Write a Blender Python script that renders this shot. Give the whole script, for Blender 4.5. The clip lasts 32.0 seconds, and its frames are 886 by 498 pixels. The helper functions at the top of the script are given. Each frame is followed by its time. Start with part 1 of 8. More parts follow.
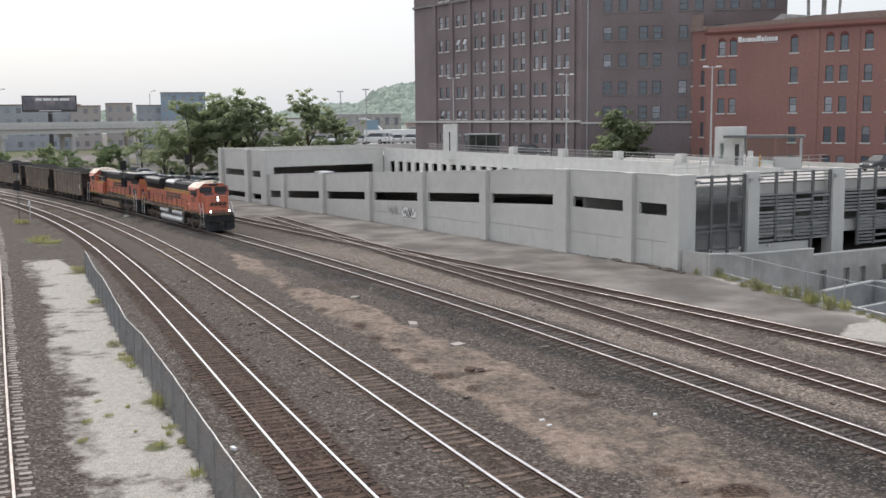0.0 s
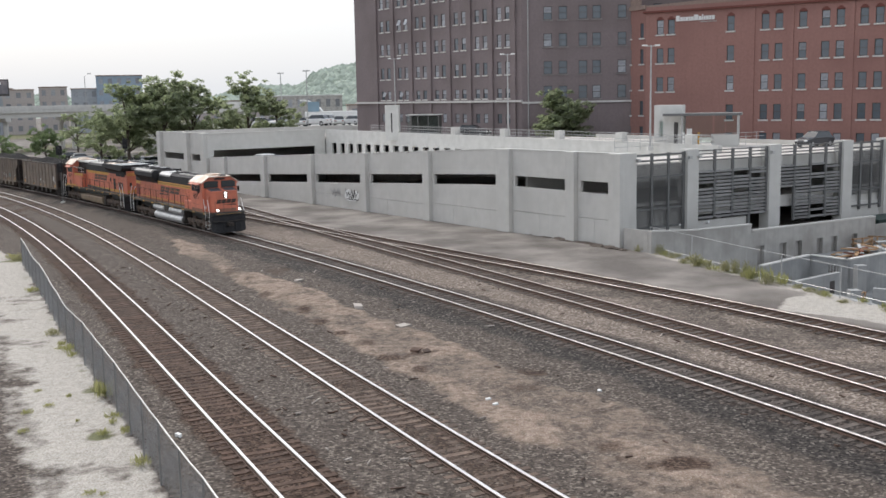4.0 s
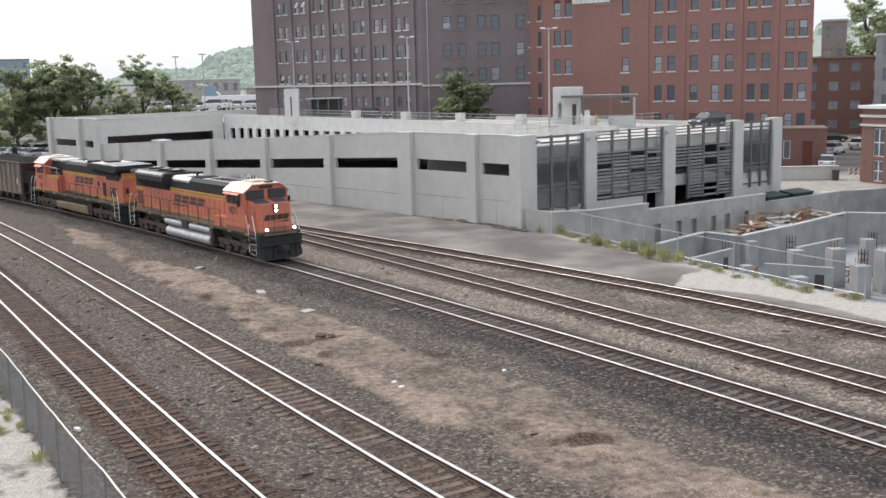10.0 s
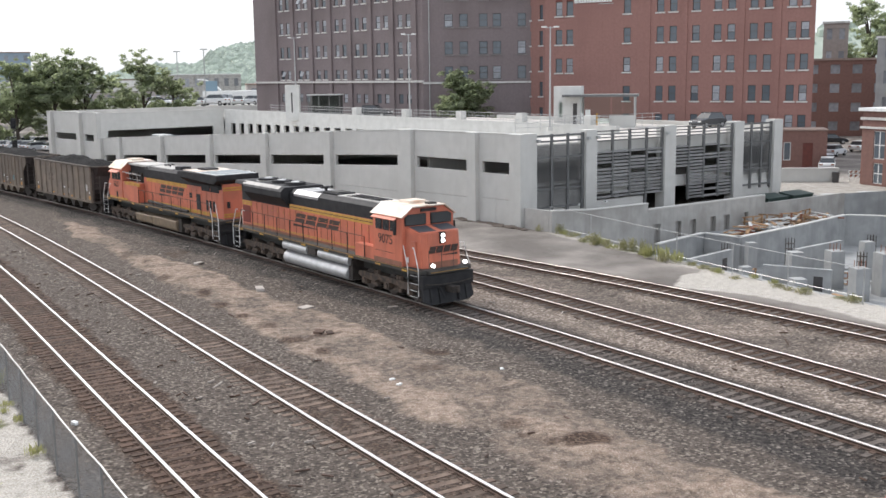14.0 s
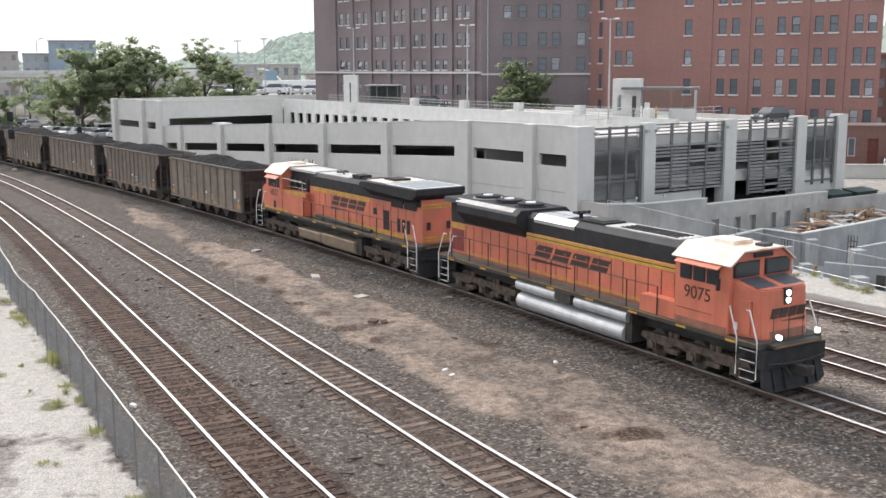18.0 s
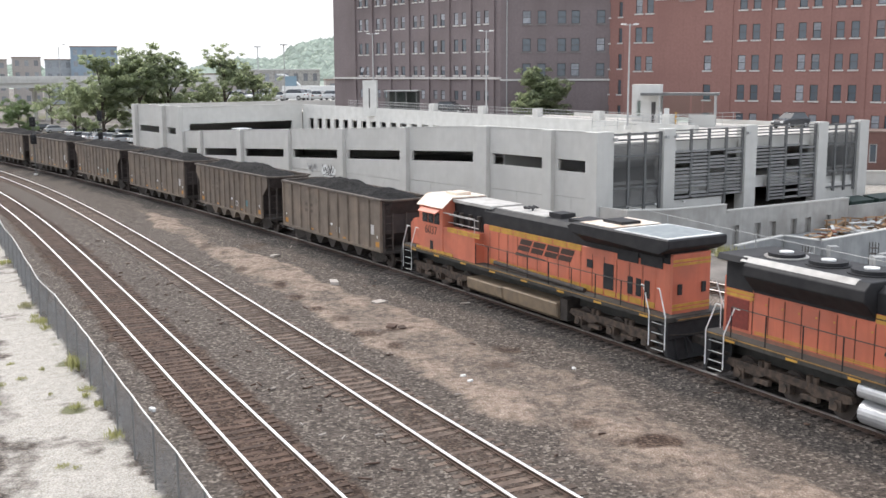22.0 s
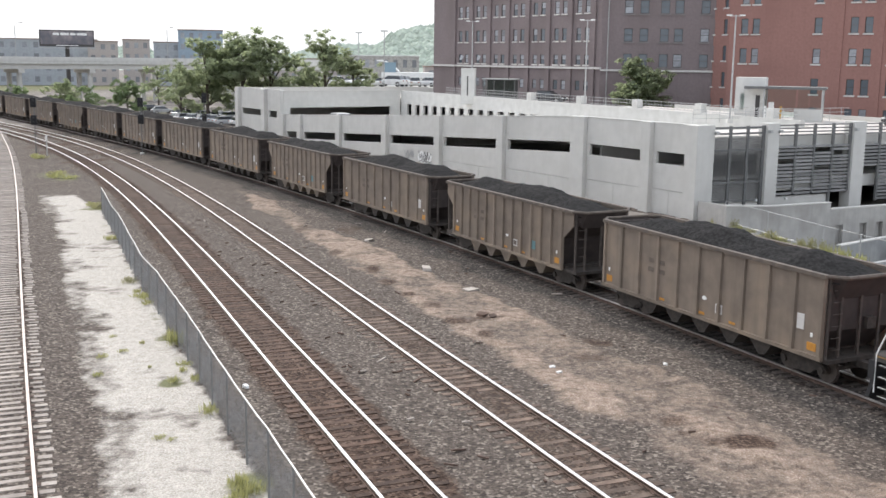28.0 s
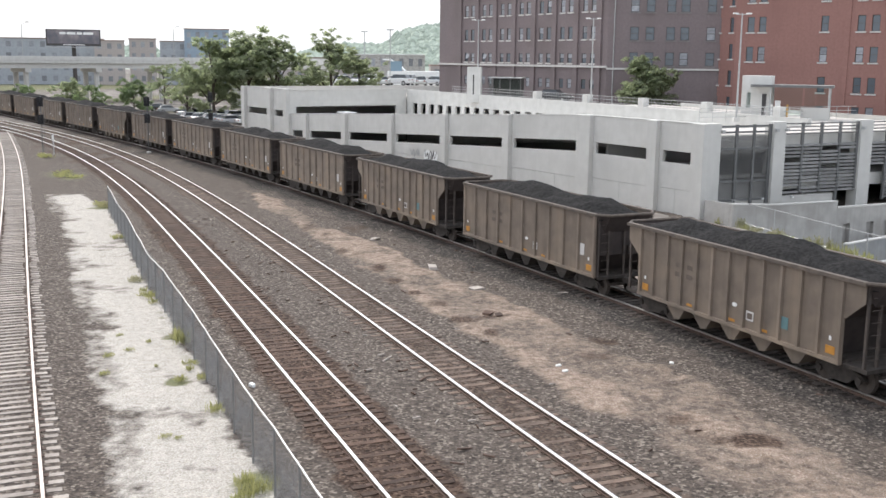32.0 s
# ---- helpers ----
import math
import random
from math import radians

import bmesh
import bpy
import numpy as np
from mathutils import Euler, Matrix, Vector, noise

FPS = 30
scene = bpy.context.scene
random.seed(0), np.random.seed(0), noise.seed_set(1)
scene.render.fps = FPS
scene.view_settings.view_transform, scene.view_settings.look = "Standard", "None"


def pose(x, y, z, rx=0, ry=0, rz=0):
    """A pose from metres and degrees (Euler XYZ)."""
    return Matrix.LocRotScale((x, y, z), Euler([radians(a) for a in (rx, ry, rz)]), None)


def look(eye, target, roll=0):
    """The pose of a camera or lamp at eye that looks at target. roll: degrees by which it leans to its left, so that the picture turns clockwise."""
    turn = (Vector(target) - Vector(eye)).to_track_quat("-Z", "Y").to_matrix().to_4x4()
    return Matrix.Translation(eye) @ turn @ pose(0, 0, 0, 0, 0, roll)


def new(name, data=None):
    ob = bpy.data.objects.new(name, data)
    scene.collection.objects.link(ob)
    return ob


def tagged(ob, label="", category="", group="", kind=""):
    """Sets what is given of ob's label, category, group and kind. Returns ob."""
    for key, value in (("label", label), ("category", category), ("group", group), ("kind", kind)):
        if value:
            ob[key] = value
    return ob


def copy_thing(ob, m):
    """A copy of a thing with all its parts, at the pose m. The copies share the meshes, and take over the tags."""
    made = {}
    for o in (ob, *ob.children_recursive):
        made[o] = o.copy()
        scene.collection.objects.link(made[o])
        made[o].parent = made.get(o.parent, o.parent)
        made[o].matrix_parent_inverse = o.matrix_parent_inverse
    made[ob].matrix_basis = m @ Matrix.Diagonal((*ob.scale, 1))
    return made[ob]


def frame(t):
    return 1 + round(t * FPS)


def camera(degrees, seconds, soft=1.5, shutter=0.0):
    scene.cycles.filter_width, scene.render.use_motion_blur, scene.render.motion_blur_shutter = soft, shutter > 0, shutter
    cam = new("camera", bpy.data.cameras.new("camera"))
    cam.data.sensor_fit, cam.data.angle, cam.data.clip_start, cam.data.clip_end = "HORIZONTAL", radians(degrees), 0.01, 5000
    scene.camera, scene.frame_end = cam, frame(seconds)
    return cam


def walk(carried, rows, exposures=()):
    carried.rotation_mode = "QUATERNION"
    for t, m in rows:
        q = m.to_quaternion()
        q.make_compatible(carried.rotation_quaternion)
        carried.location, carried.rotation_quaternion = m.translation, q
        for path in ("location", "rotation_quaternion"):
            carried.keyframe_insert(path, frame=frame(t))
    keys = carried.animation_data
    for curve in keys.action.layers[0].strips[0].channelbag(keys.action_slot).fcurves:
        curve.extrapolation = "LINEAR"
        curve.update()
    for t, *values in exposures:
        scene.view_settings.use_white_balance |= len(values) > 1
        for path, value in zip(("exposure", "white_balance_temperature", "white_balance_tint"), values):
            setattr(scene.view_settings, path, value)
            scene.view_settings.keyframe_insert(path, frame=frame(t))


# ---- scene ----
EYE = (0.0, 0.0, 11.17)
cam = camera(46.16, 32.0, soft=1.55)
PATH = [
    (0.0, pose(*EYE, 82.75, 0.57, -0.25)),
    (0.5, pose(*EYE, 82.94, 0.46, -1.04)),
    (1.0, pose(*EYE, 82.98, 0.40, -1.68)),
    (1.5, pose(*EYE, 82.98, 0.32, -2.07)),
    (2.0, pose(*EYE, 83.00, 0.25, -2.15)),
    (2.5, pose(*EYE, 82.85, -1.09, -1.77)),
    (3.0, pose(*EYE, 82.31, -0.37, -2.24)),
    (3.5, pose(*EYE, 81.83, 0.63, -2.61)),
    (5.5, pose(*EYE, 81.50, 1.52, -6.22)),
    (6.0, pose(*EYE, 81.55, 1.55, -6.66)),
    (6.5, pose(*EYE, 81.62, 1.43, -6.88)),
    (7.0, pose(*EYE, 81.61, 1.28, -7.12)),
    (7.5, pose(*EYE, 81.83, 1.21, -7.36)),
    (8.0, pose(*EYE, 81.83, 1.23, -7.58)),
    (8.5, pose(*EYE, 81.76, 1.28, -7.68)),
    (9.0, pose(*EYE, 81.55, 1.52, -8.00)),
    (9.5, pose(*EYE, 81.02, 1.43, -8.48)),
    (10.0, pose(*EYE, 80.63, 1.38, -8.87)),
    (10.5, pose(*EYE, 80.45, 1.40, -9.03)),
    (11.0, pose(*EYE, 80.38, 1.27, -9.06)),
    (11.5, pose(*EYE, 80.33, 1.37, -9.09)),
    (12.0, pose(*EYE, 80.34, 1.22, -9.18)),
    (12.5, pose(*EYE, 80.40, 0.93, -9.03)),
    (13.0, pose(*EYE, 80.47, 0.85, -8.90)),
    (13.5, pose(*EYE, 80.50, 0.77, -8.81)),
    (14.0, pose(*EYE, 80.51, 0.74, -8.81)),
    (14.5, pose(*EYE, 80.50, 0.71, -8.85)),
    (16.5, pose(*EYE, 80.55, 0.62, -8.66)),
    (17.0, pose(*EYE, 80.34, 0.20, -8.15)),
    (17.5, pose(*EYE, 80.18, 0.17, -7.15)),
    (18.0, pose(*EYE, 80.06, 0.29, -5.65)),
    (18.5, pose(*EYE, 80.20, 0.24, -4.72)),
    (19.0, pose(*EYE, 80.38, 0.32, -4.32)),
    (19.5, pose(*EYE, 80.41, 0.27, -4.21)),
    (20.0, pose(*EYE, 80.31, 0.24, -4.25)),
    (20.5, pose(*EYE, 80.21, 0.18, -4.33)),
    (21.0, pose(*EYE, 80.20, 0.27, -4.34)),
    (21.5, pose(*EYE, 80.30, 0.36, -4.43)),
    (22.0, pose(*EYE, 80.37, 0.28, -4.62)),
    (22.5, pose(*EYE, 80.30, 0.20, -4.81)),
    (23.0, pose(*EYE, 80.25, 0.18, -4.86)),
    (23.5, pose(*EYE, 80.29, 0.40, -4.77)),
    (24.0, pose(*EYE, 80.35, 1.37, -3.52)),
    (24.5, pose(*EYE, 80.04, 1.61, -2.65)),
    (25.0, pose(*EYE, 79.93, 0.75, -1.83)),
    (25.5, pose(*EYE, 79.23, 0.24, -0.59)),
    (27.5, pose(*EYE, 79.71, -0.75, 0.56)),
    (28.0, pose(*EYE, 79.71, -0.71, 0.75)),
    (28.5, pose(*EYE, 79.65, -0.73, 0.89)),
    (29.0, pose(*EYE, 79.56, -0.53, 0.94)),
    (29.5, pose(*EYE, 79.59, -0.63, 1.02)),
    (30.0, pose(*EYE, 79.54, -0.62, 1.07)),
    (30.5, pose(*EYE, 79.50, -0.60, 1.16)),
    (31.0, pose(*EYE, 79.54, -0.60, 1.16)),
    (31.5, pose(*EYE, 79.54, -0.60, 1.16)),
    (32.0, pose(*EYE, 79.64, -0.63, 1.07)),
]
walk(cam, PATH, [(0, -0.09, 6300, 10), (6, 0.06, 6300, 10), (12, 0.25, 6300, 10), (18, 0.40, 6300, 10), (25, 0.44, 6300, 10), (32, 0.46, 6300, 10)])

# ---- world and light ----
SUN_DIR = Vector((-0.50, 0.70, 0.93)).normalized()


def make_world():
    w = bpy.data.worlds.new("hazy_sky")
    scene.world = w
    w.use_nodes = True
    nt = w.node_tree
    nt.nodes.clear()
    out = nt.nodes.new("ShaderNodeOutputWorld")
    bg = nt.nodes.new("ShaderNodeBackground")
    sky = nt.nodes.new("ShaderNodeTexSky")
    sky.sky_type = "NISHITA"
    sky.sun_disc = False
    sky.sun_elevation = math.asin(SUN_DIR.z)
    sky.sun_rotation = math.atan2(SUN_DIR.x, SUN_DIR.y)
    sky.air_density, sky.dust_density = 1.0, 5.0
    gain = nt.nodes.new("ShaderNodeMix")
    gain.data_type = "RGBA"
    gain.blend_type = "MULTIPLY"
    gain.inputs[0].default_value = 1.0
    gain.inputs[7].default_value = (0.12, 0.12, 0.12, 1)
    haze = nt.nodes.new("ShaderNodeMix")
    haze.data_type = "RGBA"
    haze.inputs[0].default_value = 0.52
    haze.inputs[7].default_value = (1.44, 1.475, 1.53, 1)
    nt.links.new(sky.outputs[0], gain.inputs[6])
    nt.links.new(gain.outputs[2], haze.inputs[6])
    nt.links.new(haze.outputs[2], bg.inputs[0])
    bg.inputs[1].default_value = 1.0
    nt.links.new(bg.outputs[0], out.inputs[0])


make_world()
sun = new("sun", bpy.data.lights.new("sun", "SUN"))
sun.data.energy, sun.data.angle, sun.data.color = 1.7, radians(16), (1.0, 0.96, 0.91)
sun.matrix_world = look(SUN_DIR * 300, (0, 0, 0))

# ---- materials ----
MATS = {}


def surf(name, base, alt=None, scale=4.0, rough=0.8, metal=0.0, bump=0.0, fine=None, blotch=None, blotch_scale=0.3, vary=0.0, streak=0.0, spec=0.5):
    """A surface with grain (base to alt), larger blotches, a change from object to object and vertical streaks."""
    if name in MATS:
        return MATS[name]
    m = bpy.data.materials.new(name)
    MATS[name] = m
    m.use_nodes = True
    nt = m.node_tree
    bs = nt.nodes["Principled BSDF"]
    bs.inputs["Roughness"].default_value, bs.inputs["Metallic"].default_value = rough, metal
    bs.inputs["Specular IOR Level"].default_value = spec
    alt = alt or tuple(c * 0.8 for c in base)
    co = nt.nodes.new("ShaderNodeTexCoord")
    geo = nt.nodes.new("ShaderNodeNewGeometry")

    def noise_of(sc, detail=4.0, stretch=None, src=None):
        n = nt.nodes.new("ShaderNodeTexNoise")
        n.inputs["Scale"].default_value, n.inputs["Detail"].default_value = sc, detail
        s = src or co.outputs["Object"]
        if stretch:
            mp = nt.nodes.new("ShaderNodeMapping")
            mp.inputs["Scale"].default_value = stretch
            nt.links.new(s, mp.inputs[0])
            s = mp.outputs[0]
        nt.links.new(s, n.inputs["Vector"])
        return n.outputs["Fac"]

    def ramp(fac, lo, hi):
        r = nt.nodes.new("ShaderNodeMapRange")
        r.inputs[1].default_value, r.inputs[2].default_value = lo, hi
        nt.links.new(fac, r.inputs[0])
        return r.outputs[0]

    def mix(fac, a, b):
        x = nt.nodes.new("ShaderNodeMix")
        x.data_type = "RGBA"
        if isinstance(fac, float):
            x.inputs[0].default_value = fac
        else:
            nt.links.new(fac, x.inputs[0])
        for i, v in ((6, a), (7, b)):
            if isinstance(v, tuple):
                x.inputs[i].default_value = (*v, 1)
            else:
                nt.links.new(v, x.inputs[i])
        return x.outputs[2]

    grain = noise_of(scale)
    col = mix(ramp(grain, 0.35, 0.65), base, alt)
    if fine:
        col = mix(ramp(noise_of(scale * 9, 2.0), 0.5, 0.75), col, fine)
    if blotch:
        col = mix(ramp(noise_of(blotch_scale, 5.0), 0.48, 0.68), col, blotch)
    if streak:
        dark = tuple(c * 0.55 for c in base)
        f = ramp(noise_of(1.0, 4.0, (2.5, 2.5, 0.18)), 0.5, 0.8)
        mul = nt.nodes.new("ShaderNodeMath")
        mul.operation = "MULTIPLY"
        mul.inputs[1].default_value = streak
        nt.links.new(f, mul.inputs[0])
        col = mix(mul.outputs[0], col, dark)
    if vary:
        info = nt.nodes.new("ShaderNodeObjectInfo")
        hs = nt.nodes.new("ShaderNodeHueSaturation")
        r = nt.nodes.new("ShaderNodeMapRange")
        r.inputs[3].default_value, r.inputs[4].default_value = 1 - vary, 1 + vary
        add = nt.nodes.new("ShaderNodeMath")
        add.operation = "ADD"
        nt.links.new(info.outputs["Random"], add.inputs[0])
        nt.links.new(geo.outputs["Random Per Island"], add.inputs[1])
        fr = nt.nodes.new("ShaderNodeMath")
        fr.operation = "FRACT"
        nt.links.new(add.outputs[0], fr.inputs[0])
        nt.links.new(fr.outputs[0], r.inputs[0])
        nt.links.new(r.outputs[0], hs.inputs["Value"])
        nt.links.new(col, hs.inputs["Color"])
        col = hs.outputs[0]
    nt.links.new(col, bs.inputs["Base Color"])
    if bump:
        b = nt.nodes.new("ShaderNodeBump")
        b.inputs["Strength"].default_value, b.inputs["Distance"].default_value = bump, 0.05
        nt.links.new(noise_of(scale * 2.5, 6.0), b.inputs["Height"])
        nt.links.new(b.outputs[0], bs.inputs["Normal"])
    return m


def glow(name, col, power):
    m = bpy.data.materials.new(name)
    m.use_nodes = True
    bs = m.node_tree.nodes["Principled BSDF"]
    bs.inputs["Base Color"].default_value = (*col, 1)
    bs.inputs["Emission Color"].default_value = (*col, 1)
    bs.inputs["Emission Strength"].default_value = power
    return m


def glassy(name, col, rough=0.08):
    m = bpy.data.materials.new(name)
    m.use_nodes = True
    bs = m.node_tree.nodes["Principled BSDF"]
    bs.inputs["Base Color"].default_value = (*col, 1)
    bs.inputs["Roughness"].default_value = rough
    bs.inputs["Specular IOR Level"].default_value = 0.8
    return m


def clear_glass(name, col):
    """A thin clear pane: mostly let through, with a glossy face."""
    m = bpy.data.materials.new(name)
    m.use_nodes = True
    bs = m.node_tree.nodes["Principled BSDF"]
    bs.inputs["Base Color"].default_value = (*col, 1)
    bs.inputs["Roughness"].default_value = 0.03
    bs.inputs["IOR"].default_value = 1.1
    bs.inputs["Transmission Weight"].default_value = 1.0
    return m


def leafy(name, base, alt):
    """Leaves that let part of the light through."""
    m = surf(name, base, alt, 2.0, 0.65, vary=0.3)
    nt = m.node_tree
    bs, out = nt.nodes["Principled BSDF"], nt.nodes["Material Output"]
    tr = nt.nodes.new("ShaderNodeBsdfTranslucent")
    tr.inputs[0].default_value = (base[0] * 2.2, base[1] * 2.2, base[2] * 1.8, 1)
    mx = nt.nodes.new("ShaderNodeMixShader")
    mx.inputs[0].default_value = 0.62
    nt.links.new(bs.outputs[0], mx.inputs[1])
    nt.links.new(tr.outputs[0], mx.inputs[2])
    nt.links.new(mx.outputs[0], out.inputs[0])
    return m


CONCRETE = surf("concrete", (0.585, 0.572, 0.538), (0.545, 0.533, 0.50), 1.2, 0.85, bump=0.12, blotch=(0.52, 0.508, 0.475), blotch_scale=0.25, streak=0.12)
CONC_PALE = surf("pale_concrete", (0.62, 0.61, 0.58), (0.55, 0.54, 0.51), 1.2, 0.85, bump=0.15, streak=0.12)
STEEL_RAIL = surf("polished_rail_steel", (0.93, 0.92, 0.90), (0.86, 0.84, 0.82), 3.0, 0.3, 1.0)
STEEL_MID = surf("worn_rail_steel", (0.60, 0.57, 0.54), (0.46, 0.43, 0.40), 3.0, 0.45, 1.0)
STEEL_DULL = surf("dull_rail_steel", (0.50, 0.46, 0.43), (0.36, 0.31, 0.28), 3.0, 0.4, 1.0)
TIE_SMOKE = surf("smoky_tie_wood", (0.062, 0.050, 0.043), (0.105, 0.086, 0.074), 4.0, 0.9, bump=0.4, vary=0.35)
RUST = surf("rusty_steel", (0.075, 0.048, 0.037), (0.12, 0.076, 0.056), 6.0, 0.85, bump=0.2)
SCREEN = surf("grey_radiator_screen", (0.26, 0.29, 0.30), (0.20, 0.225, 0.235), 3.0, 0.6)
TIE_DARK = surf("oiled_tie_wood", (0.055, 0.032, 0.022), (0.095, 0.057, 0.039), 4.0, 0.9, bump=0.4, vary=0.35)
TIE_PALE = surf("bleached_tie_wood", (0.36, 0.32, 0.285), (0.27, 0.235, 0.205), 4.0, 0.9, bump=0.4, vary=0.25)
ORANGE = surf("orange_paint", (0.61, 0.178, 0.102), (0.54, 0.155, 0.09), 1.5, 0.5, blotch=(0.44, 0.14, 0.088), blotch_scale=0.7, streak=0.6)
BLACK = surf("black_paint", (0.026, 0.026, 0.028), (0.04, 0.039, 0.04), 2.0, 0.6, spec=0.18)
HOPPER = surf("brown_hopper_paint", (0.205, 0.163, 0.127), (0.16, 0.127, 0.10), 1.6, 0.7, blotch=(0.245, 0.19, 0.14), blotch_scale=0.5, streak=0.6, vary=0.18)
COAL = surf("coal", (0.015, 0.0145, 0.0145), (0.034, 0.033, 0.033), 7.0, 0.9, bump=1.0, spec=0.08)
BRICK_DARK = surf("dark_brown_brick", (0.20, 0.163, 0.163), (0.225, 0.185, 0.184), 3.0, 0.85, blotch=(0.17, 0.137, 0.133), blotch_scale=0.12, streak=0.2)
BRICK_RED = surf("red_brick", (0.335, 0.178, 0.15), (0.295, 0.157, 0.132), 3.0, 0.85, blotch=(0.27, 0.142, 0.12), blotch_scale=0.12, streak=0.2)
TIE_BROWN = surf("brown_tie_wood", (0.095, 0.066, 0.05), (0.15, 0.108, 0.083), 4.0, 0.9, bump=0.4, vary=0.35)
YELLOW = surf("yellow_stripe_paint", (0.58, 0.33, 0.055), (0.44, 0.24, 0.045), 3.0, 0.5, streak=0.4)
ORANGE_GRIMY = surf("soot_stained_orange", (0.30, 0.125, 0.08), (0.20, 0.10, 0.07), 2.5, 0.7, streak=0.5)
YELLOW_DIRTY = surf("grimy_yellow_paint", (0.34, 0.20, 0.06), (0.22, 0.13, 0.05), 3.0, 0.6, streak=0.5)
LOGO_DARK = surf("dark_brown_lettering", (0.055, 0.03, 0.022), (0.045, 0.025, 0.02), 3.0, 0.5)
GRIME = surf("grimy_underframe", (0.036, 0.03, 0.026), (0.062, 0.05, 0.042), 5.0, 0.85, bump=0.3)
TRUCK_BROWN = surf("dusty_brown_truck", (0.125, 0.088, 0.064), (0.045, 0.035, 0.029), 4.0, 0.85, bump=0.3)
SILL = surf("grey_green_sill", (0.062, 0.058, 0.05), (0.042, 0.04, 0.036), 3.0, 0.7, streak=0.4)
SILVER = surf("silver_tank_paint", (0.60, 0.60, 0.60), (0.50, 0.50, 0.50), 2.0, 0.38, 0.45, streak=0.25)
TAN_TANK = surf("dusty_tan_tank", (0.27, 0.20, 0.13), (0.19, 0.145, 0.10), 2.0, 0.6, streak=0.6)
ROOF_GREY = surf("pale_roof_panel", (0.52, 0.50, 0.47), (0.40, 0.385, 0.36), 2.5, 0.6, blotch=(0.28, 0.26, 0.24), blotch_scale=0.9)
# locomotive roofs and wing panel: sunlight from above put into the pale colour
ROOF_SUNLIT = surf("sunlit_tone_roof", (0.80, 0.73, 0.64), (0.76, 0.64, 0.52), 2.5, 0.5, blotch=(0.64, 0.46, 0.34), blotch_scale=1.1)
GREY_NOSE = surf("dark_grey_antiglare", (0.06, 0.065, 0.075), (0.05, 0.052, 0.06), 2.0, 0.6)
RED_GRILLE = surf("dark_red_grille", (0.22, 0.04, 0.028), (0.15, 0.03, 0.022), 6.0, 0.7)
WHITE = surf("white_paint", (0.80, 0.80, 0.78), (0.70, 0.70, 0.68), 3.0, 0.5)
CAB_GLASS = glassy("dark_cab_glass", (0.03, 0.035, 0.04))
LAMP_ON = glow("lit_headlight", (1.0, 0.98, 0.92), 5.0)
STEEL = surf("dark_wheel_steel", (0.075, 0.06, 0.052), (0.11, 0.09, 0.078), 4.0, 0.6, 0.4)
ENDGREY = surf("sooty_car_end", (0.036, 0.028, 0.026), (0.055, 0.042, 0.038), 2.0, 0.8, streak=0.4)
END_RAIL = surf("dusty_end_post", (0.10, 0.078, 0.066), (0.06, 0.05, 0.044), 3.0, 0.8, streak=0.4)
TOP_CHORD = surf("coal_dusted_chord", (0.13, 0.103, 0.083), (0.085, 0.07, 0.06), 3.0, 0.8, streak=0.4)
ORANGE_TAG = surf("orange_reflector", (0.52, 0.24, 0.035), (0.40, 0.18, 0.03), 5.0, 0.5)
TEAL = surf("teal_patch", (0.125, 0.235, 0.245), (0.11, 0.20, 0.21), 5.0, 0.6)
GLASS_SKY = glassy("window_glass", (0.10, 0.12, 0.14), 0.05)
GLASS_BLIND = surf("window_with_blind", (0.34, 0.35, 0.37), (0.26, 0.27, 0.29), 2.0, 0.25, vary=0.3)
STONE_SILL = surf("pale_stone_sill", (0.62, 0.60, 0.57), (0.54, 0.52, 0.49), 3.0, 0.8)
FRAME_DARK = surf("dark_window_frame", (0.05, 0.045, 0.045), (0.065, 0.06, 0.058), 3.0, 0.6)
LOUVRE = surf("weathered_louvre_metal", (0.215, 0.21, 0.203), (0.165, 0.162, 0.157), 3.0, 0.55, 0.3, vary=0.25)
MULLION = surf("dark_steel_mullion", (0.145, 0.145, 0.142), (0.115, 0.115, 0.113), 3.0, 0.6)
MESH_GREY = surf("dusty_wire_mesh", (0.135, 0.132, 0.13), (0.105, 0.104, 0.102), 1.2, 0.8, blotch=(0.18, 0.175, 0.17), blotch_scale=0.5)
GALV = surf("galvanised_steel", (0.48, 0.48, 0.47), (0.38, 0.38, 0.375), 4.0, 0.45, 0.5)
GREEN_GLASS = clear_glass("greenish_glass", (0.80, 0.90, 0.87))
DECK = surf("sunlit_deck_concrete", (0.60, 0.56, 0.52), (0.52, 0.49, 0.455), 1.0, 0.85, bump=0.1, blotch=(0.45, 0.42, 0.39), blotch_scale=0.15)
SITE_CONC = surf("new_grey_concrete", (0.36, 0.363, 0.357), (0.30, 0.304, 0.30), 1.0, 0.8, bump=0.2, blotch=(0.225, 0.23, 0.23), blotch_scale=0.3, streak=0.4)
WORN_CONC = surf("stained_wall_concrete", (0.44, 0.425, 0.40), (0.37, 0.358, 0.335), 1.2, 0.85, bump=0.2, blotch=(0.30, 0.285, 0.262), blotch_scale=0.35, streak=0.45)
LUMBER = surf("raw_lumber", (0.42, 0.27, 0.15), (0.33, 0.20, 0.11), 3.0, 0.8, vary=0.4)
REBAR_RED = surf("rusty_orange_rebar", (0.30, 0.12, 0.07), (0.22, 0.09, 0.055), 4.0, 0.8)
DULL_LEAF = leafy("dull_olive_weeds", (0.17, 0.165, 0.105), (0.135, 0.13, 0.085))
LEAF = leafy("green_leaves", (0.12, 0.155, 0.09), (0.09, 0.125, 0.07))
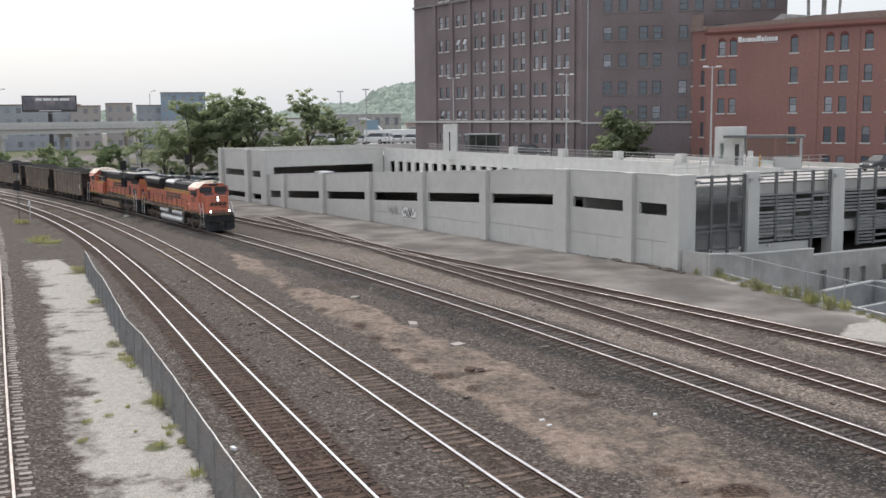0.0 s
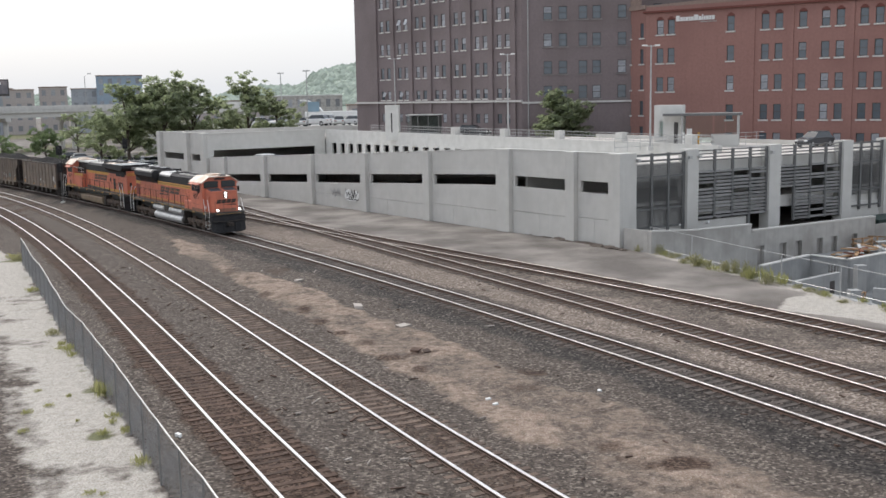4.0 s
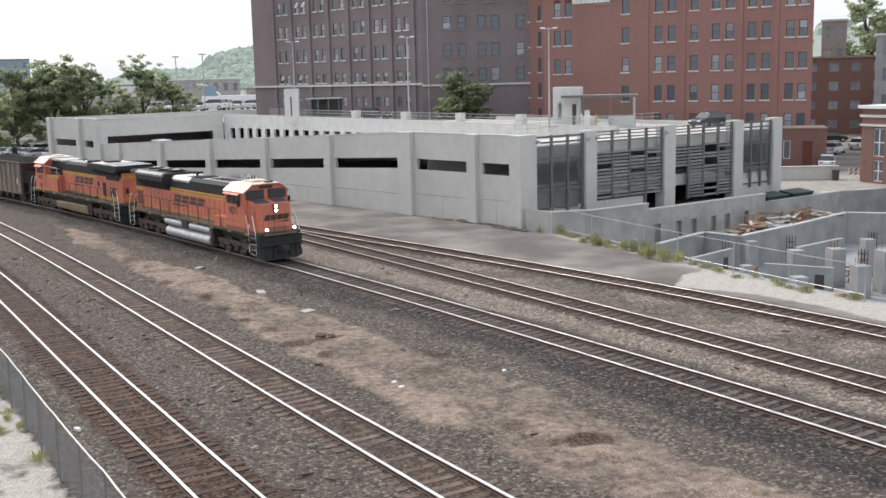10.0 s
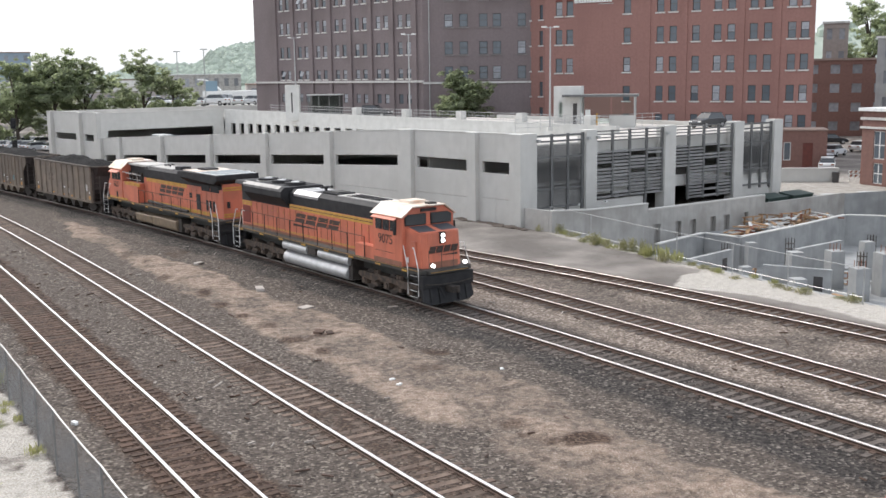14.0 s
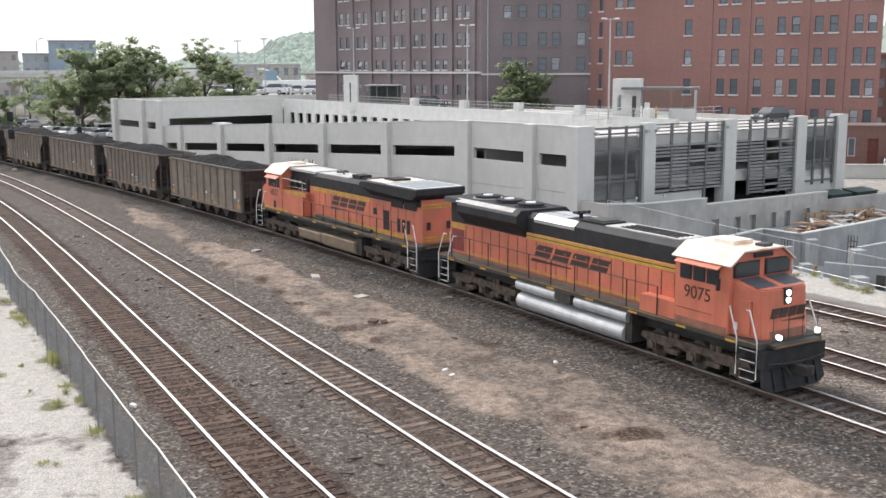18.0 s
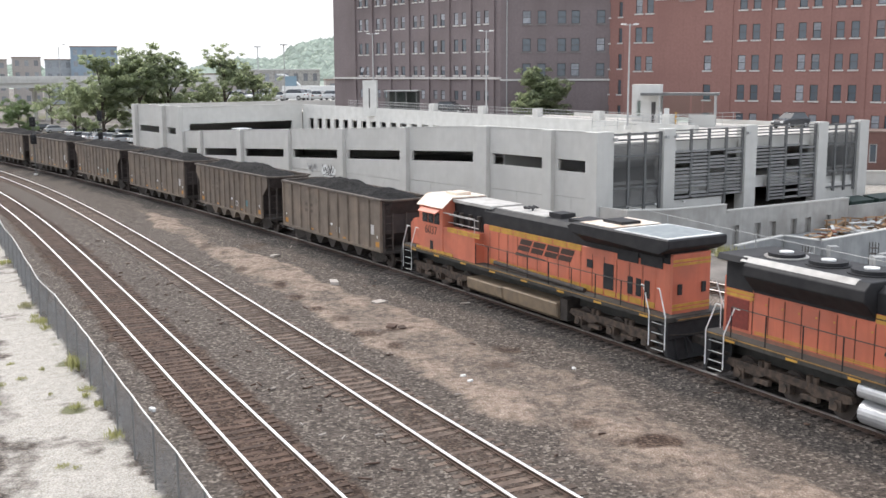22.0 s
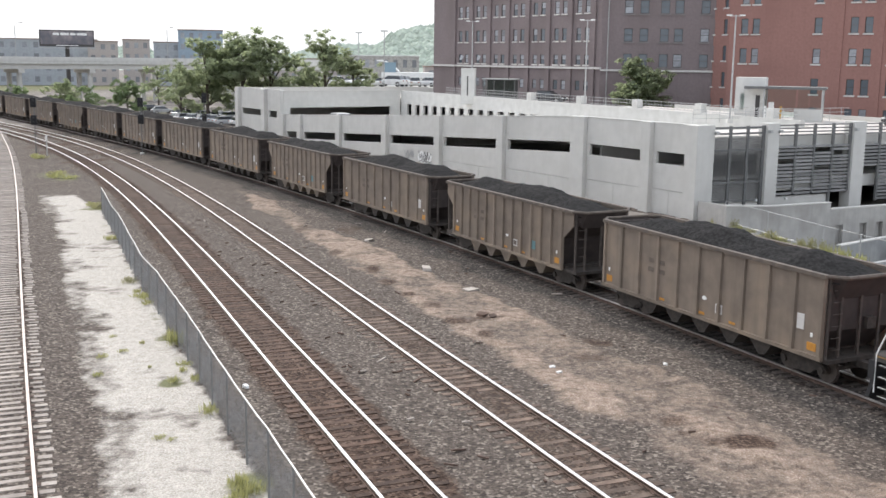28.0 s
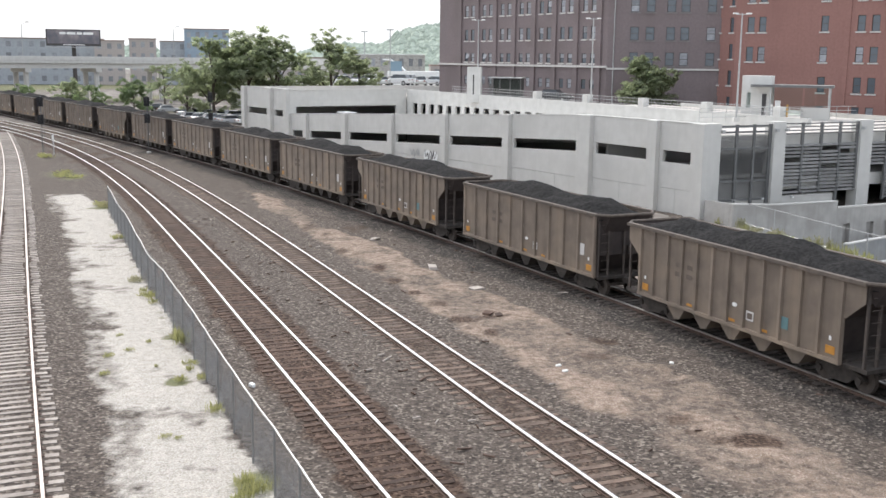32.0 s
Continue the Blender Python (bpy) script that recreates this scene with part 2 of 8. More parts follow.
# leaves of the far crowns, paled and greyed to carry the haze
LEAF_HAZED = leafy("haze_paled_leaves", (0.20, 0.225, 0.16), (0.165, 0.19, 0.135))
WEED = leafy("yellow_green_weeds", (0.19, 0.19, 0.10), (0.145, 0.15, 0.08))
BARK = surf("grey_brown_bark", (0.10, 0.08, 0.062), (0.065, 0.052, 0.042), 5.0, 0.9, bump=0.4)


# ---- mesh helpers ----
def bm_box(bm, x0, x1, y0, y1, z0, z1, mat=0):
    vs = [bm.verts.new((x, y, z)) for z in (z0, z1) for x, y in ((x0, y0), (x1, y0), (x1, y1), (x0, y1))]
    for f in ((3, 2, 1, 0), (4, 5, 6, 7), (0, 1, 5, 4), (1, 2, 6, 5), (2, 3, 7, 6), (3, 0, 4, 7)):
        bm.faces.new([vs[i] for i in f]).material_index = mat
    return vs


def bm_prism(bm, pts, axis, a, b, mat=0):
    """A polygon swept along an axis: pts are the other two coordinates in x, y, z order."""
    def at(p, v):
        return {"x": (v, p[0], p[1]), "y": (p[0], v, p[1]), "z": (p[0], p[1], v)}[axis]
    lo = [bm.verts.new(at(p, a)) for p in pts]
    hi = [bm.verts.new(at(p, b)) for p in pts]
    n = len(pts)
    fs = [bm.faces.new(lo), bm.faces.new(hi[::-1])]
    for i in range(n):
        fs.append(bm.faces.new((lo[i], hi[i], hi[(i + 1) % n], lo[(i + 1) % n])))
    for f in fs:
        f.material_index = mat
    bmesh.ops.recalc_face_normals(bm, faces=fs)
    return fs


def bm_tube(bm, pts, r, n=6, r_end=None, mat=0):
    """A round bar along a line of points."""
    pts = [Vector(p) for p in pts]
    rings = []
    for i, p in enumerate(pts):
        d = (pts[min(i + 1, len(pts) - 1)] - pts[max(i - 1, 0)]).normalized()
        a = d.orthogonal().normalized() if abs(d.z) > 0.99 else Vector((0, 0, 1)).cross(d).normalized()
        b = d.cross(a)
        k = i / max(1, len(pts) - 1)
        rr = r if r_end is None else r + (r_end - r) * k
        rings.append([bm.verts.new(p + rr * (math.cos(2 * math.pi * j / n) * a + math.sin(2 * math.pi * j / n) * b)) for j in range(n)])
    fs = []
    for u, v in zip(rings[:-1], rings[1:]):
        for j in range(n):
            fs.append(bm.faces.new((u[j], u[(j + 1) % n], v[(j + 1) % n], v[j])))
    fs.append(bm.faces.new(rings[0][::-1]))
    fs.append(bm.faces.new(rings[-1]))
    for f in fs:
        f.material_index = mat
    return fs


def bm_disc(bm, c, axis, r, depth, n=16, mat=0):
    """A short cylinder whose middle is c."""
    c = Vector(c)
    d = {"x": Vector((1, 0, 0)), "y": Vector((0, 1, 0)), "z": Vector((0, 0, 1))}[axis] * (depth / 2)
    bm_tube(bm, [c - d, c + d], r, n, mat=mat)


def soften(bm, w=0.02, seg=1):
    bmesh.ops.bevel(bm, geom=[e for e in bm.edges if e.is_manifold and e.calc_face_angle(0) > 0.5], offset=w, segments=seg, affect="EDGES", clamp_overlap=True)


def mesh_of(name, bm, *mats):
    me = bpy.data.meshes.new(name)
    bm.to_mesh(me)
    bm.free()
    for m in mats:
        me.materials.append(m)
    return me


def part(name, bm, material, parent=None, label="", at=None):
    """One mesh object under a thing or a part."""
    mats = material if isinstance(material, (list, tuple)) else [material]
    ob = new(name, mesh_of(name, bm, *mats))
    if parent:
        ob.parent = parent
    if at is not None:
        ob.matrix_basis = at
    if label:
        ob["label"] = label
    return ob


def shared(name, me, parent, m):
    ob = new(name, me)
    ob.parent = parent
    ob.matrix_basis = m
    return ob


def thing(name, m, label, category, group="", kind=""):
    ob = new(name)
    ob.empty_display_size = 0.2
    ob.matrix_basis = m
    return tagged(ob, label, category, group, kind)


def box_of(*a, bevel=0.0):
    bm = bmesh.new()
    bm_box(bm, *a)
    if bevel:
        soften(bm, bevel)
    return bm


def tube_of(pts, r, n=6, r_end=None):
    bm = bmesh.new()
    bm_tube(bm, pts, r, n, r_end)
    return bm


def disc_of(c, axis, r, depth, n=16):
    bm = bmesh.new()
    bm_disc(bm, c, axis, r, depth, n)
    return bm


def lathe(prof, n=24):
    """A profile of (radius, height) turned round the z axis."""
    bm = bmesh.new()
    rings = []
    for r, z in prof:
        rings.append([bm.verts.new((0, 0, z))] * n if r == 0 else [bm.verts.new((r * math.cos(2 * math.pi * j / n), r * math.sin(2 * math.pi * j / n), z)) for j in range(n)])
    for u, v in zip(rings[:-1], rings[1:]):
        for j in range(n):
            q = [u[j], u[(j + 1) % n], v[(j + 1) % n], v[j]]
            q = [w for i, w in enumerate(q) if w not in q[:i]]
            bm.faces.new(q)
    return bm


def prism_of(pts, axis, a, b, bevel=0.0):
    bm = bmesh.new()
    bm_prism(bm, pts, axis, a, b)
    if bevel:
        soften(bm, bevel)
    return bm


# ---- lines of the tracks: x as a cubic of y/100 between two y, straight on beyond them ----
LINES = {
    "A": ((-3.305, 5.993, -45.974, -0.305), 15, 130),
    "B": ((-8.718, 10.897, -46.546, 10.116), 20, 155),
    "C": ((-9.677, 14.127, -50.380, 16.784), 20, 155),
    "D": ((0.682, -12.270, -38.043, 28.897), 22, 165),
    "E": ((12.315, -26.805, -28.074, 31.883), 25, 84),
    "F": ((42.846, -98.331, 10.189, 33.125), 35, 80),
}


def line_x(name, y):
    (c3, c2, c1, c0), a, b = LINES[name]
    u = min(max(y, a), b)
    v = u / 100
    slope = (3 * c3 * v * v + 2 * c2 * v + c1) / 100
    return c0 + v * (c1 + v * (c2 + v * c3)) + (y - u) * slope


def line_table(name, y0, y1, step=0.5):
    """Points each step metres along a track, with the heading towards greater y."""
    pts, s = [], 0.0
    y = y0
    while y < y1:
        dx = (line_x(name, y + 0.05) - line_x(name, y - 0.05)) / 0.1
        k = 1 / math.hypot(dx, 1)
        pts.append((line_x(name, y), y, dx * k, k))
        y += step * k
    return pts


# ---- ground: one sheet, finer near the tracks, with a hole for the sunken building site ----
PIT = [(18.6, 73.6), (20.7, 67.0), (22.4, 60.9), (23.4, 58.2), (24.9, 53.6), (26.2, 49.7), (27.9, 45.0), (31.5, 35.5), (36.0, 24.0), (80.0, 24.0), (80.0, 76.0), (58.0, 90.0), (44.5, 87.4)]


def in_poly(x, y, poly):
    c = np.zeros(np.shape(x), bool)
    for (x0, y0), (x1, y1) in zip(poly, poly[1:] + poly[:1]):
        if y0 != y1:
            c ^= ((y0 > y) != (y1 > y)) & (x < (x1 - x0) * (y - y0) / (y1 - y0) + x0)
    return c


def wavy(x, y, size, seed):
    """Smooth random field between 0 and 1, by value noise on a lattice."""
    r = np.random.RandomState(seed).rand(257, 257)
    out, amp, tot = 0, 1.0, 0.0
    for k in range(4):
        u, v = x / size * 2**k + 40 * k, y / size * 2**k + 17 * k
        i, j = np.floor(u).astype(int), np.floor(v).astype(int)
        a, b = u - i, v - j
        a, b = a * a * (3 - 2 * a), b * b * (3 - 2 * b)
        g = lambda p, q: r[(i + p) % 256, (j + q) % 256]
        out = out + amp * (g(0, 0) * (1 - a) * (1 - b) + g(1, 0) * a * (1 - b) + g(0, 1) * (1 - a) * b + g(1, 1) * a * b)
        tot += amp
        amp *= 0.55
    return out / tot


def step(v, lo, hi):
    t = np.clip((v - lo) / (hi - lo), 0, 1)
    return t * t * (3 - 2 * t)


def ground_material():
    m = bpy.data.materials.new("ballast_soil_and_paving")
    m.use_nodes = True
    nt = m.node_tree
    bs = nt.nodes["Principled BSDF"]
    bs.inputs["Roughness"].default_value, bs.inputs["Specular IOR Level"].default_value = 0.95, 0.2
    co = nt.nodes.new("ShaderNodeTexCoord").outputs["Object"]

    def tex(kind, sc):
        n = nt.nodes.new(kind)
        n.inputs["Scale"].default_value = sc
        nt.links.new(co, n.inputs["Vector"])
        return n

    def ramp(fac, *stops):
        r = nt.nodes.new("ShaderNodeValToRGB")
        while len(r.color_ramp.elements) < len(stops):
            r.color_ramp.elements.new(0.5)
        for e, (p, c) in zip(r.color_ramp.elements, stops):
            e.position, e.color = p, (*c, 1)
        nt.links.new(fac, r.inputs[0])
        return r.outputs[0]

    def mix(fac, a, b, kind="MIX"):
        x = nt.nodes.new("ShaderNodeMix")
        x.data_type, x.blend_type = "RGBA", kind
        if isinstance(fac, float):
            x.inputs[0].default_value = fac
        else:
            nt.links.new(fac, x.inputs[0])
        nt.links.new(a, x.inputs[6])
        nt.links.new(b, x.inputs[7])
        return x.outputs[2]

    def weights(name):
        a = nt.nodes.new("ShaderNodeAttribute")
        a.attribute_name = name
        s = nt.nodes.new("ShaderNodeSeparateColor")
        nt.links.new(a.outputs["Color"], s.inputs[0])
        return [*s.outputs, a.outputs["Alpha"]]

    stone = tex("ShaderNodeTexVoronoi", 11.0)
    pebble = tex("ShaderNodeTexVoronoi", 26.0)
    sep = nt.nodes.new("ShaderNodeSeparateColor")
    nt.links.new(stone.outputs["Color"], sep.inputs[0])
    sep2 = nt.nodes.new("ShaderNodeSeparateColor")
    nt.links.new(pebble.outputs["Color"], sep2.inputs[0])
    grain = tex("ShaderNodeTexNoise", 3.0)
    fine = tex("ShaderNodeTexNoise", 30.0)
    ballast = ramp(sep.outputs[0], (0.0, (0.022, 0.017, 0.0155)), (0.45, (0.078, 0.065, 0.055)), (0.8, (0.145, 0.121, 0.101)), (1.0, (0.34, 0.298, 0.25)))
    ballast = mix(0.35, ballast, ramp(grain.outputs[0], (0.3, (0.057, 0.045, 0.039)), (0.7, (0.148, 0.122, 0.103))))
    dirt = ramp(grain.outputs[0], (0.3, (0.155, 0.107, 0.08)), (0.5, (0.265, 0.195, 0.151)), (0.72, (0.395, 0.305, 0.244)))
    dirt = mix(0.45, dirt, ramp(sep2.outputs[1], (0.0, (0.13, 0.105, 0.085)), (0.7, (0.27, 0.215, 0.17)), (1.0, (0.5, 0.45, 0.39))))
    clods = tex("ShaderNodeTexNoise", 0.75)
    clods.inputs["Detail"].default_value, clods.inputs["Roughness"].default_value = 10.0, 0.68
    dirt = mix(ramp(clods.outputs[0], (0.38, (0.7, 0.7, 0.7)), (0.50, (0.0, 0.0, 0.0))), dirt, ramp(sep.outputs[1], (0.0, (0.05, 0.04, 0.033)), (0.7, (0.115, 0.088, 0.07)), (1.0, (0.24, 0.2, 0.165))))
    gravel = ramp(sep2.outputs[0], (0.0, (0.24, 0.222, 0.195)), (0.4, (0.39, 0.362, 0.322)), (1.0, (0.60, 0.563, 0.512)))
    gravel = mix(0.4, gravel, ramp(grain.outputs[0], (0.35, (0.345, 0.32, 0.28)), (0.65, (0.54, 0.505, 0.455))))
    # dark tone for oily beds and for shade painted beside the dirt
    oil_and_shade = ramp(sep.outputs[1], (0.0, (0.026, 0.0165, 0.012)), (0.7, (0.078, 0.050, 0.036)), (1.0, (0.145, 0.104, 0.08)))
    paving = ramp(fine.outputs[0], (0.3, (0.16, 0.145, 0.132)), (0.7, (0.23, 0.21, 0.19)))
    paving = mix(0.4, paving, ramp(grain.outputs[0], (0.3, (0.135, 0.128, 0.122)), (0.7, (0.235, 0.225, 0.214))))
    patch = tex("ShaderNodeTexNoise", 0.22)
    patch.inputs["Detail"].default_value = 8.0
    paving = mix(0.55, paving, ramp(patch.outputs[0], (0.38, (0.11, 0.094, 0.082)), (0.5, (0.22, 0.196, 0.174)), (0.64, (0.38, 0.345, 0.307))))
    warm = ramp(sep.outputs[2], (0.0, (0.095, 0.075, 0.061)), (0.6, (0.195, 0.157, 0.129)), (1.0, (0.38, 0.325, 0.28)))
    grass = ramp(fine.outputs[0], (0.3, (0.11, 0.115, 0.06)), (0.7, (0.20, 0.20, 0.11)))
    soot = ramp(sep.outputs[1], (0.0, (0.017, 0.015, 0.014)), (0.6, (0.053, 0.0465, 0.042)), (0.9, (0.094, 0.082, 0.073)), (1.0, (0.20, 0.177, 0.157)))
    soil, cover = weights("soil"), weights("cover")
    ragged = tex("ShaderNodeTexNoise", 1.3)
    ragged.inputs["Detail"].default_value, ragged.inputs["Roughness"].default_value = 9.0, 0.72

    def broken(w, amount):
        """A weight with a ragged, speckled edge."""
        a = nt.nodes.new("ShaderNodeMath")
        a.operation = "MULTIPLY_ADD"
        nt.links.new(ragged.outputs[0], a.inputs[0])
        a.inputs[1].default_value = amount
        nt.links.new(w, a.inputs[2])
        r = nt.nodes.new("ShaderNodeMapRange")
        r.inputs[1].default_value, r.inputs[2].default_value = 0.28 + amount / 2, 0.72 + amount / 2
        nt.links.new(a.outputs[0], r.inputs[0])
        return r.outputs[0]

    col = ballast
    for w, c in ((broken(cover[1], 1.2), warm), (broken(soil[0], 1.0), dirt), (broken(cover[3], 1.0), soot), (broken(soil[2], 0.9), oil_and_shade), (cover[0], paving), (broken(soil[1], 1.5), gravel), (broken(cover[2], 1.4), grass)):
        col = mix(w, col, c)
    nt.links.new(col, bs.inputs["Base Color"])
    b = nt.nodes.new("ShaderNodeBump")
    b.inputs["Strength"].default_value, b.inputs["Distance"].default_value = 0.9, 0.05
    nt.links.new(stone.outputs["Distance"], b.inputs["Height"])
    nt.links.new(b.outputs[0], bs.inputs["Normal"])
    return m


def cuts(lo, hi, fine, ends):
    inner = list(np.arange(lo, hi + 1e-6, fine))
    left, right, s, a = [], [], fine, lo
    while a > ends[0]:
        s *= 1.25
        a -= s
        left.append(max(a, ends[0]))
    s, a = fine, hi
    while a < ends[1]:
        s *= 1.25
        a += s
        right.append(min(a, ends[1]))
    return np.array(left[::-1] + inner + right)


def make_ground():
    xs, ys = cuts(-36, 34, 0.35, (-2500, 2500)), cuts(20, 92, 0.35, (-300, 4200))
    X, Y = np.meshgrid(xs, ys)
    line = {n: np.vectorize(lambda y, n=n: line_x(n, y))(ys)[:, None] for n in "ABCDEF"}
    n1, n2, n3 = wavy(X, Y, 7.0, 3), wavy(X, Y, 2.2, 4), wavy(X, Y, 0.9, 5)
    # tan dirt strip between the second and third tracks
    left = np.interp(ys, [20, 26.7, 31.0, 36.2, 43.4, 53.3, 62.2, 76.6, 90], [10.6, 7.2, 5.5, 3.0, -0.6, -4.5, -8.4, -14.3, -19.8])[:, None]
    right = np.interp(ys, [20, 25.9, 29.6, 34.6, 40.3, 44.6, 51.0, 60.4, 73.7, 90], [15.0, 12.2, 10.7, 8.7, 5.8, 3.5, 0.7, -4.2, -11.4, -18.4])[:, None]
    streaks = wavy((X - line['D']) * 2.4 + 60, Y, 5.0, 9)
    wob = (n1 - 0.5) * 2.0 + (n2 - 0.5) * 1.6
    dirt = step(X - left + wob, -0.5, 0.6) * step(right - X + wob * 0.8, -0.6, 0.5) * (0.52 + 0.48 * step(streaks, 0.38, 0.52)) * (0.8 + 0.2 * step(n2 + 0.8 * n3, 0.72, 1.0)) * (1 - step(Y, 80, 100))
    # dark spots by the dirt: holes, and shadows of small mounds painted in
    dark = np.zeros_like(X)
    for cx, cy, rx, ry, a in ((8.7, 29.7, 1.5, 0.75, 1.0), (7.0, 31.7, 0.8, 0.35, 0.7), (7.6, 30.3, 0.8, 0.25, 0.7), (6.9, 31.2, 0.7, 0.3, 0.6), (9.8, 27.8, 0.5, 0.25, 0.6), (1.5, 44.4, 0.7, 0.4, 0.9), (-7.0, 68.0, 0.9, 2.0, 0.6), (-6.9, 60.0, 0.5, 1.3, 0.75), (-6.0, 59.0, 0.35, 0.8, 0.6), (-4.4, 55.2, 0.5, 1.3, 0.8), (-3.4, 51.7, 0.6, 0.9, 0.85), (-2.0, 48.8, 0.7, 0.9, 0.85), (-0.9, 46.7, 0.6, 0.9, 0.7), (0.1, 44.0, 0.7, 0.9, 0.85), (1.4, 41.8, 0.6, 0.8, 0.8), (3.3, 45.7, 0.5, 0.9, 0.5), (5.8, 41.2, 0.8, 0.8, 0.75), (5.4, 38.6, 1.0, 0.7, 0.6), (-8.5, 64.8, 0.4, 1.6, 0.6), (-10.2, 68.7, 0.5, 2.2, 0.6)):
        d = ((X - cx) / rx) ** 2 + ((Y - cy) / ry) ** 2 + (n3 - 0.5) * 2.6 + (n2 - 0.5) * 1.2
        dark = np.maximum(dark, 0.85 * a * (1 - step(d, 0.2, 1.5)))
    # oily bed under and beside the running tracks
    for nm, w, a in (("B", 1.55, 0.95), ("C", 1.0, 0.58), ("D", 2.0, 0.35), ("E", 1.35, 0.7), ("F", 1.35, 0.8)):
        dark = np.maximum(dark, a * (1 - step(np.abs(X - line[nm]) + (n3 - 0.5) * 0.9, w - 0.35, w + 0.5)))
    # coal dust spread on the near side of the train's track
    dust = 0.9 * step(line["D"] - X + (n2 - 0.5) * 1.8, 0.8, 1.4) * (1 - step(line["D"] - X + (n2 - 0.5) * 2.4, 2.6, 4.2))
    dust = np.maximum(dust, 0.95 * (1 - step(np.abs(X - line['D']) + (n2 - 0.5) * 0.8, 1.4, 2.2)))
    # grey service road between the last track and the garage, white gravel by the site's edge, white path by the fence
    road = step(X - line["F"] + (n2 - 0.5) * 1.2, 1.5, 2.4) * (1 - step(X - line["F"], 30, 40)) * (1 - step(Y, 150, 170)) * step(Y, 28, 36)
    edge = np.interp(ys, [35.5, 45, 49.7, 53.6, 58.2, 67, 73.6], [31.5, 27.9, 26.2, 24.9, 23.4, 20.7, 18.6])[:, None]
    lower = np.interp(ys, [30, 41.2, 45, 49.1, 51.4, 54, 57], [31.0, 26.3, 25.0, 22.5, 19.9, 21.5, 25])[:, None]
    white = step(X - lower + wob * 0.35, -0.3, 0.5) * (1 - step(X - edge, 0.5, 1.5)) * (1 - step(Y, 54, 56))
    kerb = step(X - edge + (n2 - 0.5) * 0.8, -1.6, -0.4) * (1 - step(X - edge, 0.5, 1.5)) * (1 - step(Y, 72, 74)) * step(Y, 30, 35) * 0.75
    pl = np.interp(ys, [14, 24.8, 27.1, 31.6, 36.0, 43.4, 48.0, 59.7, 66.7, 80.3, 90], [-4.6, -8.8, -9.7, -11.5, -13.5, -16.3, -18.6, -23.2, -26.2, -32.5, -37.0])[:, None]
    pr = np.interp(ys, [14, 25.1, 28.1, 31.3, 34.6, 39.2, 44.8, 52.9, 60.4, 74.3, 80.7, 90], [0.1, -4.7, -5.9, -7.3, -8.7, -10.7, -13.1, -16.7, -19.7, -25.6, -29.1, -34.0])[:, None]
    path = step(X - pl + wob * 0.3, -0.4, 0.5) * step(pr - X + (n2 - 0.5) * 0.6, -0.25, 0.25) * (1 - step(Y + wob * 2, 81, 86))
    path = path * (0.50 + 0.50 * step(n3 + n2 + 0.6 * (n1 - 0.5), 0.6, 0.95)) * (0.6 + 0.4 * step(X - pl + (n2 - 0.5) * 2.4, 0.3, 1.6))
    track = np.interp(ys, [14, 25.7, 29.2, 33.7, 39.7, 43.3, 60.8, 68.1, 82], [-4.0, -8.2, -9.6, -11.6, -14.2, -15.8, -22.8, -26.2, -32.6])[:, None]
    rut = 1 - step(np.abs(X - track + (n2 - 0.5) * 0.9), 0.12, 0.5)
    path = path * (1 - 0.4 * rut * step(n1 + 0.5 * n3, 0.55, 0.8))
    gravel = np.maximum(np.maximum(white, kerb), path)
    # pale street between garage and small brick house, sunlight mixed in as gravel colour
    street = step(X, 40, 46) * (1 - step(X, 74, 80)) * step(Y, 84, 88) * (1 - step(Y, 101, 106))
    gravel = np.maximum(gravel, 0.62 * street)
    warm = step(X - line["D"] + wob * 0.4, 1.7, 2.5) * step(line["E"] - X, 1.0, 1.6) * (0.6 + 0.4 * step(n1 + n2, 0.6, 1.15)) * (1 - step(Y, 80, 105))
    warm = np.maximum(warm, 0.7 * step(X - line["E"], 1.2, 1.8) * step(line["F"] - X, 1.0, 1.6) * (0.5 + 0.5 * step(n2, 0.4, 0.65)) * (1 - step(Y, 70, 90)))
    grass = np.zeros_like(X)
    for cx, cy, r in ((-45.6, 113.5, 2.2), (-37.6, 97.2, 2.4), (-35.9, 94.6, 1.4), (-26.7, 76.2, 1.2), (-11.4, 40.6, 0.8), (-5.4, 26.0, 1.0), (-9.9, 34.8, 0.6), (20.8, 67.0, 1.2), (22.5, 62.5, 1.4), (24.3, 55.5, 1.0)):
        d = np.hypot(X - cx, Y - cy) / r + (n3 - 0.5) * 1.2
        grass = np.maximum(grass, 0.8 * (1 - step(d, 0.4, 1.1)))
    fl = step(pr - X, -0.5, 0.3) * step(X - pr, -0.9, -0.2) * step(n2, 0.5, 0.7) * (1 - step(Y, 75, 80))
    grass = np.maximum(grass, 0.45 * fl)
    grass = np.maximum(grass, 0.8 * step(Y, 175, 200) * step(n1, 0.4, 0.6))
    road = np.maximum(road, step(Y, 150, 175) * (1 - grass))
    road = np.maximum(road, step(X, 34, 36) * step(Y, 68, 70))
    near = np.min([np.abs(X - line[n]) for n in "ABCDEF"], axis=0)
    Z = (n2 - 0.5) * 0.10 + (n3 - 0.5) * 0.07
    Z += dirt * (0.10 * n2 + 0.05) - dark * 0.03
    Z = Z * step(near, 1.1, 2.4) * (1 - 0.85 * road) * (1 - step(Y, 92, 130)) * (1 - step(np.abs(X), 36, 60)) - 0.015 + 0.05 * (1 - step(near, 1.35, 1.9))
    # the two tracks beside the fence lie half buried in their bed
    bed = np.minimum(np.abs(X - line["B"]), np.abs(X - line["C"]))
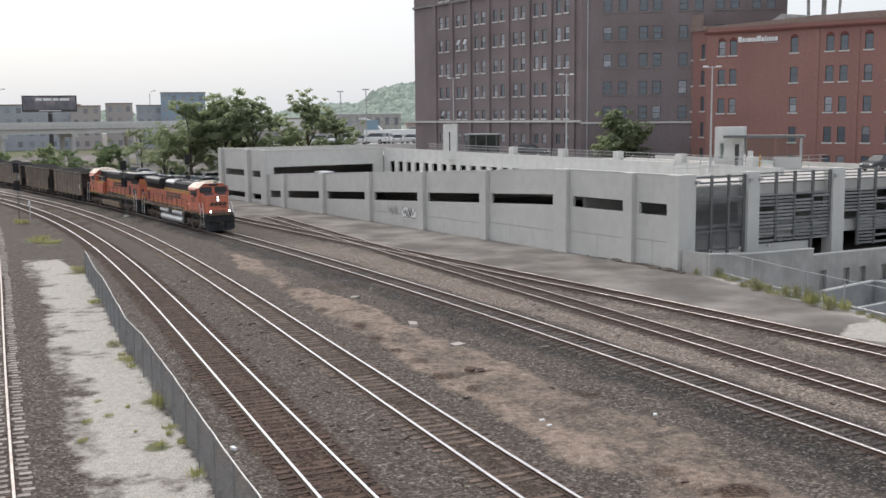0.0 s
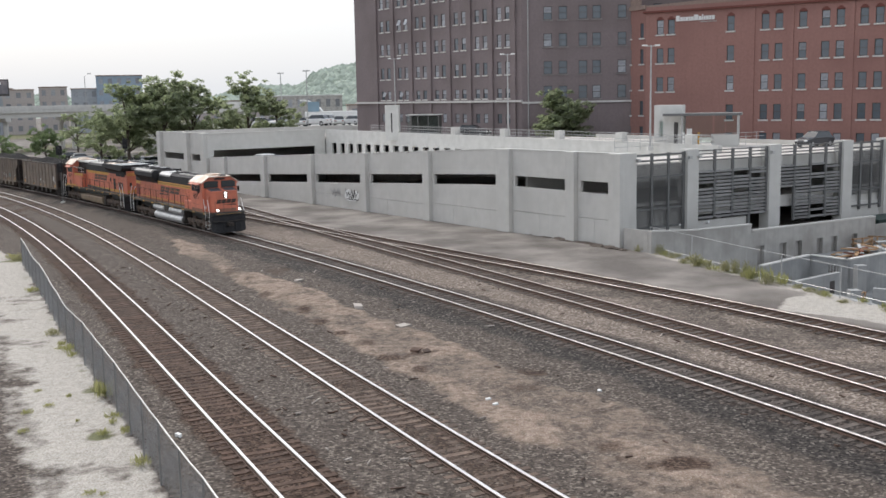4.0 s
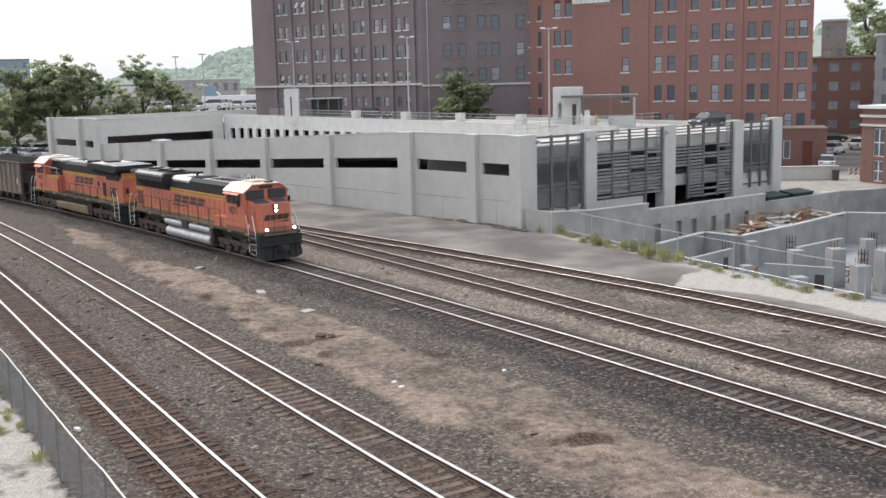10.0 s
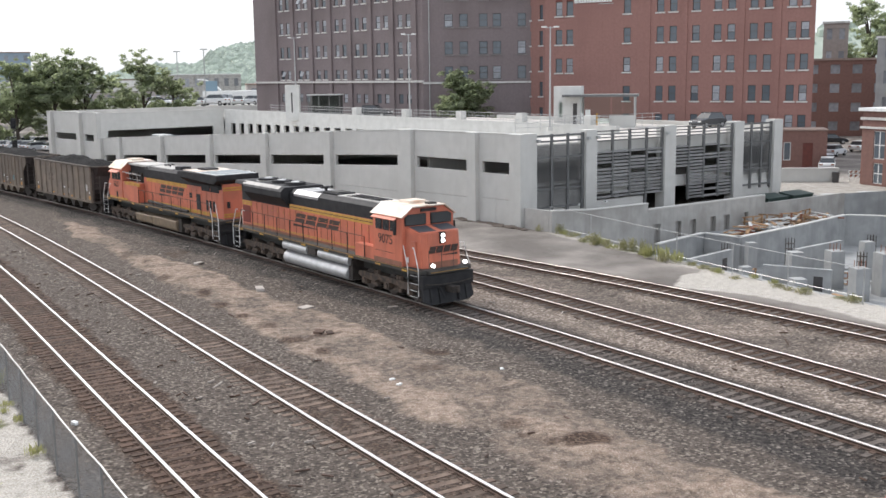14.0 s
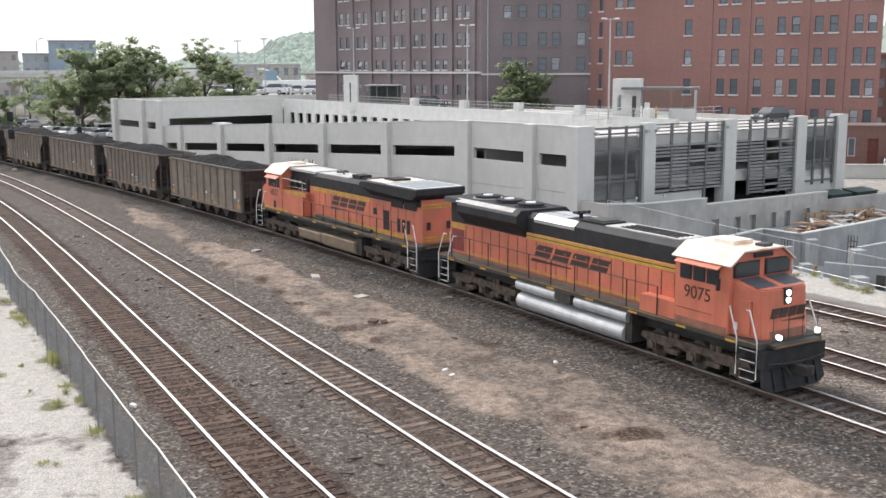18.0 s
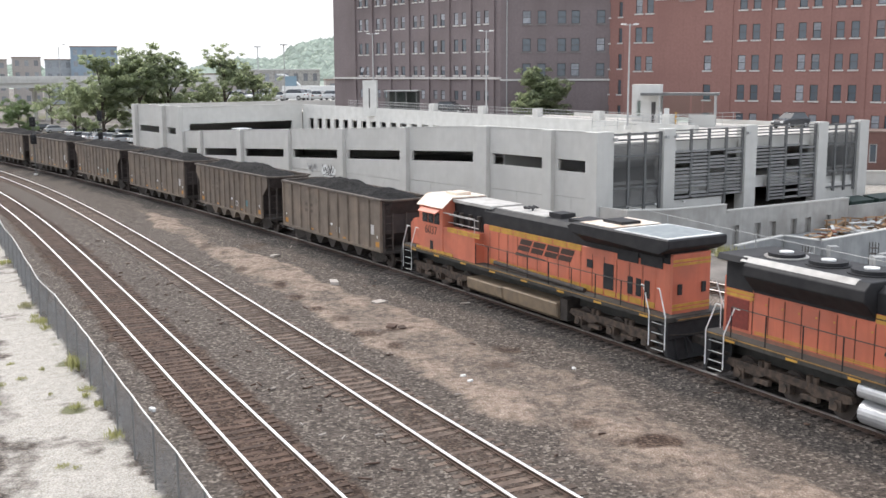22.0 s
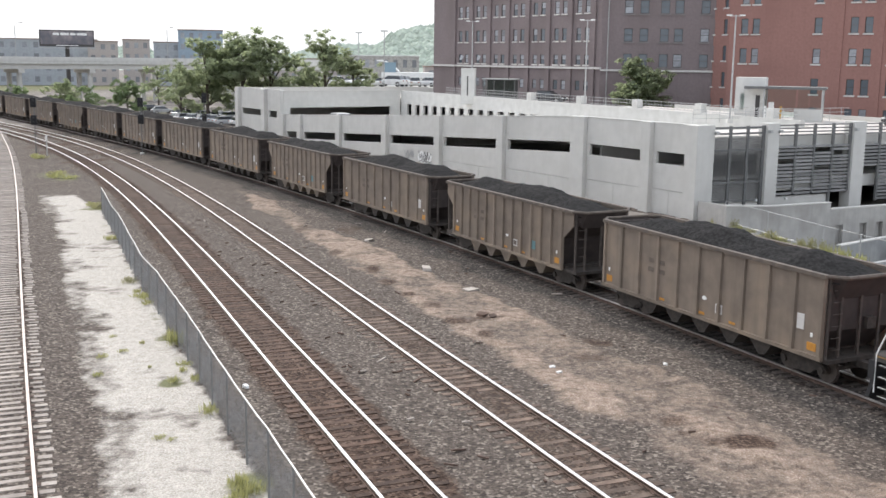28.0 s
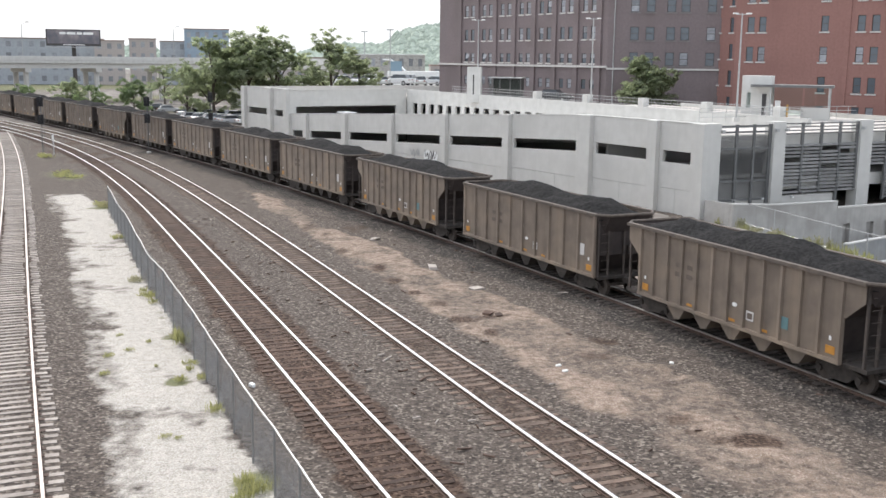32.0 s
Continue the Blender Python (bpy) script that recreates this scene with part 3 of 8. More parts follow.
    Z += (0.012 + (n3 - 0.5) * 0.05) * (1 - step(bed, 0.45, 0.7)) * (1 - step(Y, 92, 130))
    ny, nx = X.shape
    verts = np.stack([X.ravel(), Y.ravel(), Z.ravel()], -1)
    cx, cy = (xs[:-1] + xs[1:]) / 2, (ys[:-1] + ys[1:]) / 2
    CX, CY = np.meshgrid(cx, cy)
    keep = ~in_poly(CX, CY, PIT)
    j, i = np.nonzero(keep)
    a = j * nx + i
    faces = np.stack([a, a + 1, a + nx + 1, a + nx], -1)
    me = bpy.data.meshes.new("ground")
    me.from_pydata(verts.tolist(), [], faces.tolist())
    for name, ch in (("soil", (dirt, gravel, dark)), ("cover", (road, warm, grass, dust))):
        at = me.attributes.new(name, "FLOAT_COLOR", "POINT")
        data = np.stack([c.ravel() for c in ch] + ([np.ones(X.size)] if len(ch) < 4 else []), -1)
        at.data.foreach_set("color", data.astype(np.float32).ravel())
    me.materials.append(ground_material())
    ob = new("ground", me)
    tagged(ob, "grey stone ballast with tan dirt and gravel paths", "ground", kind="structure")


make_ground()


# ---- tracks ----
def tie_mesh(w, rot):
    bm = bmesh.new()
    bm_box(bm, -1.3, 1.3, -w, w, -0.1, 0.055)
    soften(bm, 0.015)
    for s in (-1, 1):
        bm_box(bm, s * 0.753 - 0.16, s * 0.753 + 0.16, -0.09, 0.09, 0.05, 0.075, 1)
    return mesh_of("tie", bm, rot, RUST)


def make_track(name, y0, y1, wood, label, spacing, near):
    tr = thing("railway_track", Matrix(), label, "railway track", "railway tracks side by side")
    tab = line_table(name, y0, y1, 1.0)
    for side in (-1, 1):
        bm = bmesh.new()
        prev = None
        for x, y, dx, dy in tab:
            cx, cy = x + side * 0.753 * dy, y - side * 0.753 * dx
            prof = ((-0.075, 0.06), (-0.07, 0.085), (-0.012, 0.10), (-0.012, 0.165), (-0.05, 0.17), (-0.05, 0.205), (-0.04, 0.215), (0.04, 0.215), (0.05, 0.205), (0.05, 0.17), (0.012, 0.165), (0.012, 0.10), (0.07, 0.085), (0.075, 0.06))
            ring = [bm.verts.new((cx + o * dy, cy - o * dx, z)) for o, z in prof]
            if prev:
                for j in range(len(prof) - 1):
                    bm.faces.new((prev[j], prev[j + 1], ring[j + 1], ring[j])).material_index = 0 if 4 <= j <= 8 else 1
            prev = ring
        shiny = STEEL_RAIL if name in "BC" else (STEEL_MID if name == "D" else STEEL_DULL)
        part("rail", bm, [shiny, RUST], tr, "polished running rail" if name in "BC" else "dull steel rail")
    return tr


def lay_ties(tr, name, y0, y1, wood, spacing, near):
    meshes = [tie_mesh(w, wood) for w in (0.105, 0.115, 0.125)]
    rng = random.Random(ord(name))
    rest, count = bmesh.new(), 0
    for x, y, dx, dy in line_table(name, y0, y1, spacing):
        ang = math.atan2(-dx, dy) + rng.uniform(-0.02, 0.02)
        o = rng.uniform(-0.09, 0.09)
        m = Matrix.Translation((x + o * dy, y - o * dx, rng.uniform(-0.015, 0.008))) @ Matrix.Rotation(ang, 4, "Z")
        if y < near and count < 300:
            shared("tie", rng.choice(meshes), tr, m)
            count += 1
        else:
            vs = bm_box(rest, -1.3, 1.3, -0.115, 0.115, -0.05, 0.055)
            for v in vs:
                v.co = m @ v.co
    if len(rest.verts):
        tagged(part("far_tie_row", rest, wood, tr), kind="stuff")


TRACKS = [("A", 12, 150, TIE_PALE, "dull curved track on grey weathered ties", 0.52, 75),
          ("B", 12, 260, TIE_DARK, "polished main track on dark oily ties", 0.50, 95),
          ("C", 12, 260, TIE_BROWN, "polished track on brown wooden ties", 0.53, 95),
          ("D", 2, 300, TIE_SMOKE, "track carrying the coal train on dark ties", 0.53, 95),
          ("E", 8, 118, TIE_SMOKE, "dull siding on weathered wooden ties", 0.58, 85),
          ("F", 8, 118, TIE_SMOKE, "rusty siding along the garage service road", 0.60, 85)]
TRACK_OBS = [make_track(*t) for t in TRACKS]
# ---- parking garage ----
W0 = Vector((17.5, 74.2, 0))
WD = Vector((-0.545, 0.838, 0)).normalized()
SD = Vector((0.885, 0.466, 0)).normalized()


def frame_of(o, d):
    """Local x along d, local y to the left of d, z up."""
    d = d.normalized()
    n = Vector((0, 0, 1)).cross(d)
    m = Matrix((d, n, Vector((0, 0, 1)))).transposed().to_4x4()
    m.translation = o
    return m


def bm_pierced(bm, x0, x1, z0, z1, holes, depth, y=0.0, top=None):
    """A wall sheet at y with rectangular openings and their reveals going back by depth."""
    xs = sorted({x0, x1, *(h[0] for h in holes), *(h[1] for h in holes)})
    zs = sorted({z0, z1, *(h[2] for h in holes), *(h[3] for h in holes)})
    vert = {}

    def v(a, b, c):
        k = (round(a, 4), round(b, 4), round(c, 4))
        if k not in vert:
            vert[k] = bm.verts.new((a, b, c))
        return vert[k]

    def hole(a, b, c, d):
        mx, mz = (a + b) / 2, (c + d) / 2
        return any(h[0] < mx < h[1] and h[2] < mz < h[3] for h in holes)

    for a, b in zip(xs[:-1], xs[1:]):
        for c, d in zip(zs[:-1], zs[1:]):
            if not hole(a, b, c, d):
                bm.faces.new((v(a, y, c), v(b, y, c), v(b, y, d), v(a, y, d)))
    for a, b, c, d in holes:
        p = [(a, c), (b, c), (b, d), (a, d)]
        for (ax, az), (bx, bz) in zip(p, p[1:] + p[:1]):
            bm.faces.new((v(ax, y, az), v(ax, y + depth, az), v(bx, y + depth, bz), v(bx, y, bz)))


def wall_top(s):
    return 6.8 if s < 13.5 else 6.8 - 0.048 * (s - 13.5)


def slot_top(s):
    return 4.68 if s < 14.5 else 4.68 - 0.048 * (s - 14.5)


def make_garage():
    g = thing("parking_garage", frame_of(W0, -WD), "grey concrete ramped parking garage with slot openings", "parking garage")
    piers = [0.6, 5.3, 13.3, 24.2, 34.9, 45.7, 56.8, 67.6, 72.9]
    for i, s in enumerate(piers):
        w = 0.6 if i == 0 else (0.85 if i == 2 else 0.5)
        bm = bmesh.new()
        bm_prism(bm, [(-s - w, 0), (-s + w, 0), (-s + w, wall_top(s - w) + 0.05), (-s - w, wall_top(s + w) + 0.05)], "y", -0.48, 0.35)
        soften(bm, 0.03)
        part("pilaster", bm, CONCRETE, g)
    for i, (a, b) in enumerate(zip(piers[:-1], piers[1:])):
        a, b = a + (0.6 if i == 0 else (0.85 if i == 2 else 0.5)), b - (0.85 if i == 1 else 0.5)
        lo, hi = a + 0.12, b - 0.35
        # panels above, below and beside the slot, with thin joints between them
        part("upper_panel", prism_of([(-b, slot_top(b)), (-a, slot_top(a)), (-a, wall_top(a)), (-b, wall_top(b))], "y", -0.08, 0.22, 0.012), CONCRETE, g)
        zb, za = slot_top(b) - 0.87, slot_top(a) - 0.87
        mid = 1.9 - 0.02 * a if a < 45 else None
        if mid:
            part("lower_panel", prism_of([(-b, mid + 0.02), (-a, mid + 0.02), (-a, za), (-b, zb)], "y", -0.08, 0.22, 0.012), CONCRETE, g)
            m = (a + b) / 2
            for p, q in ((a, m - 0.01), (m + 0.01, b)) if b - a < 9 else ((a, a + (b - a) / 3 - 0.01), (a + (b - a) / 3 + 0.01, a + 2 * (b - a) / 3 - 0.01), (a + 2 * (b - a) / 3 + 0.01, b)):
                part("base_panel", prism_of([(-q, -0.3), (-p, -0.3), (-p, mid), (-q, mid)], "y", -0.075, 0.22, 0.012), CONCRETE, g)
        else:
            part("lower_panel", prism_of([(-b, -0.3), (-a, -0.3), (-a, za), (-b, zb)], "y", -0.08, 0.22, 0.012), CONCRETE, g)
        part("jamb", prism_of([(-b, zb), (-hi, slot_top(hi) - 0.87), (-hi, slot_top(hi)), (-b, slot_top(b))], "y", -0.075, 0.2), CONCRETE, g)
        part("jamb", prism_of([(-lo, slot_top(lo) - 0.87), (-a, za), (-a, slot_top(a)), (-lo, slot_top(lo))], "y", -0.075, 0.2), CONCRETE, g)
    for a, b in ((0, 13.5), (13.5, 72.9)):
        part("coping", prism_of([(-b, wall_top(b)), (-a, wall_top(a)), (-a, wall_top(a) + 0.06), (-b, wall_top(b) + 0.06)], "y", -0.11, 0.25), CONC_PALE, g)
        part("ramp_deck", prism_of([(-b, wall_top(b) - 2.1), (-max(a, 2.4), wall_top(a) - 2.1), (-max(a, 2.4), wall_top(a) - 1.8), (-b, wall_top(b) - 1.8)], "y", 0.23, 17.4), CONCRETE, g)
        part("inner_floor", prism_of([(-b, slot_top(b) - 2.2), (-max(a, 2.4), slot_top(a) - 2.2), (-max(a, 2.4), slot_top(a) - 1.9), (-b, slot_top(b) - 1.9)], "y", 0.23, 17.4), CONCRETE, g)
    # taller block at the far end, two rows of slots
    bm = bmesh.new()
    holes = [(-87.4, -80.0, 3.45, 4.3), (-78.0, -74.6, 3.45, 4.3), (-87.4, -80.0, 0.5, 1.25), (-78.0, -74.6, 0.5, 1.25)]
    bm_pierced(bm, -89.0, -73.0, -0.3, 7.05, holes, 0.3)
    blk = part("end_block_front", bm, CONCRETE, g)
    for s in (73.6, 79.0, 88.4):
        part("pilaster", prism_of([(-s - 0.55, -0.3), (-s + 0.55, -0.3), (-s + 0.55, 7.1), (-s - 0.55, 7.1)], "y", -0.5, 0.1, 0.03), CONCRETE, g)
    bm = bmesh.new()
    bm_pierced(bm, 0.0, 17.4, -0.3, 7.0, [(0.9, 15.8, 3.5, 4.85)], 0.3)
    part("end_block_side", bm, CONCRETE, g, at=Matrix.Translation((-73.0, 0, 0)) @ Matrix.Rotation(math.pi / 2, 4, "Z"))
    part("end_block_roof", box_of(-89, -73.3, 0.3, 31.5, 5.7, 5.95), DECK, g)
    part("end_block_back", box_of(-89, -88.7, 0.3, 31.5, 0, 7.05), CONCRETE, g)
    part("coping", box_of(-89.05, -72.9, -0.05, 0.35, 7.05, 7.11), CONC_PALE, g)
    part("coping", box_of(-73.35, -72.9, 0.35, 17.5, 7.02, 7.08), CONC_PALE, g)
    part("inner_floor", box_of(-88.7, -73.3, 0.3, 17, 2.0, 2.3), CONCRETE, g)
    # pale wall behind the ramp, with a row of upright openings
    def top_at(s):
        return 6.55 + 0.0068 * (s - 6)
    bm = bmesh.new()
    holes = [(-71.4 + 2.15 * i, -70.15 + 2.15 * i, 3.6, 5.2) for i in range(15)]
    bm_pierced(bm, -73.0, -6.0, 0, 6.5, holes, 0.3)
    ramp_wall = part("ramp_wall", bm, CONC_PALE, g, "pale concrete wall with upright openings", at=Matrix.Translation((0, 17.5, 0)))
    part("ramp_wall_cap", prism_of([(-73.0, 6.5), (-6.0, 6.5), (-6.0, top_at(6)), (-73.0, top_at(73))], "y", -0.02, 0.32), CONC_PALE, ramp_wall)
    part("ramp_wall_back", box_of(-73, -6, 0.32, 0.5, 5.3, 6.45), CONC_PALE, ramp_wall)
    part("end_face", box_of(-6.0, -5.7, -0.02, 0.5, 0, 6.55), CONC_PALE, ramp_wall)
    part("upper_floor", box_of(-73, -6, 18.0, 31.5, 2.3, 2.6), CONCRETE, g)
    part("roof_deck", box_of(-73.2, -5.5, 18.0, 31.5, 5.6, 5.9), DECK, g, "sunlit concrete roof deck")
    part("back_wall", box_of(-89, -6, 31.2, 31.5, 0, 5.6), CONCRETE, g)
    # stubs with recessed square panels on the parapet, and a wire railing between them
    for s in (43.7, 34.8, 26.1, 17.5, 9.0):
        st = part("parapet_stub", box_of(-s - 0.4, -s + 0.4, 17.45, 18.2, top_at(s), top_at(s) + 0.85, bevel=0.03), CONC_PALE, g)
        part("stub_panel", box_of(-s - 0.15, -s + 0.15, 17.43, 17.45, top_at(s) + 0.2, top_at(s) + 0.6), CONCRETE, st)
    for z in (0.12, 0.45, 0.78):
        part("railing", tube_of([(-62, 17.9, top_at(62) + z), (-6.2, 17.9, top_at(6) + z)], 0.025, 5), GALV, g)
    for s in np.arange(7, 62, 0.45):
        part("railing_post", tube_of([(-s, 17.9, top_at(s)), (-s, 17.9, top_at(s) + 0.8)], 0.014, 4), GALV, g)
    # side front: piers, louvred bays, spandrels and floors
    e = part("side_front", box_of(-0.02, 1.15, 0.0, 0.9, -0.3, 6.85, bevel=0.03), CONCRETE, g, at=frame_of(Vector((0, 0, 0)), Vector((0.0, 1.0, 0))))
    e.matrix_basis = g.matrix_basis.inverted() @ frame_of(W0 + SD * 0.0, SD)
    for a, b in ((6.1, 7.25), (15.0, 16.3), (23.9, 25.1), (29.4, 30.6)):
        part("side_pier", box_of(a, b, -0.1, 0.9, -3.5, 6.9, bevel=0.03), CONCRETE, e)
    part("spandrel", box_of(1.15, 29.4, 0.75, 1.0, 4.95, 5.95), CONCRETE, e)
    part("spandrel", box_of(1.15, 29.4, 0.75, 1.0, 1.75, 2.7), CONCRETE, e)
    part("base_wall", box_of(1.15, 13.3, 0.3, 0.6, -0.5, 1.35), CONCRETE, e)
    part("base_wall", box_of(25.1, 29.4, 0.3, 0.6, -3.5, 1.6), CONCRETE, e)
    part("side_floor", box_of(0.0, 30.6, 1.0, 40, 1.99, 2.29), CONCRETE, e)
    part("side_deck", box_of(18.2, 30.6, 1.0, 45, 5.75, 5.98), DECK, e, "sunlit concrete roof deck")
    part("side_deck", box_of(0.4, 18.2, 1.0, 6.5, 5.75, 5.98), DECK, e)
    part("inner_wall", box_of(0.0, 30.6, 12.0, 12.3, -3.5, 5.7), CONCRETE, e)
    part("side_return", box_of(30.3, 30.6, 0.9, 40, -3.5, 6.4), CONCRETE, e)
    # open bays: steel posts, rails and dark mesh sheets
    for a, b, n in ((1.15, 6.1, 3), (25.1, 29.4, 3)):
        for i in range(1, n):
            x = a + (b - a) * i / n
            part("mullion", box_of(x - 0.10, x + 0.10, 0.15, 0.3, 0.9, 6.75), MULLION, e)
        for z in (6.62, 6.2, 5.0, 2.62, 1.25):
            part("bay_rail", box_of(a, b, 0.17, 0.27, z - 0.07, z + 0.07), MULLION, e)
        part("bay_panel", box_of(a, b, 0.45, 0.55, 1.3, 2.66), CONCRETE, e)
        net = bmesh.new()
        zl = 1.32 if a < 5 else 2.2
        for x in np.arange(a + 0.05, b, 0.1):
            bm_box(net, x - 0.013, x + 0.013, 0.21, 0.222, zl, 5.9)
        for z in np.arange(zl + 0.05, 5.9, 0.1):
            bm_box(net, a, b, 0.222, 0.23, z - 0.013, z + 0.013)
        part("mesh_sheet", net, MESH_GREY, e, "dark wire mesh sheet")
        part("bay_lintel", box_of(a, b, 0.76, 0.99, 4.62, 4.95), CONCRETE, e)
        part("bay_ledge", box_of(a, b, 0.5, 0.62, 2.86, 3.04), CONCRETE, e)
        part("mullion", box_of(b - 0.25, b, 0.15, 0.3, 0.9, 6.75), MULLION, e)
    rng = random.Random(5)
    for a, b in ((7.25, 15.0), (16.3, 23.9)):
        n = 4
        for i in range(n + 1):
            x = min(max(a + (b - a) * i / n, a + 0.1), b - 0.1)
            part("mullion", box_of(x - 0.10, x + 0.10, 0.10, 0.28, 1.6 if a < 16 else 0.6, 6.8), MULLION, e)
        for k in range(18 if a < 16 else 21):
            z = 6.68 - 0.25 * k if k < 4 else 5.02 - 0.27 * (k - 4)
            for i in range(n):
                x0 = a + (b - a) * i / n
                if k > 3 and rng.random() < 0.12:
                    continue
                if a > 16 and k > 11 and i < 1:
                    continue
                part("louvre", prism_of([(0.12, z), (0.17, z + 0.165), (0.20, z + 0.165), (0.15, z)] if k > 3 else [(0.12, z), (0.12, z + 0.09), (0.2, z + 0.09), (0.2, z)], "x", x0 + 0.1, x0 + (b - a) / n - 0.1), LOUVRE, e)
    part("gate_post", box_of(12.9, 13.1, 0.1, 0.3, -0.5, 2.0), MULLION, e)
    for a in (1.3, 6.4, 7.4, 15.3):
        part("wall_lamp", box_of(a - 0.3, a - 0.05, -0.35, -0.08, 6.2, 6.42, bevel=0.04), GALV, e)
    for a in (8.6, 5.6):
        part("wall_lamp", box_of(a - 0.08, a + 0.08, 0.1, 0.3, 1.15, 1.3, bevel=0.03), WHITE, e)
    return g, e


GARAGE, SIDE = make_garage()
WALL_M, SIDE_M = frame_of(W0, -WD), frame_of(W0, SD)


def flat_stroke(pts, r):
    """A painted line: a thin flat ribbon of width 2 r along points on the wall."""
    bm = bmesh.new()
    for p, q in zip(pts[:-1], pts[1:]):
        p, q = Vector(p), Vector(q)
        n = Vector((0, 1, 0)).cross(q - p).normalized() * r
        e = (q - p).normalized() * r * 0.5
        bm.faces.new([bm.verts.new(v) for v in (p - n - e, q - n + e, q + n + e, p + n - e)])
    bmesh.ops.solidify(bm, geom=bm.faces[:], thickness=0.004)
    return bm


def wall_scribble():
    """Pale spray-paint strokes on the garage wall."""
    t = thing("graffiti", WALL_M, "pale spray-paint scribble on the garage wall", "graffiti")
    rng = random.Random(8)
    blob = [(-38.9, 0.95), (-38.2, 0.8), (-37.1, 0.85), (-36.5, 1.05), (-36.3, 1.6), (-36.8, 1.95), (-37.6, 1.75), (-38.3, 2.05), (-38.9, 1.8), (-39.1, 1.3)]
    part("white_fill", prism_of(blob, "y", -0.090, -0.082), WHITE, t, "white spray-paint fill")
    for ox, r in ((-38.8, 0.05), (-38.3, 0.04), (-41.8, 0.05), (-41.6, 0.04)):
        pts = [(ox + 0.3 * i + rng.uniform(-0.15, 0.15), -0.092 - 0.002 * (ox > -38.4), 1.05 + (0.15 if i % 2 else 0.75) + rng.uniform(-0.2, 0.2)) for i in range(7)]
        part("stroke", flat_stroke(pts, r), FRAME_DARK if ox > -40 else GRAF_GREY, t)
    pts = [(-38.7 + 0.33 * i, -0.1, 0.95 + 0.1 * (i % 2)) for i in range(8)]
    part("outline", flat_stroke(pts, 0.04), FRAME_DARK, t, "dark outline stroke")


GRAF_GREY = surf("faded_grey_spray", (0.36, 0.36, 0.37), (0.42, 0.42, 0.42), 3.0, 0.7)
wall_scribble()


def lamp_post(x, y, z0, z1):
    t = thing("lamp_post", Matrix.Translation((x, y, z0)), "tall grey double-headed car park lamp post", "lamp post", "lamp posts of the parking garage")
    h = z1 - z0
    part("pole", tube_of([(0, 0, 0), (0, 0, h)], 0.10, 8, 0.06), GALV, t)
    part("arm", tube_of([(-0.5, 0, h - 0.1), (0.5, 0, h - 0.1)], 0.04, 6), GALV, t)
    for s in (-1, 1):
        part("lamp_head", box_of(min(s * 0.35, s * 0.8), max(s * 0.35, s * 0.8), -0.12, 0.12, h - 0.09, h + 0.03, bevel=0.03), WHITE, t)
    part("foot", box_of(-0.25, 0.25, -0.25, 0.25, 0, 0.35, bevel=0.03), CONC_PALE, t)


lamp_post(1.9, 131.2, 5.9, 16.0)
lamp_post(13.8, 112.9, 5.9, 15.6)
lamp_post(24.4, 93.6, 5.98, 15.4)


def stair_tower():
    t = thing("stair_pylon", frame_of(Vector((1.5, 130.6, 5.9)), Vector((1, -0.2, 0))), "pale concrete sign pylon on the garage roof", "pylon")
    part("shaft", box_of(-0.85, 0.85, -0.5, 0.5, 0, 4.35, bevel=0.04), CONC_PALE, t)
    part("dark_mark", box_of(-0.12, 0.05, -0.515, -0.5, 1.0, 3.4), FRAME_DARK, t)
    part("dark_mark", box_of(-0.5, -0.35, -0.515, -0.5, 0.6, 1.8), CONCRETE, t)
    s = thing("glass_shelter", frame_of(Vector((3.4, 131.2, 5.9)), Vector((1, -0.25, 0))), "greenish glass stair shelter on the garage roof", "shelter")
    for a in (0.0, 1.3, 2.6, 3.9):
        part("shelter_post", box_of(a - 0.05, a + 0.05, -0.05, 0.05, 0, 3.0), MULLION, s)
    for a in (0.05, 1.35, 2.65):
        part("glass_pane", box_of(a + 0.02, a + 1.18, -0.015, 0.015, 0.1, 2.9), GREEN_GLASS, s)
    part("shelter_roof", box_of(-0.2, 4.1, -0.3, 2.4, 3.0, 3.12, bevel=0.02), GALV, s)
    part("back_wall", box_of(0, 3.9, 2.2, 2.3, 0, 3.0), FRAME_DARK, s)


stair_tower()


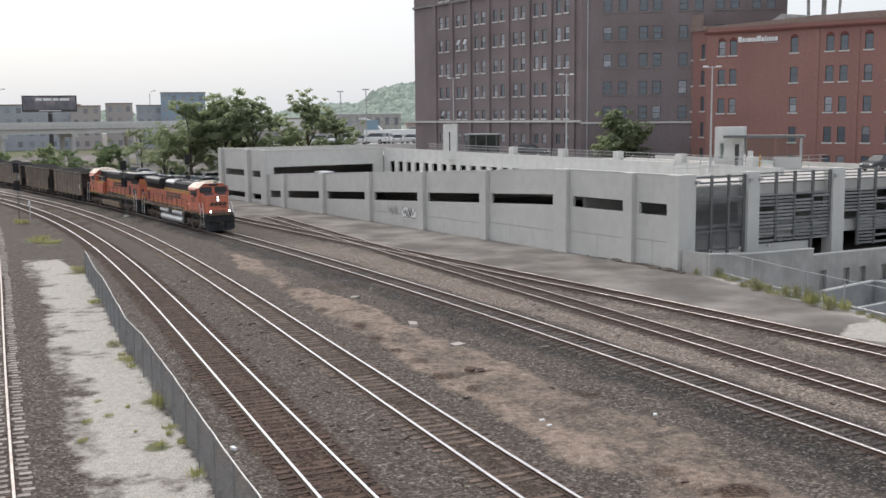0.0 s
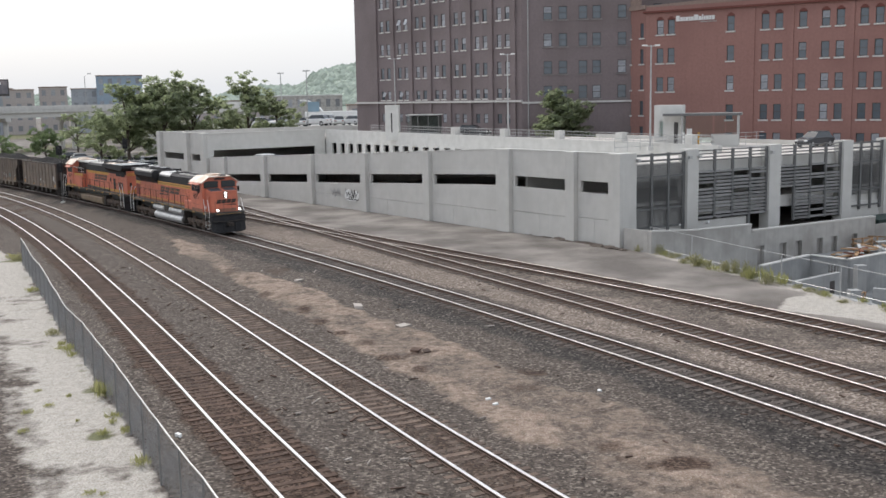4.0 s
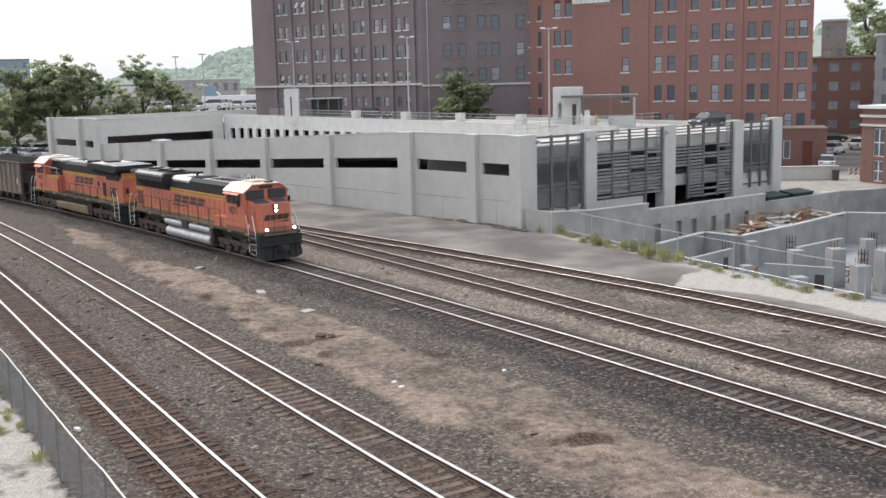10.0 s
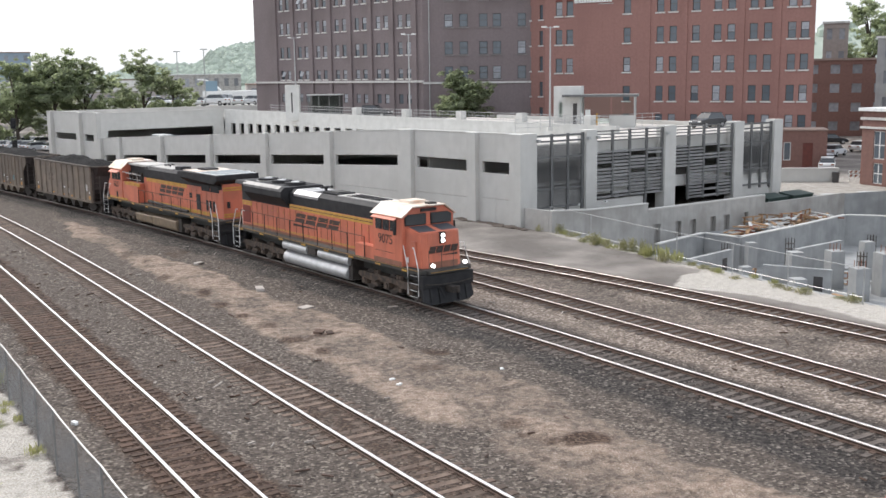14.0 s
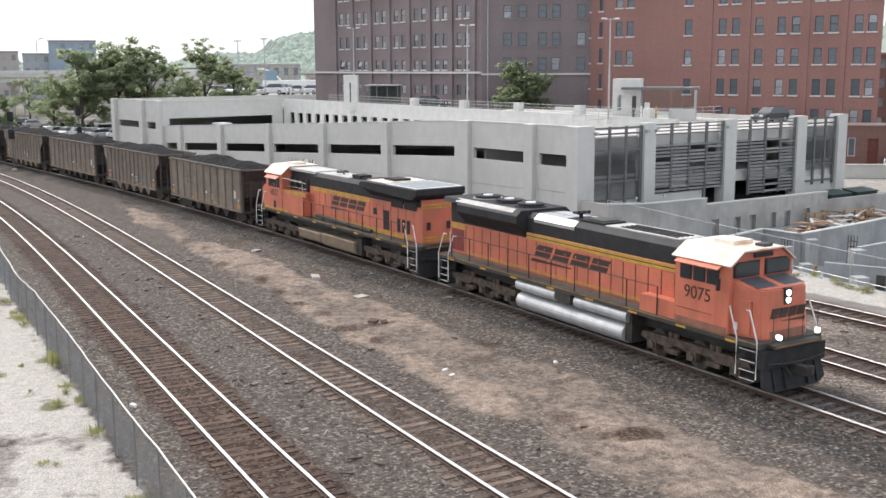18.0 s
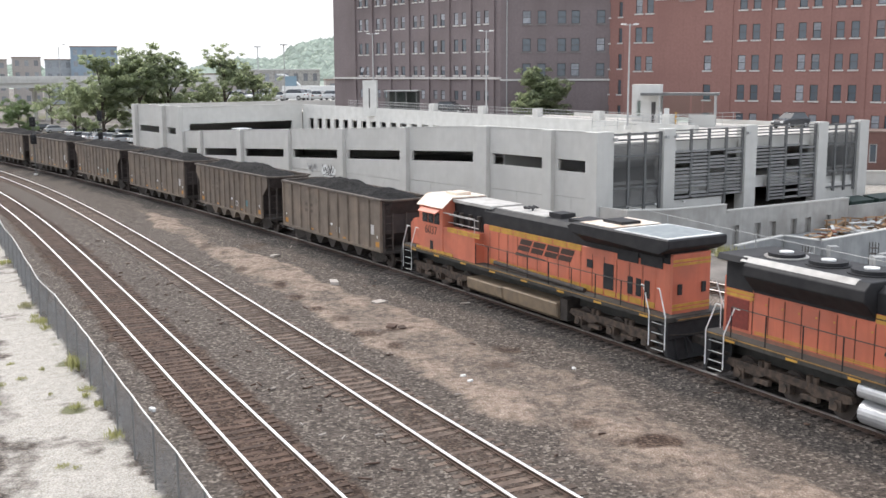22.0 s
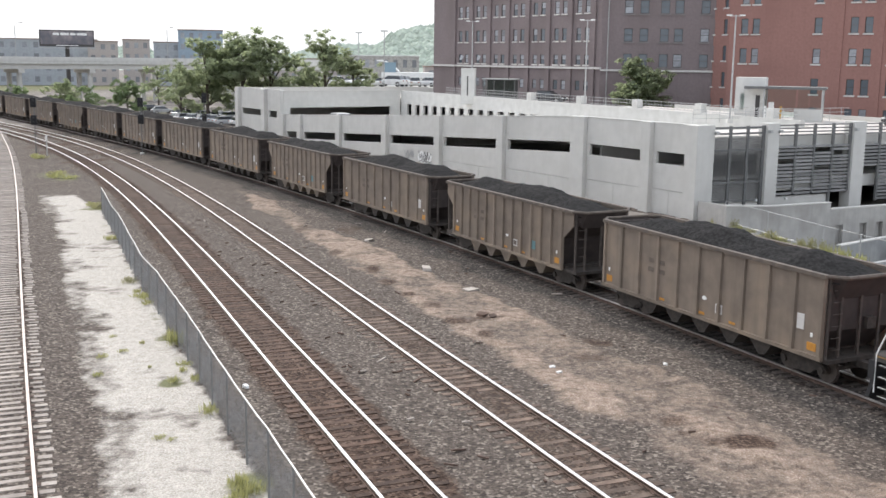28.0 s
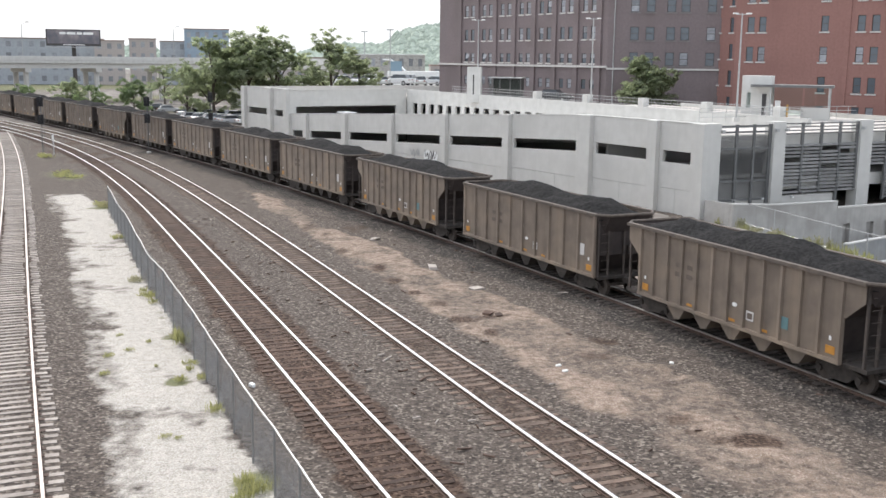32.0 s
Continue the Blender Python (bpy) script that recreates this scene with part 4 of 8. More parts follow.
def stair_hut():
    t = thing("stair_hut", frame_of(Vector((26.6, 100.6, 5.98)), Vector((0.93, -0.36, 0))), "pale concrete stair tower with flat steel canopy", "stair tower")
    part("tower", box_of(0, 2.7, 0, 3.0, 0, 3.95, bevel=0.04), CONC_PALE, t)
    part("door_niche", box_of(1.9, 2.3, -0.02, 0.0, 0, 2.3), FRAME_DARK, t)
    part("poster", box_of(0.5, 0.85, -0.02, 0.0, 0.9, 2.4), GREEN_GLASS, t)
    part("canopy", box_of(1.0, 8.2, -1.4, 2.4, 2.95, 3.15, bevel=0.03), GALV, t, "flat steel canopy")
    part("canopy_edge", box_of(0.95, 8.25, -1.45, -1.4, 2.93, 3.17), MULLION, t)
    for x in (2.75, 7.9):
        for y in (-1.1, 2.0):
            part("post", box_of(x - 0.07, x + 0.07, y - 0.07, y + 0.07, 0, 2.95), GALV, t)
    for x in (5.6, 6.7):
        part("glass_pane", box_of(x, x + 1.0, 1.9, 1.93, 1.1, 2.9), GREEN_GLASS, t)
    part("screen_wall", box_of(5.5, 8.0, -1.2, -1.0, 0, 1.15, bevel=0.02), CONCRETE, t)
    part("back_pane", box_of(2.75, 5.4, 2.2, 2.23, 0.2, 2.9), GREEN_GLASS, t)
    pm = thing("pay_machine", t.matrix_basis @ Matrix.Translation((3.4, -0.6, 0)), "white parking pay machine under the canopy", "pay machine")
    part("cabinet", box_of(-0.16, 0.16, -0.15, 0.15, 0, 1.1, bevel=0.03), WHITE, pm)
    part("head", box_of(-0.24, 0.24, -0.18, 0.18, 1.1, 1.7, bevel=0.03), WHITE, pm)
    for x, col, lab in ((4.35, YELLOW, "yellow bollard"), (2.95, WHITE, "white bollard")):
        b = thing("bollard", t.matrix_basis @ Matrix.Translation((x, -1.6, 0)), lab + " standing beside the stair canopy", "bollard")
        part("post", tube_of([(0, 0, 0), (0, 0, 1.35)], 0.09, 8), col, b)
        part("cap", disc_of((0, 0, 1.37), "z", 0.095, 0.05, 10), col, b)


stair_hut()


def roof_railing():
    t = thing("roof_railing", SIDE_M, "grey wire railing along the garage roof", "railing")
    for x in np.arange(11, 30, 1.5):
        part("post", tube_of([(x, 14.0, 5.98), (x, 14.0, 7.2)], 0.03, 5), GALV, t)
    for z in (6.4, 6.8, 7.18):
        part("rail", tube_of([(11, 14.0, z), (30, 14.0, z)], 0.025, 5), GALV, t)


roof_railing()

# ---- brick buildings ----
def window_set(w, h, arched=False):
    """Meshes of a sash window: frame, two panes, sill."""
    fr = bmesh.new()
    for a in ((0, 0.07, 0, h), (w - 0.07, w, 0, h)):
        bm_box(fr, a[0], a[1], 0.10, 0.18, a[2], a[3])
    for z in (0, h * 0.5 - 0.035, h - 0.07):
        bm_box(fr, 0.07, w - 0.07, 0.10, 0.18, z, z + 0.07)
    lo, hi, sill = bmesh.new(), bmesh.new(), bmesh.new()
    bm_box(lo, 0.07, w - 0.07, 0.13, 0.15, 0.07, h * 0.5 - 0.035)
    bm_box(hi, 0.07, w - 0.07, 0.12, 0.14, h * 0.5 + 0.035, h - 0.07)
    bm_box(sill, -0.16, w + 0.16, -0.12, 0.1, -0.2, -0.005)
    return fr, lo, hi, sill


def brick_face(b, o, e, h, holes, mat, name, blinds, seed, sill_mat=None, sill_from=0.0):
    """A wall from o to e with its windows, each a part with panes and a sill."""
    o, e = Vector((*o, 0)), Vector((*e, 0))
    L = (e - o).length
    bm = bmesh.new()
    bm_pierced(bm, 0, L, 0, h, holes, 0.3)
    m = frame_of(o, e - o)
    w = part("wall", bm, mat, b, at=m)
    rng = random.Random(seed)
    made = {}
    for a, c, z0, z1 in holes:
        k = (round(c - a, 2), round(z1 - z0, 2))
        if k not in made:
            fr, lo, hi, si = window_set(*k)
            made[k] = (mesh_of("window", fr, FRAME_DARK), [mesh_of("pane", lo.copy(), g) for g in (GLASS_SKY, GLASS_BLIND)], [mesh_of("pane", hi.copy(), g) for g in (GLASS_SKY, GLASS_BLIND)], mesh_of("sill", si, sill_mat or STONE_SILL))
        f, lo, hi, si = made[k]
        win = shared("window", f, b, m @ Matrix.Translation((a, 0, z0)))
        bl = rng.random()
        shared("pane", lo[1 if bl < blinds * 0.6 else 0], win, Matrix())
        shared("pane", hi[1 if bl < blinds else 0], win, Matrix())
        if z0 > sill_from:
            shared("sill", si, win, Matrix())
    return m, L


def dark_building():
    b = thing("office_tower", Matrix(), "tall dark brown brick warehouse office building", "building")
    c0, c1, c2 = (-3.9, 178), (19.5, 143.7), (46.0, 139.3)
    back = [(55.0, 178.0), (18, 215)]
    H = 36.0
    cols = [a for i in range(7) for a in (7.45 + 4.82 * i, 9.2 + 4.82 * i)]
    rows = [7.25, 10.8, 14.1, 17.85, 21.6, 25.3, 29.6, 33.0]
    holes = [(a, a + 0.95, z, z + (1.35 if z < 12 else 1.75)) for a in cols for z in rows]
    m, L = brick_face(b, c0, c1, H, holes, BRICK_DARK, "front", 0.75, 1, sill_from=10.0)
    for i in range(9):
        x = 6.3 + 4.82 * i
        if x + 0.5 < L:
            part("pilaster", box_of(x - 0.42, x + 0.42, -0.28, 0.0, 0, H - 6.6), BRICK_DARK, b, at=m)
    part("belt_course", box_of(0, L + 0.2, -0.36, -0.0, 10.22, 10.5), STONE_SILL, b, "pale stone belt course", at=m)
    part("belt_course", box_of(0, L + 0.2, -0.36, -0.0, 29.0, 29.3), STONE_BAND, b, at=m)
    for a, z in ((8.0, 11.1), (12.8, 11.1), (14.2, 22.2), (12.4, 22.2)):
        part("open_sash", box_of(0, 0.85, -0.5, -0.46, 0, 0.9), GLASS_BLIND, b, "tilted open sash", at=m @ Matrix.Translation((a, 0.2, z)) @ Matrix.Rotation(-0.4, 4, "X"))
    part("downpipe", tube_of([(0.9, -0.12, 0), (0.9, -0.12, H)], 0.09, 6), GALV, b, at=frame_of(Vector((*c1, 0)), Vector((*c2, 0)) - Vector((*c1, 0))))
    cols = (3.0, 5.05, 7.75, 9.6, 13.0, 15.0, 17.7, 19.6, 22.4, 24.2)
    holes = [(a, a + 1.15, z, z + 1.75) for a in cols for z in (10.6, 13.95, 17.65, 21.25, 25.0, 28.7, 32.4)]
    m2, L2 = brick_face(b, c1, c2, H, holes, BRICK_DARK, "side", 0.12, 2, STONE_BAND)
    part("belt_course", box_of(0, L2, -0.2, 0.0, 10.0, 10.25), STONE_SILL, b, at=m2)
    bm = bmesh.new()
    ring = [c2, *back, c0]
    for p, q in zip(ring[:-1], ring[1:]):
        v = [bm.verts.new((*p, 0)), bm.verts.new((*q, 0)), bm.verts.new((*q, H)), bm.verts.new((*p, H))]
        bm.faces.new(v)
    part("back_wall", bm, BRICK_DARK, b)
    bm = bmesh.new()
    bm_prism(bm, [c0, c1, c2, *back], "z", H, H + 0.4)
    part("roof", bm, STONE_BAND, b)
    # added dark block whose colour stands for the unlit rooms
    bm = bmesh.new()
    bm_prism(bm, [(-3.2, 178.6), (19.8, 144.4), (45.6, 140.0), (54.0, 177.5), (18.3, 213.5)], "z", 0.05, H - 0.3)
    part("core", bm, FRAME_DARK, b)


def red_building():
    b = thing("red_building", Matrix(), "red brick office building with pale sills and stepped parapet", "building")
    c0, c1, c2 = (31.4, 146.7), (35.4, 138.5), (62.3, 116.4)
    back = [(72.5, 142.0), (46.0, 168.0)]
    H = 22.3
    cols = (1.55, 3.1, 11.1, 15.5, 17.2, 20.1, 22.8, 24.5, 27.2, 28.9, 31.7, 33.2)
    holes = [(a, a + 0.95, z, z + h) for a in cols for z, h in ((0.9, 2.0), (4.1, 1.85), (7.6, 1.9), (11.3, 1.85), (15.0, 1.9), (18.7, 1.85))]
    m, L = brick_face(b, c1, c2, H, holes, BRICK_RED, "front", 0.45, 3)
    for a in cols:
        bm = bmesh.new()
        n = 7
        pts = [(a - 0.08 + 1.11 * i / n, 20.55 + 0.42 * math.sin(math.pi * i / n)) for i in range(n + 1)]
        bm_prism(bm, pts, "y", -0.06, 0.0)
        part("window_arch", bm, BRICK_SHADE, b, at=m)
    for x in (14.4, 19.2, 26.3, 30.6):
        part("pilaster", box_of(x - 0.3, x + 0.3, -0.12, 0.0, 0, 21.4), BRICK_RED, b, at=m)
    part("cornice", box_of(-0.3, L + 0.3, -0.35, 0.0, 21.5, 21.75, bevel=0.03), BRICK_SHADE, b, at=m)
    part("parapet", prism_of([(0, 22.3), (L, 22.3), (L, 22.6), (22, 23.1), (18, 23.1), (0, 22.5)], "y", 0.0, 0.4), CAP_STONE, b, "tan parapet cap", at=m)
    cl = (0.7, 2.4, 4.2, 5.5, 7.95)
    holes = [(a, a + 0.7, z, z + 1.9) for a in cl for z in (4.8, 8.2, 11.6, 15.0, 18.4)]
    m2, L2 = brick_face(b, c0, c1, H, holes, BRICK_RED, "side", 0.3, 4)
    part("parapet", box_of(-0.1, L2, -0.25, 0.25, 22.05, 22.6), CAP_STONE, b, at=m2)
    part("parapet_step", box_of(4.6, 7.8, -0.05, 0.35, 22.6, 24.2), CAP_STONE, b, at=m2)
    bm = bmesh.new()
    ring = [c2, *back, c0]
    for p, q in zip(ring[:-1], ring[1:]):
        v = [bm.verts.new((*p, 0)), bm.verts.new((*q, 0)), bm.verts.new((*q, H)), bm.verts.new((*p, H))]
        bm.faces.new(v)
    part("back_wall", bm, BRICK_RED, b)
    part("roof", prism_of([c0, c1, c2, *back], "z", H - 0.05, H + 0.02), CAP_STONE, b)
    # added dark filler for the unlit inside behind the windows
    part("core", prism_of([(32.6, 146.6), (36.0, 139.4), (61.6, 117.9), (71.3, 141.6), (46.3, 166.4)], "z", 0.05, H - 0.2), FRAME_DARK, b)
    # white sign: plain bars of two sizes
    xs, x = [], 4.25
    for k, w in enumerate((0.5, 0.36, 0.22, 0.36, 0.22, 0.36, 0.56, 0.36, 0.14, 0.24, 0.36, 0.26, 0.36)):
        z1 = 20.95 if k in (0, 6, 8) else 20.75
        part("sign_bar", box_of(x, x + w, -0.12, -0.02, 20.25, z1, bevel=0.02), WHITE, b, "white sign shape", at=m)
        x += w + 0.075
    part("sign_bar", box_of(7.6, 9.7, -0.12, -0.02, 20.0, 20.08), GALV, b, at=m)
    t = thing("roof_plant", frame_of(Vector((42.5, 134.6, H)), Vector((0.77, -0.63, 0))), "pale roof shed behind the parapet", "roof shed")
    part("shed", prism_of([(0, 0), (4.2, 0), (4.2, 1.0), (1.2, 1.35), (0, 0.6)], "y", 0.0, 2.0), ROOF_GREY, t)
    part("dome", disc_of((5.6, 1, 0.45), "z", 1.0, 0.9, 14), FRAME_DARK, t)
    wt = thing("water_tower", Matrix.Translation((49.0, 134.3, H)), "old steel water tank on legs above the roof", "water tower")
    for k in range(4):
        u = radians(24 + 90 * k)
        part("leg", tube_of([(2.55 * math.cos(u), 2.55 * math.sin(u), 0), (2.75 * math.cos(u), 2.75 * math.sin(u), 4.3)], 0.16, 8), ROOF_GREY, wt)
        part("foot", box_of(-0.3, 0.3, -0.3, 0.3, 0, 0.5, bevel=0.04), FRAME_DARK, wt, at=Matrix.Translation((2.55 * math.cos(u), 2.55 * math.sin(u), 0)))
    part("tank", lathe([(0.0, 3.7), (1.6, 3.85), (2.9, 4.3), (3.7, 5.0), (3.75, 8.2), (0.0, 9.6)], 28), TANK_RUST, wt, "rust-stained steel tank")
    part("balcony", lathe([(3.7, 4.75), (4.15, 4.72), (4.15, 4.9), (3.7, 4.95)], 28), TANK_RUST, wt)
    part("riser", tube_of([(0, 0, 0), (0, 0, 3.75)], 0.3, 10), ROOF_GREY, wt)
    # low annex beside the street
    an = thing("brick_annex", frame_of(Vector((55.8, 112.6, -0.3)), Vector((0.92, -0.38, 0))), "low red brick annex with one tall window", "building")
    bm = bmesh.new()
    bm_pierced(bm, 0, 5.8, 0, 4.7, [(1.1, 1.9, 1.3, 3.4), (3.2, 4.3, 0.2, 3.3)], 0.25)
    part("wall", bm, BRICK_BROWN, an)
    part("side_wall", box_of(5.5, 5.8, 0.25, 5.0, 0, 4.7), BRICK_BROWN, an)
    part("side_wall", box_of(0.0, 0.3, 0.25, 5.0, 0, 4.7), BRICK_BROWN, an)
    part("window", box_of(1.1, 1.9, 0.12, 0.2, 1.3, 3.4), WHITE, an)
    part("pane", box_of(1.2, 1.8, 0.10, 0.12, 1.4, 3.3), GLASS_SKY, an)
    part("door", box_of(3.2, 4.3, 0.15, 0.22, 0.2, 3.3), BRICK_SHADE, an)
    part("roof", box_of(-0.1, 5.9, -0.1, 5.0, 4.7, 4.85), CAP_STONE, an)


TANK_RUST = surf("rust_stained_tank", (0.16, 0.12, 0.105), (0.22, 0.16, 0.14), 1.5, 0.8, streak=0.5)
STONE_BAND = surf("dark_stone_band", (0.24, 0.22, 0.215), (0.19, 0.175, 0.17), 2.0, 0.8)
CAP_STONE = surf("tan_cap_stone", (0.30, 0.22, 0.185), (0.25, 0.185, 0.155), 2.0, 0.85)
BRICK_BROWN = surf("brown_brick", (0.22, 0.12, 0.098), (0.185, 0.10, 0.083), 3.0, 0.85, streak=0.2)
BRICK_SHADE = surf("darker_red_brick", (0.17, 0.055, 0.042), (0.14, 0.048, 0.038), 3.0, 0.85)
dark_building()
red_building()

# ---- the train ----
TAB = line_table("D", -120, 420, 0.25)
STEP = 0.25
S_AT_0 = next(i for i, p in enumerate(TAB) if p[1] >= -60) * STEP
FRONT = [(0, 177.8), (3, 165.1), (6, 152.4), (9, 139.55), (12, 126.45), (14, 117.6), (18, 100.1), (23, 78.5), (28, 56.8), (32, 39.3)]


def on_line(s):
    i = (s + S_AT_0) / STEP
    k = int(i)
    f = i - k
    return tuple(a + (b - a) * f for a, b in zip(TAB[k][:2], TAB[k + 1][:2]))


def front_at(t):
    for (a, u), (b, v) in zip(FRONT[:-1], FRONT[1:]):
        if t <= b:
            return u + (v - u) * (t - a) / (b - a)
    return FRONT[-1][1]


def ride(ob, lead, length, back):
    """Key a vehicle whose front coupler is lead metres behind the head of the train. Its local +x is the running direction."""
    rows = []
    for i in range(33):
        s = front_at(i) + lead
        a = Vector((*on_line(s + length * 0.22), 0.215))
        b = Vector((*on_line(s + length * 0.78), 0.215))
        d = (a - b).normalized()
        c = (a + b) / 2
        rows.append((i, pose(c.x, c.y, c.z, 0, 0, math.degrees(math.atan2(d.y, d.x)) + (180 if back else 0))))
    walk(ob, rows)


def text_mesh(name, body, size, mat, depth=0.006):
    cu = bpy.data.curves.new(name, "FONT")
    cu.body, cu.size, cu.extrude, cu.align_x, cu.align_y = body, size, depth, "CENTER", "CENTER"
    ob = bpy.data.objects.new(name, cu)
    me = bpy.data.meshes.new_from_object(ob)
    bpy.data.objects.remove(ob)
    bpy.data.curves.remove(cu)
    me.name = name
    me.materials.append(mat)
    return me


def wheel_mesh(r):
    bm = bmesh.new()
    bm_disc(bm, (0, 0, 0), "y", r, 0.12, 22)
    bm_disc(bm, (0, 0.045, 0), "y", r + 0.03, 0.03, 22)
    bm_disc(bm, (0, -0.075, 0), "y", r * 0.35, 0.05, 14)
    return mesh_of("wheel", bm, STEEL)


WHEEL_BIG, WHEEL_SMALL = wheel_mesh(0.53), wheel_mesh(0.46)


def loco_truck(parent, cx, mat):
    """Three-axle truck: side frames with springs and journal boxes, brake gear, six wheels."""
    bm = bmesh.new()
    for s in (-1, 1):
        y = s * 1.12
        bm_prism(bm, [(cx - 2.75, 0.75), (cx - 2.65, 0.95), (cx - 0.5, 0.98), (cx + 0.5, 0.98), (cx + 2.65, 0.95), (cx + 2.75, 0.75), (cx + 2.3, 0.62), (cx + 1.2, 0.58), (cx + 0.9, 0.72), (cx - 0.9, 0.72), (cx - 1.2, 0.58), (cx - 2.3, 0.62)], "y", y - 0.09, y + 0.09)
        for ax in (-2.1, 0, 2.1):
            bm_box(bm, cx + ax - 0.24, cx + ax + 0.24, y - 0.13, y + 0.13, 0.36, 0.74)
            bm_disc(bm, (cx + ax, y + s * 0.14, 0.53), "y", 0.15, 0.10, 12)
        for ax in (-1.05, 1.05):
            bm_disc(bm, (cx + ax - 0.12, y, 0.98), "z", 0.11, 0.30, 8)
            bm_disc(bm, (cx + ax + 0.16, y, 0.98), "z", 0.11, 0.30, 8)
            bm_box(bm, cx + ax - 0.35, cx + ax + 0.35, y + s * 0.06 - 0.09, y + s * 0.06 + 0.09, 0.40, 0.56)
    bm_box(bm, cx - 2.3, cx + 2.3, -1.0, 1.0, 0.55, 0.85)
    tr = part("truck", bm, mat, parent, "dusty three-axle truck")
    for ax in (-2.1, 0, 2.1):
        part("axle", disc_of((cx + ax, 0, 0.53), "y", 0.1, 1.5, 10), STEEL, tr)
        for s in (-1, 1):
            shared("wheel", WHEEL_BIG, tr, Matrix.Translation((cx + ax, s * 0.78, 0.53)) @ Matrix.Rotation(0 if s < 0 else math.pi, 4, "Z"))


def steps_and_rails(parent, x, s, white, out=1):
    """A corner stairwell with treads, and two bent handrails. out: +1 at the front end, -1 at the rear."""
    bm = bmesh.new()
    bm_box(bm, x - 0.42, x + 0.42, s * 1.05 - 0.05, s * 1.05 + 0.05, 0.45, 1.55)
    st = part("step_well", bm, BLACK, parent)
    for z in (0.42, 0.72, 1.02, 1.30):
        tr = part("tread", box_of(x - 0.36, x + 0.36, min(s * 1.1, s * 1.5), max(s * 1.1, s * 1.5), z, z + 0.035), GRIME, st)
        part("tread_edge", box_of(x - 0.34, x + 0.34, min(s * 1.46, s * 1.505), max(s * 1.46, s * 1.505), z + 0.034, z + 0.042), WHITE, st)
    for dx in (-0.45, 0.45):
        part("handrail", tube_of([(x + dx, s * 1.53, 0.55), (x + dx, s * 1.53, 1.65), (x + dx - out * 0.42, s * 1.48, 2.65), (x + dx - out * 0.6, s * 1.42, 2.62)], 0.027, 6), WHITE, parent, "white bent handrail")


def side_rails(parent, xs, s, z0=1.68, z1=2.68):
    for x in xs:
        part("stanchion", tube_of([(x, s * 1.50, z0 - 0.25), (x, s * 1.50, z1)], 0.026, 5), BLACK, parent)
    part("handrail", tube_of([(xs[0], s * 1.50, z1), (xs[-1], s * 1.50, z1)], 0.018, 5), SILL, parent)


def logo_bars(parent, x0, z0, s, h, w):
    """Four plain slanted dark blocks, each split by a thin gap, with a long wedge under the first two."""
    lean = 0.55 * h * s
    y = s * 0.992
    for i in range(4):
        bm = bmesh.new()
        for v0, v1 in ((0.0, 0.44), (0.54, 1.0)):
            pts = [(x0 - s * (i * 1.17 + u) * w - lean * (v - 0.5), z0 + v * h) for u, v in ((0, v0), (1, v0), (1, v1), (0, v1))]
            bm_prism(bm, pts, "y", y - 0.006, y + 0.006)
        part("side_mark", bm, LOGO_DARK, parent, "dark slanted block on the hood")
    part("side_wedge", prism_of([(x0 + s * 0.3 * w, z0 - 0.22 * h), (x0 - s * 2.3 * w, z0 - 0.30 * h), (x0 - s * 2.3 * w, z0 - 0.38 * h), (x0 + s * 0.35 * w, z0 - 0.50 * h)], "y", y - 0.006, y + 0.006), LOGO_DARK, parent, "dark wedge under the blocks")


def cab_windows(parent, x0, x1, s, z0, z1, y):
    w = (x1 - x0) / 3
    for i in range(3):
        a = x0 + i * w
        f = part("cab_window", box_of(a + 0.04, a + w - 0.04, s * y - 0.02, s * y + 0.02, z0, z1, bevel=0.015), BLACK, parent)
        part("pane", box_of(a + 0.09, a + w - 0.09, min(s * (y + 0.005), s * (y + 0.028)), max(s * (y + 0.005), s * (y + 0.028)), z0 + 0.05, z1 - 0.05), CAB_GLASS, f)


def common_frame(t, tank_mat, truck_mat):
    bm = bmesh.new()
    bm_box(bm, -10.5, 10.3, -1.52, 1.52, 1.42, 1.62)
    bm_box(bm, -10.2, 10.0, -0.6, 0.6, 0.95, 1.42)
    soften(bm, 0.02)
    part("underframe", bm, SILL, t)
    for s in (-1, 1):
        part("sill_stripe", box_of(-10.4, 10.2, s * 1.53 - 0.006, s * 1.53 + 0.006, 1.56, 1.60), YELLOW_DIRTY, t, "thin yellow sill stripe")
        for x in (-9.2, -6.4, -3.9, -1.2, 1.4, 4.0, 6.6, 9.0):
            part("reflector", box_of(x - 0.24, x + 0.24, s * 1.535 - 0.008, s * 1.535 + 0.008, 1.435, 1.515), YELLOW, t)
    for x in (-6.9, 6.9):
        loco_truck(t, x, truck_mat)
    for e in (-1, 1):
        c = part("coupler", box_of(min(e * 10.4, e * 11.1), max(e * 10.4, e * 11.1), -0.16, 0.16, 0.70, 0.98, bevel=0.04), GRIME, t)
        part("knuckle", disc_of((e * 11.05, 0.12, 0.84), "z", 0.13, 0.3, 10), GRIME, c)
        for s in (-1, 1):
            part("air_hose", tube_of([(e * 10.5, s * 0.5, 0.95), (e * 10.75, s * 0.5, 0.75), (e * 10.85, s * 0.46, 0.45)], 0.03, 5), BLACK, t)


